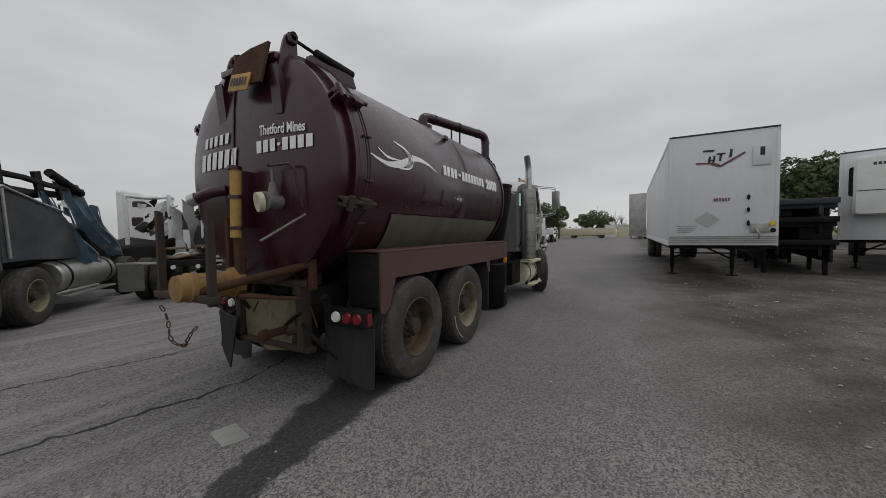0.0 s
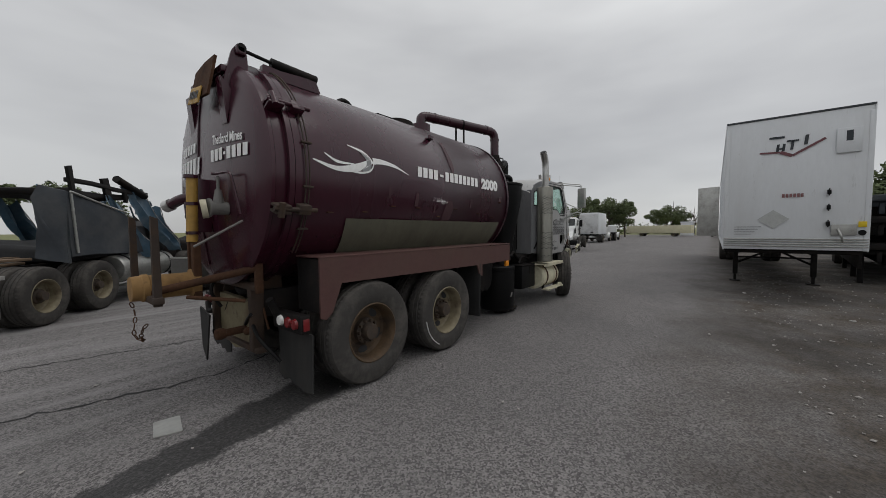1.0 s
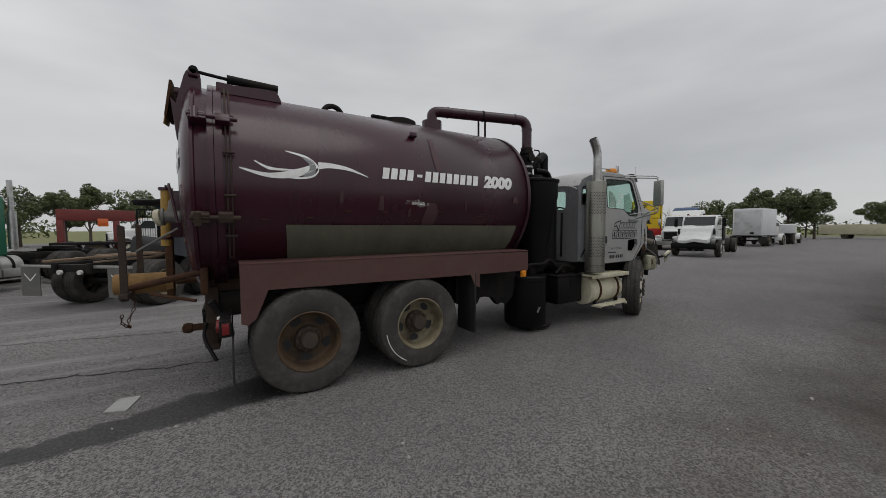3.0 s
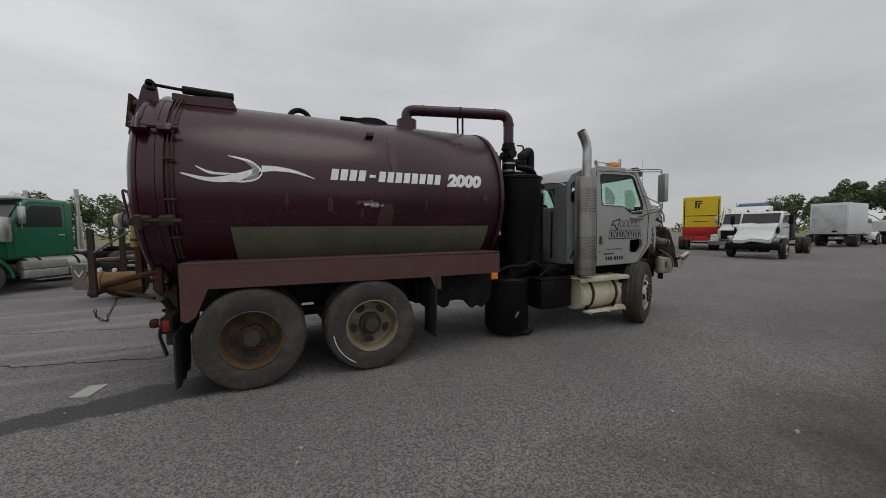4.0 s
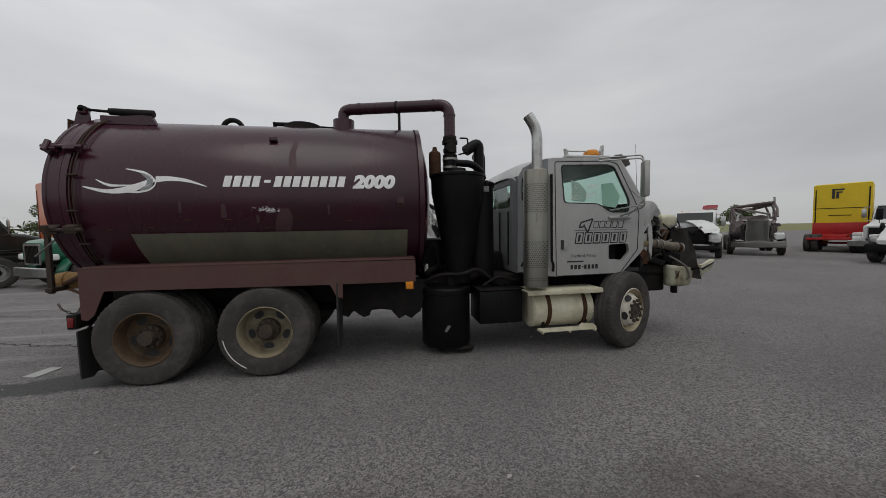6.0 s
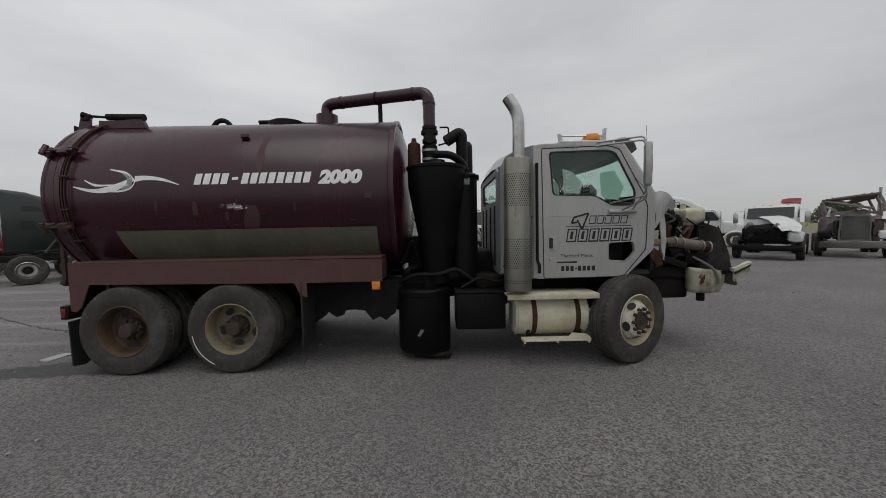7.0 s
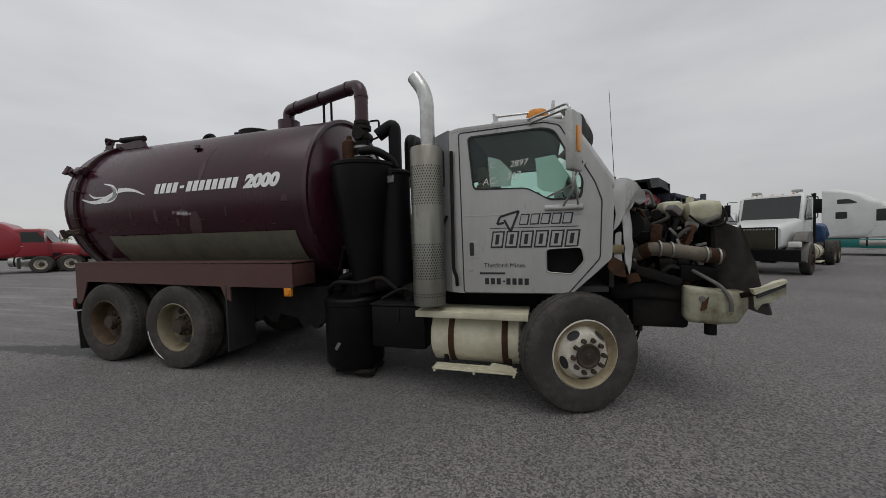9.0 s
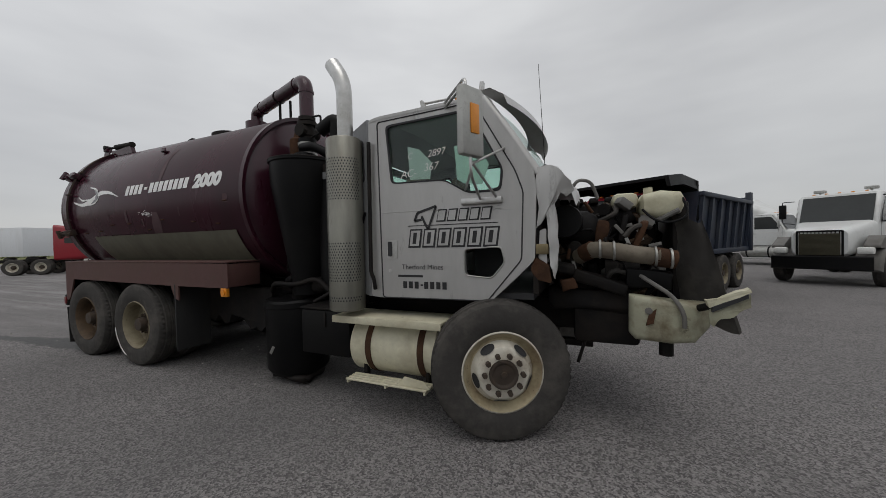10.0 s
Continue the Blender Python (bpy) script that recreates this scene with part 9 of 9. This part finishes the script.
def crack(pts, w, seed):
    rnd_ = random.Random(seed)
    bm_ = B()
    last = None
    for (x0c, y0c), (x1c, y1c) in zip(pts, pts[1:]):
        n = max(4, int(math.hypot(x1c - x0c, y1c - y0c) / 0.07))
        for i in range(n + 1):
            t = i / n
            x, y = x0c + (x1c - x0c) * t + rnd_.gauss(0, 0.022), y0c + (y1c - y0c) * t + rnd_.gauss(0, 0.022)
            ww = w * rnd_.uniform(0.25, 1.2)
            pair = [bm_.verts.new((x, y - ww, 0.004)), bm_.verts.new((x, y + ww, 0.004))]
            if last:
                bm_.faces.new((last[0], pair[0], pair[1], last[1]))
            last = pair
    return bm_


for i, (pts, w) in enumerate((([(-3.4, 2.1), (-2.7, 1.9), (-2.0, 1.72), (-1.5, 1.6), (-1.05, 1.5), (-0.5, 1.62), (1.0, 2.4)], 0.02), ([(-6.0, 4.6), (-3.5, 3.9), (-1.5, 3.4), (-0.2, 3.1)], 0.013), ([(-9.0, 5.0), (-5.0, 2.8), (-3.4, 2.1)], 0.014))):
    lone("asphalt_crack", crack(pts, w, i), M_TAR, "dark crack across the asphalt", "crack", "structure")
bm = B()
rnd = random.Random(21)
for i in range(1500):
    if i < 1150:
        x, y = rnd.uniform(-3, 16), -3.6 - abs(rnd.gauss(0, 2.4))
    else:
        x, y = rnd.uniform(-5, 14), rnd.uniform(-4.5, 6)
    r = rnd.choice((0.006, 0.008, 0.010, 0.014, 0.02)) * rnd.uniform(0.7, 1.2)
    q = Euler((rnd.random() * 6, rnd.random() * 6, rnd.random() * 6)).to_matrix().to_4x4()
    m = Matrix.Translation((x, y, r * 0.5)) @ Matrix.Diagonal((1, 1, 0.6, 1)) @ q
    vs = [bm.verts.new(m @ (Vector(v) * r * rnd.uniform(0.7, 1.3))) for v in ((1, 0, 0), (-1, 0, 0), (0, 1, 0), (0, -1, 0), (0, 0, 1), (0, 0, -1))]
    for f in ((0, 2, 4), (2, 1, 4), (1, 3, 4), (3, 0, 4), (2, 0, 5), (1, 2, 5), (3, 1, 5), (0, 3, 5)):
        bm.faces.new([vs[k] for k in f])
lone("gravel", bm, M_STONE, "loose pale stones scattered over the asphalt", "gravel", "stuff", angle=20)
for i, (x, y) in enumerate(((5.9, -4.4), (6.6, -4.9), (4.2, -5.2), (9.0, -3.6))):
    bm = B()
    box(bm, -0.035, 0.035, -0.02, 0.025, 0.0, 0.012, 0.004)
    lone("litter_scrap", crumple(bm, 0.015, 16, i, 1), M_PAPER if i % 2 else M_STONE, "small crumpled pale scrap on the ground", "litter", m=pose(x, y, 0.002, 0, 0, 40 * i), group="litter on the ground")
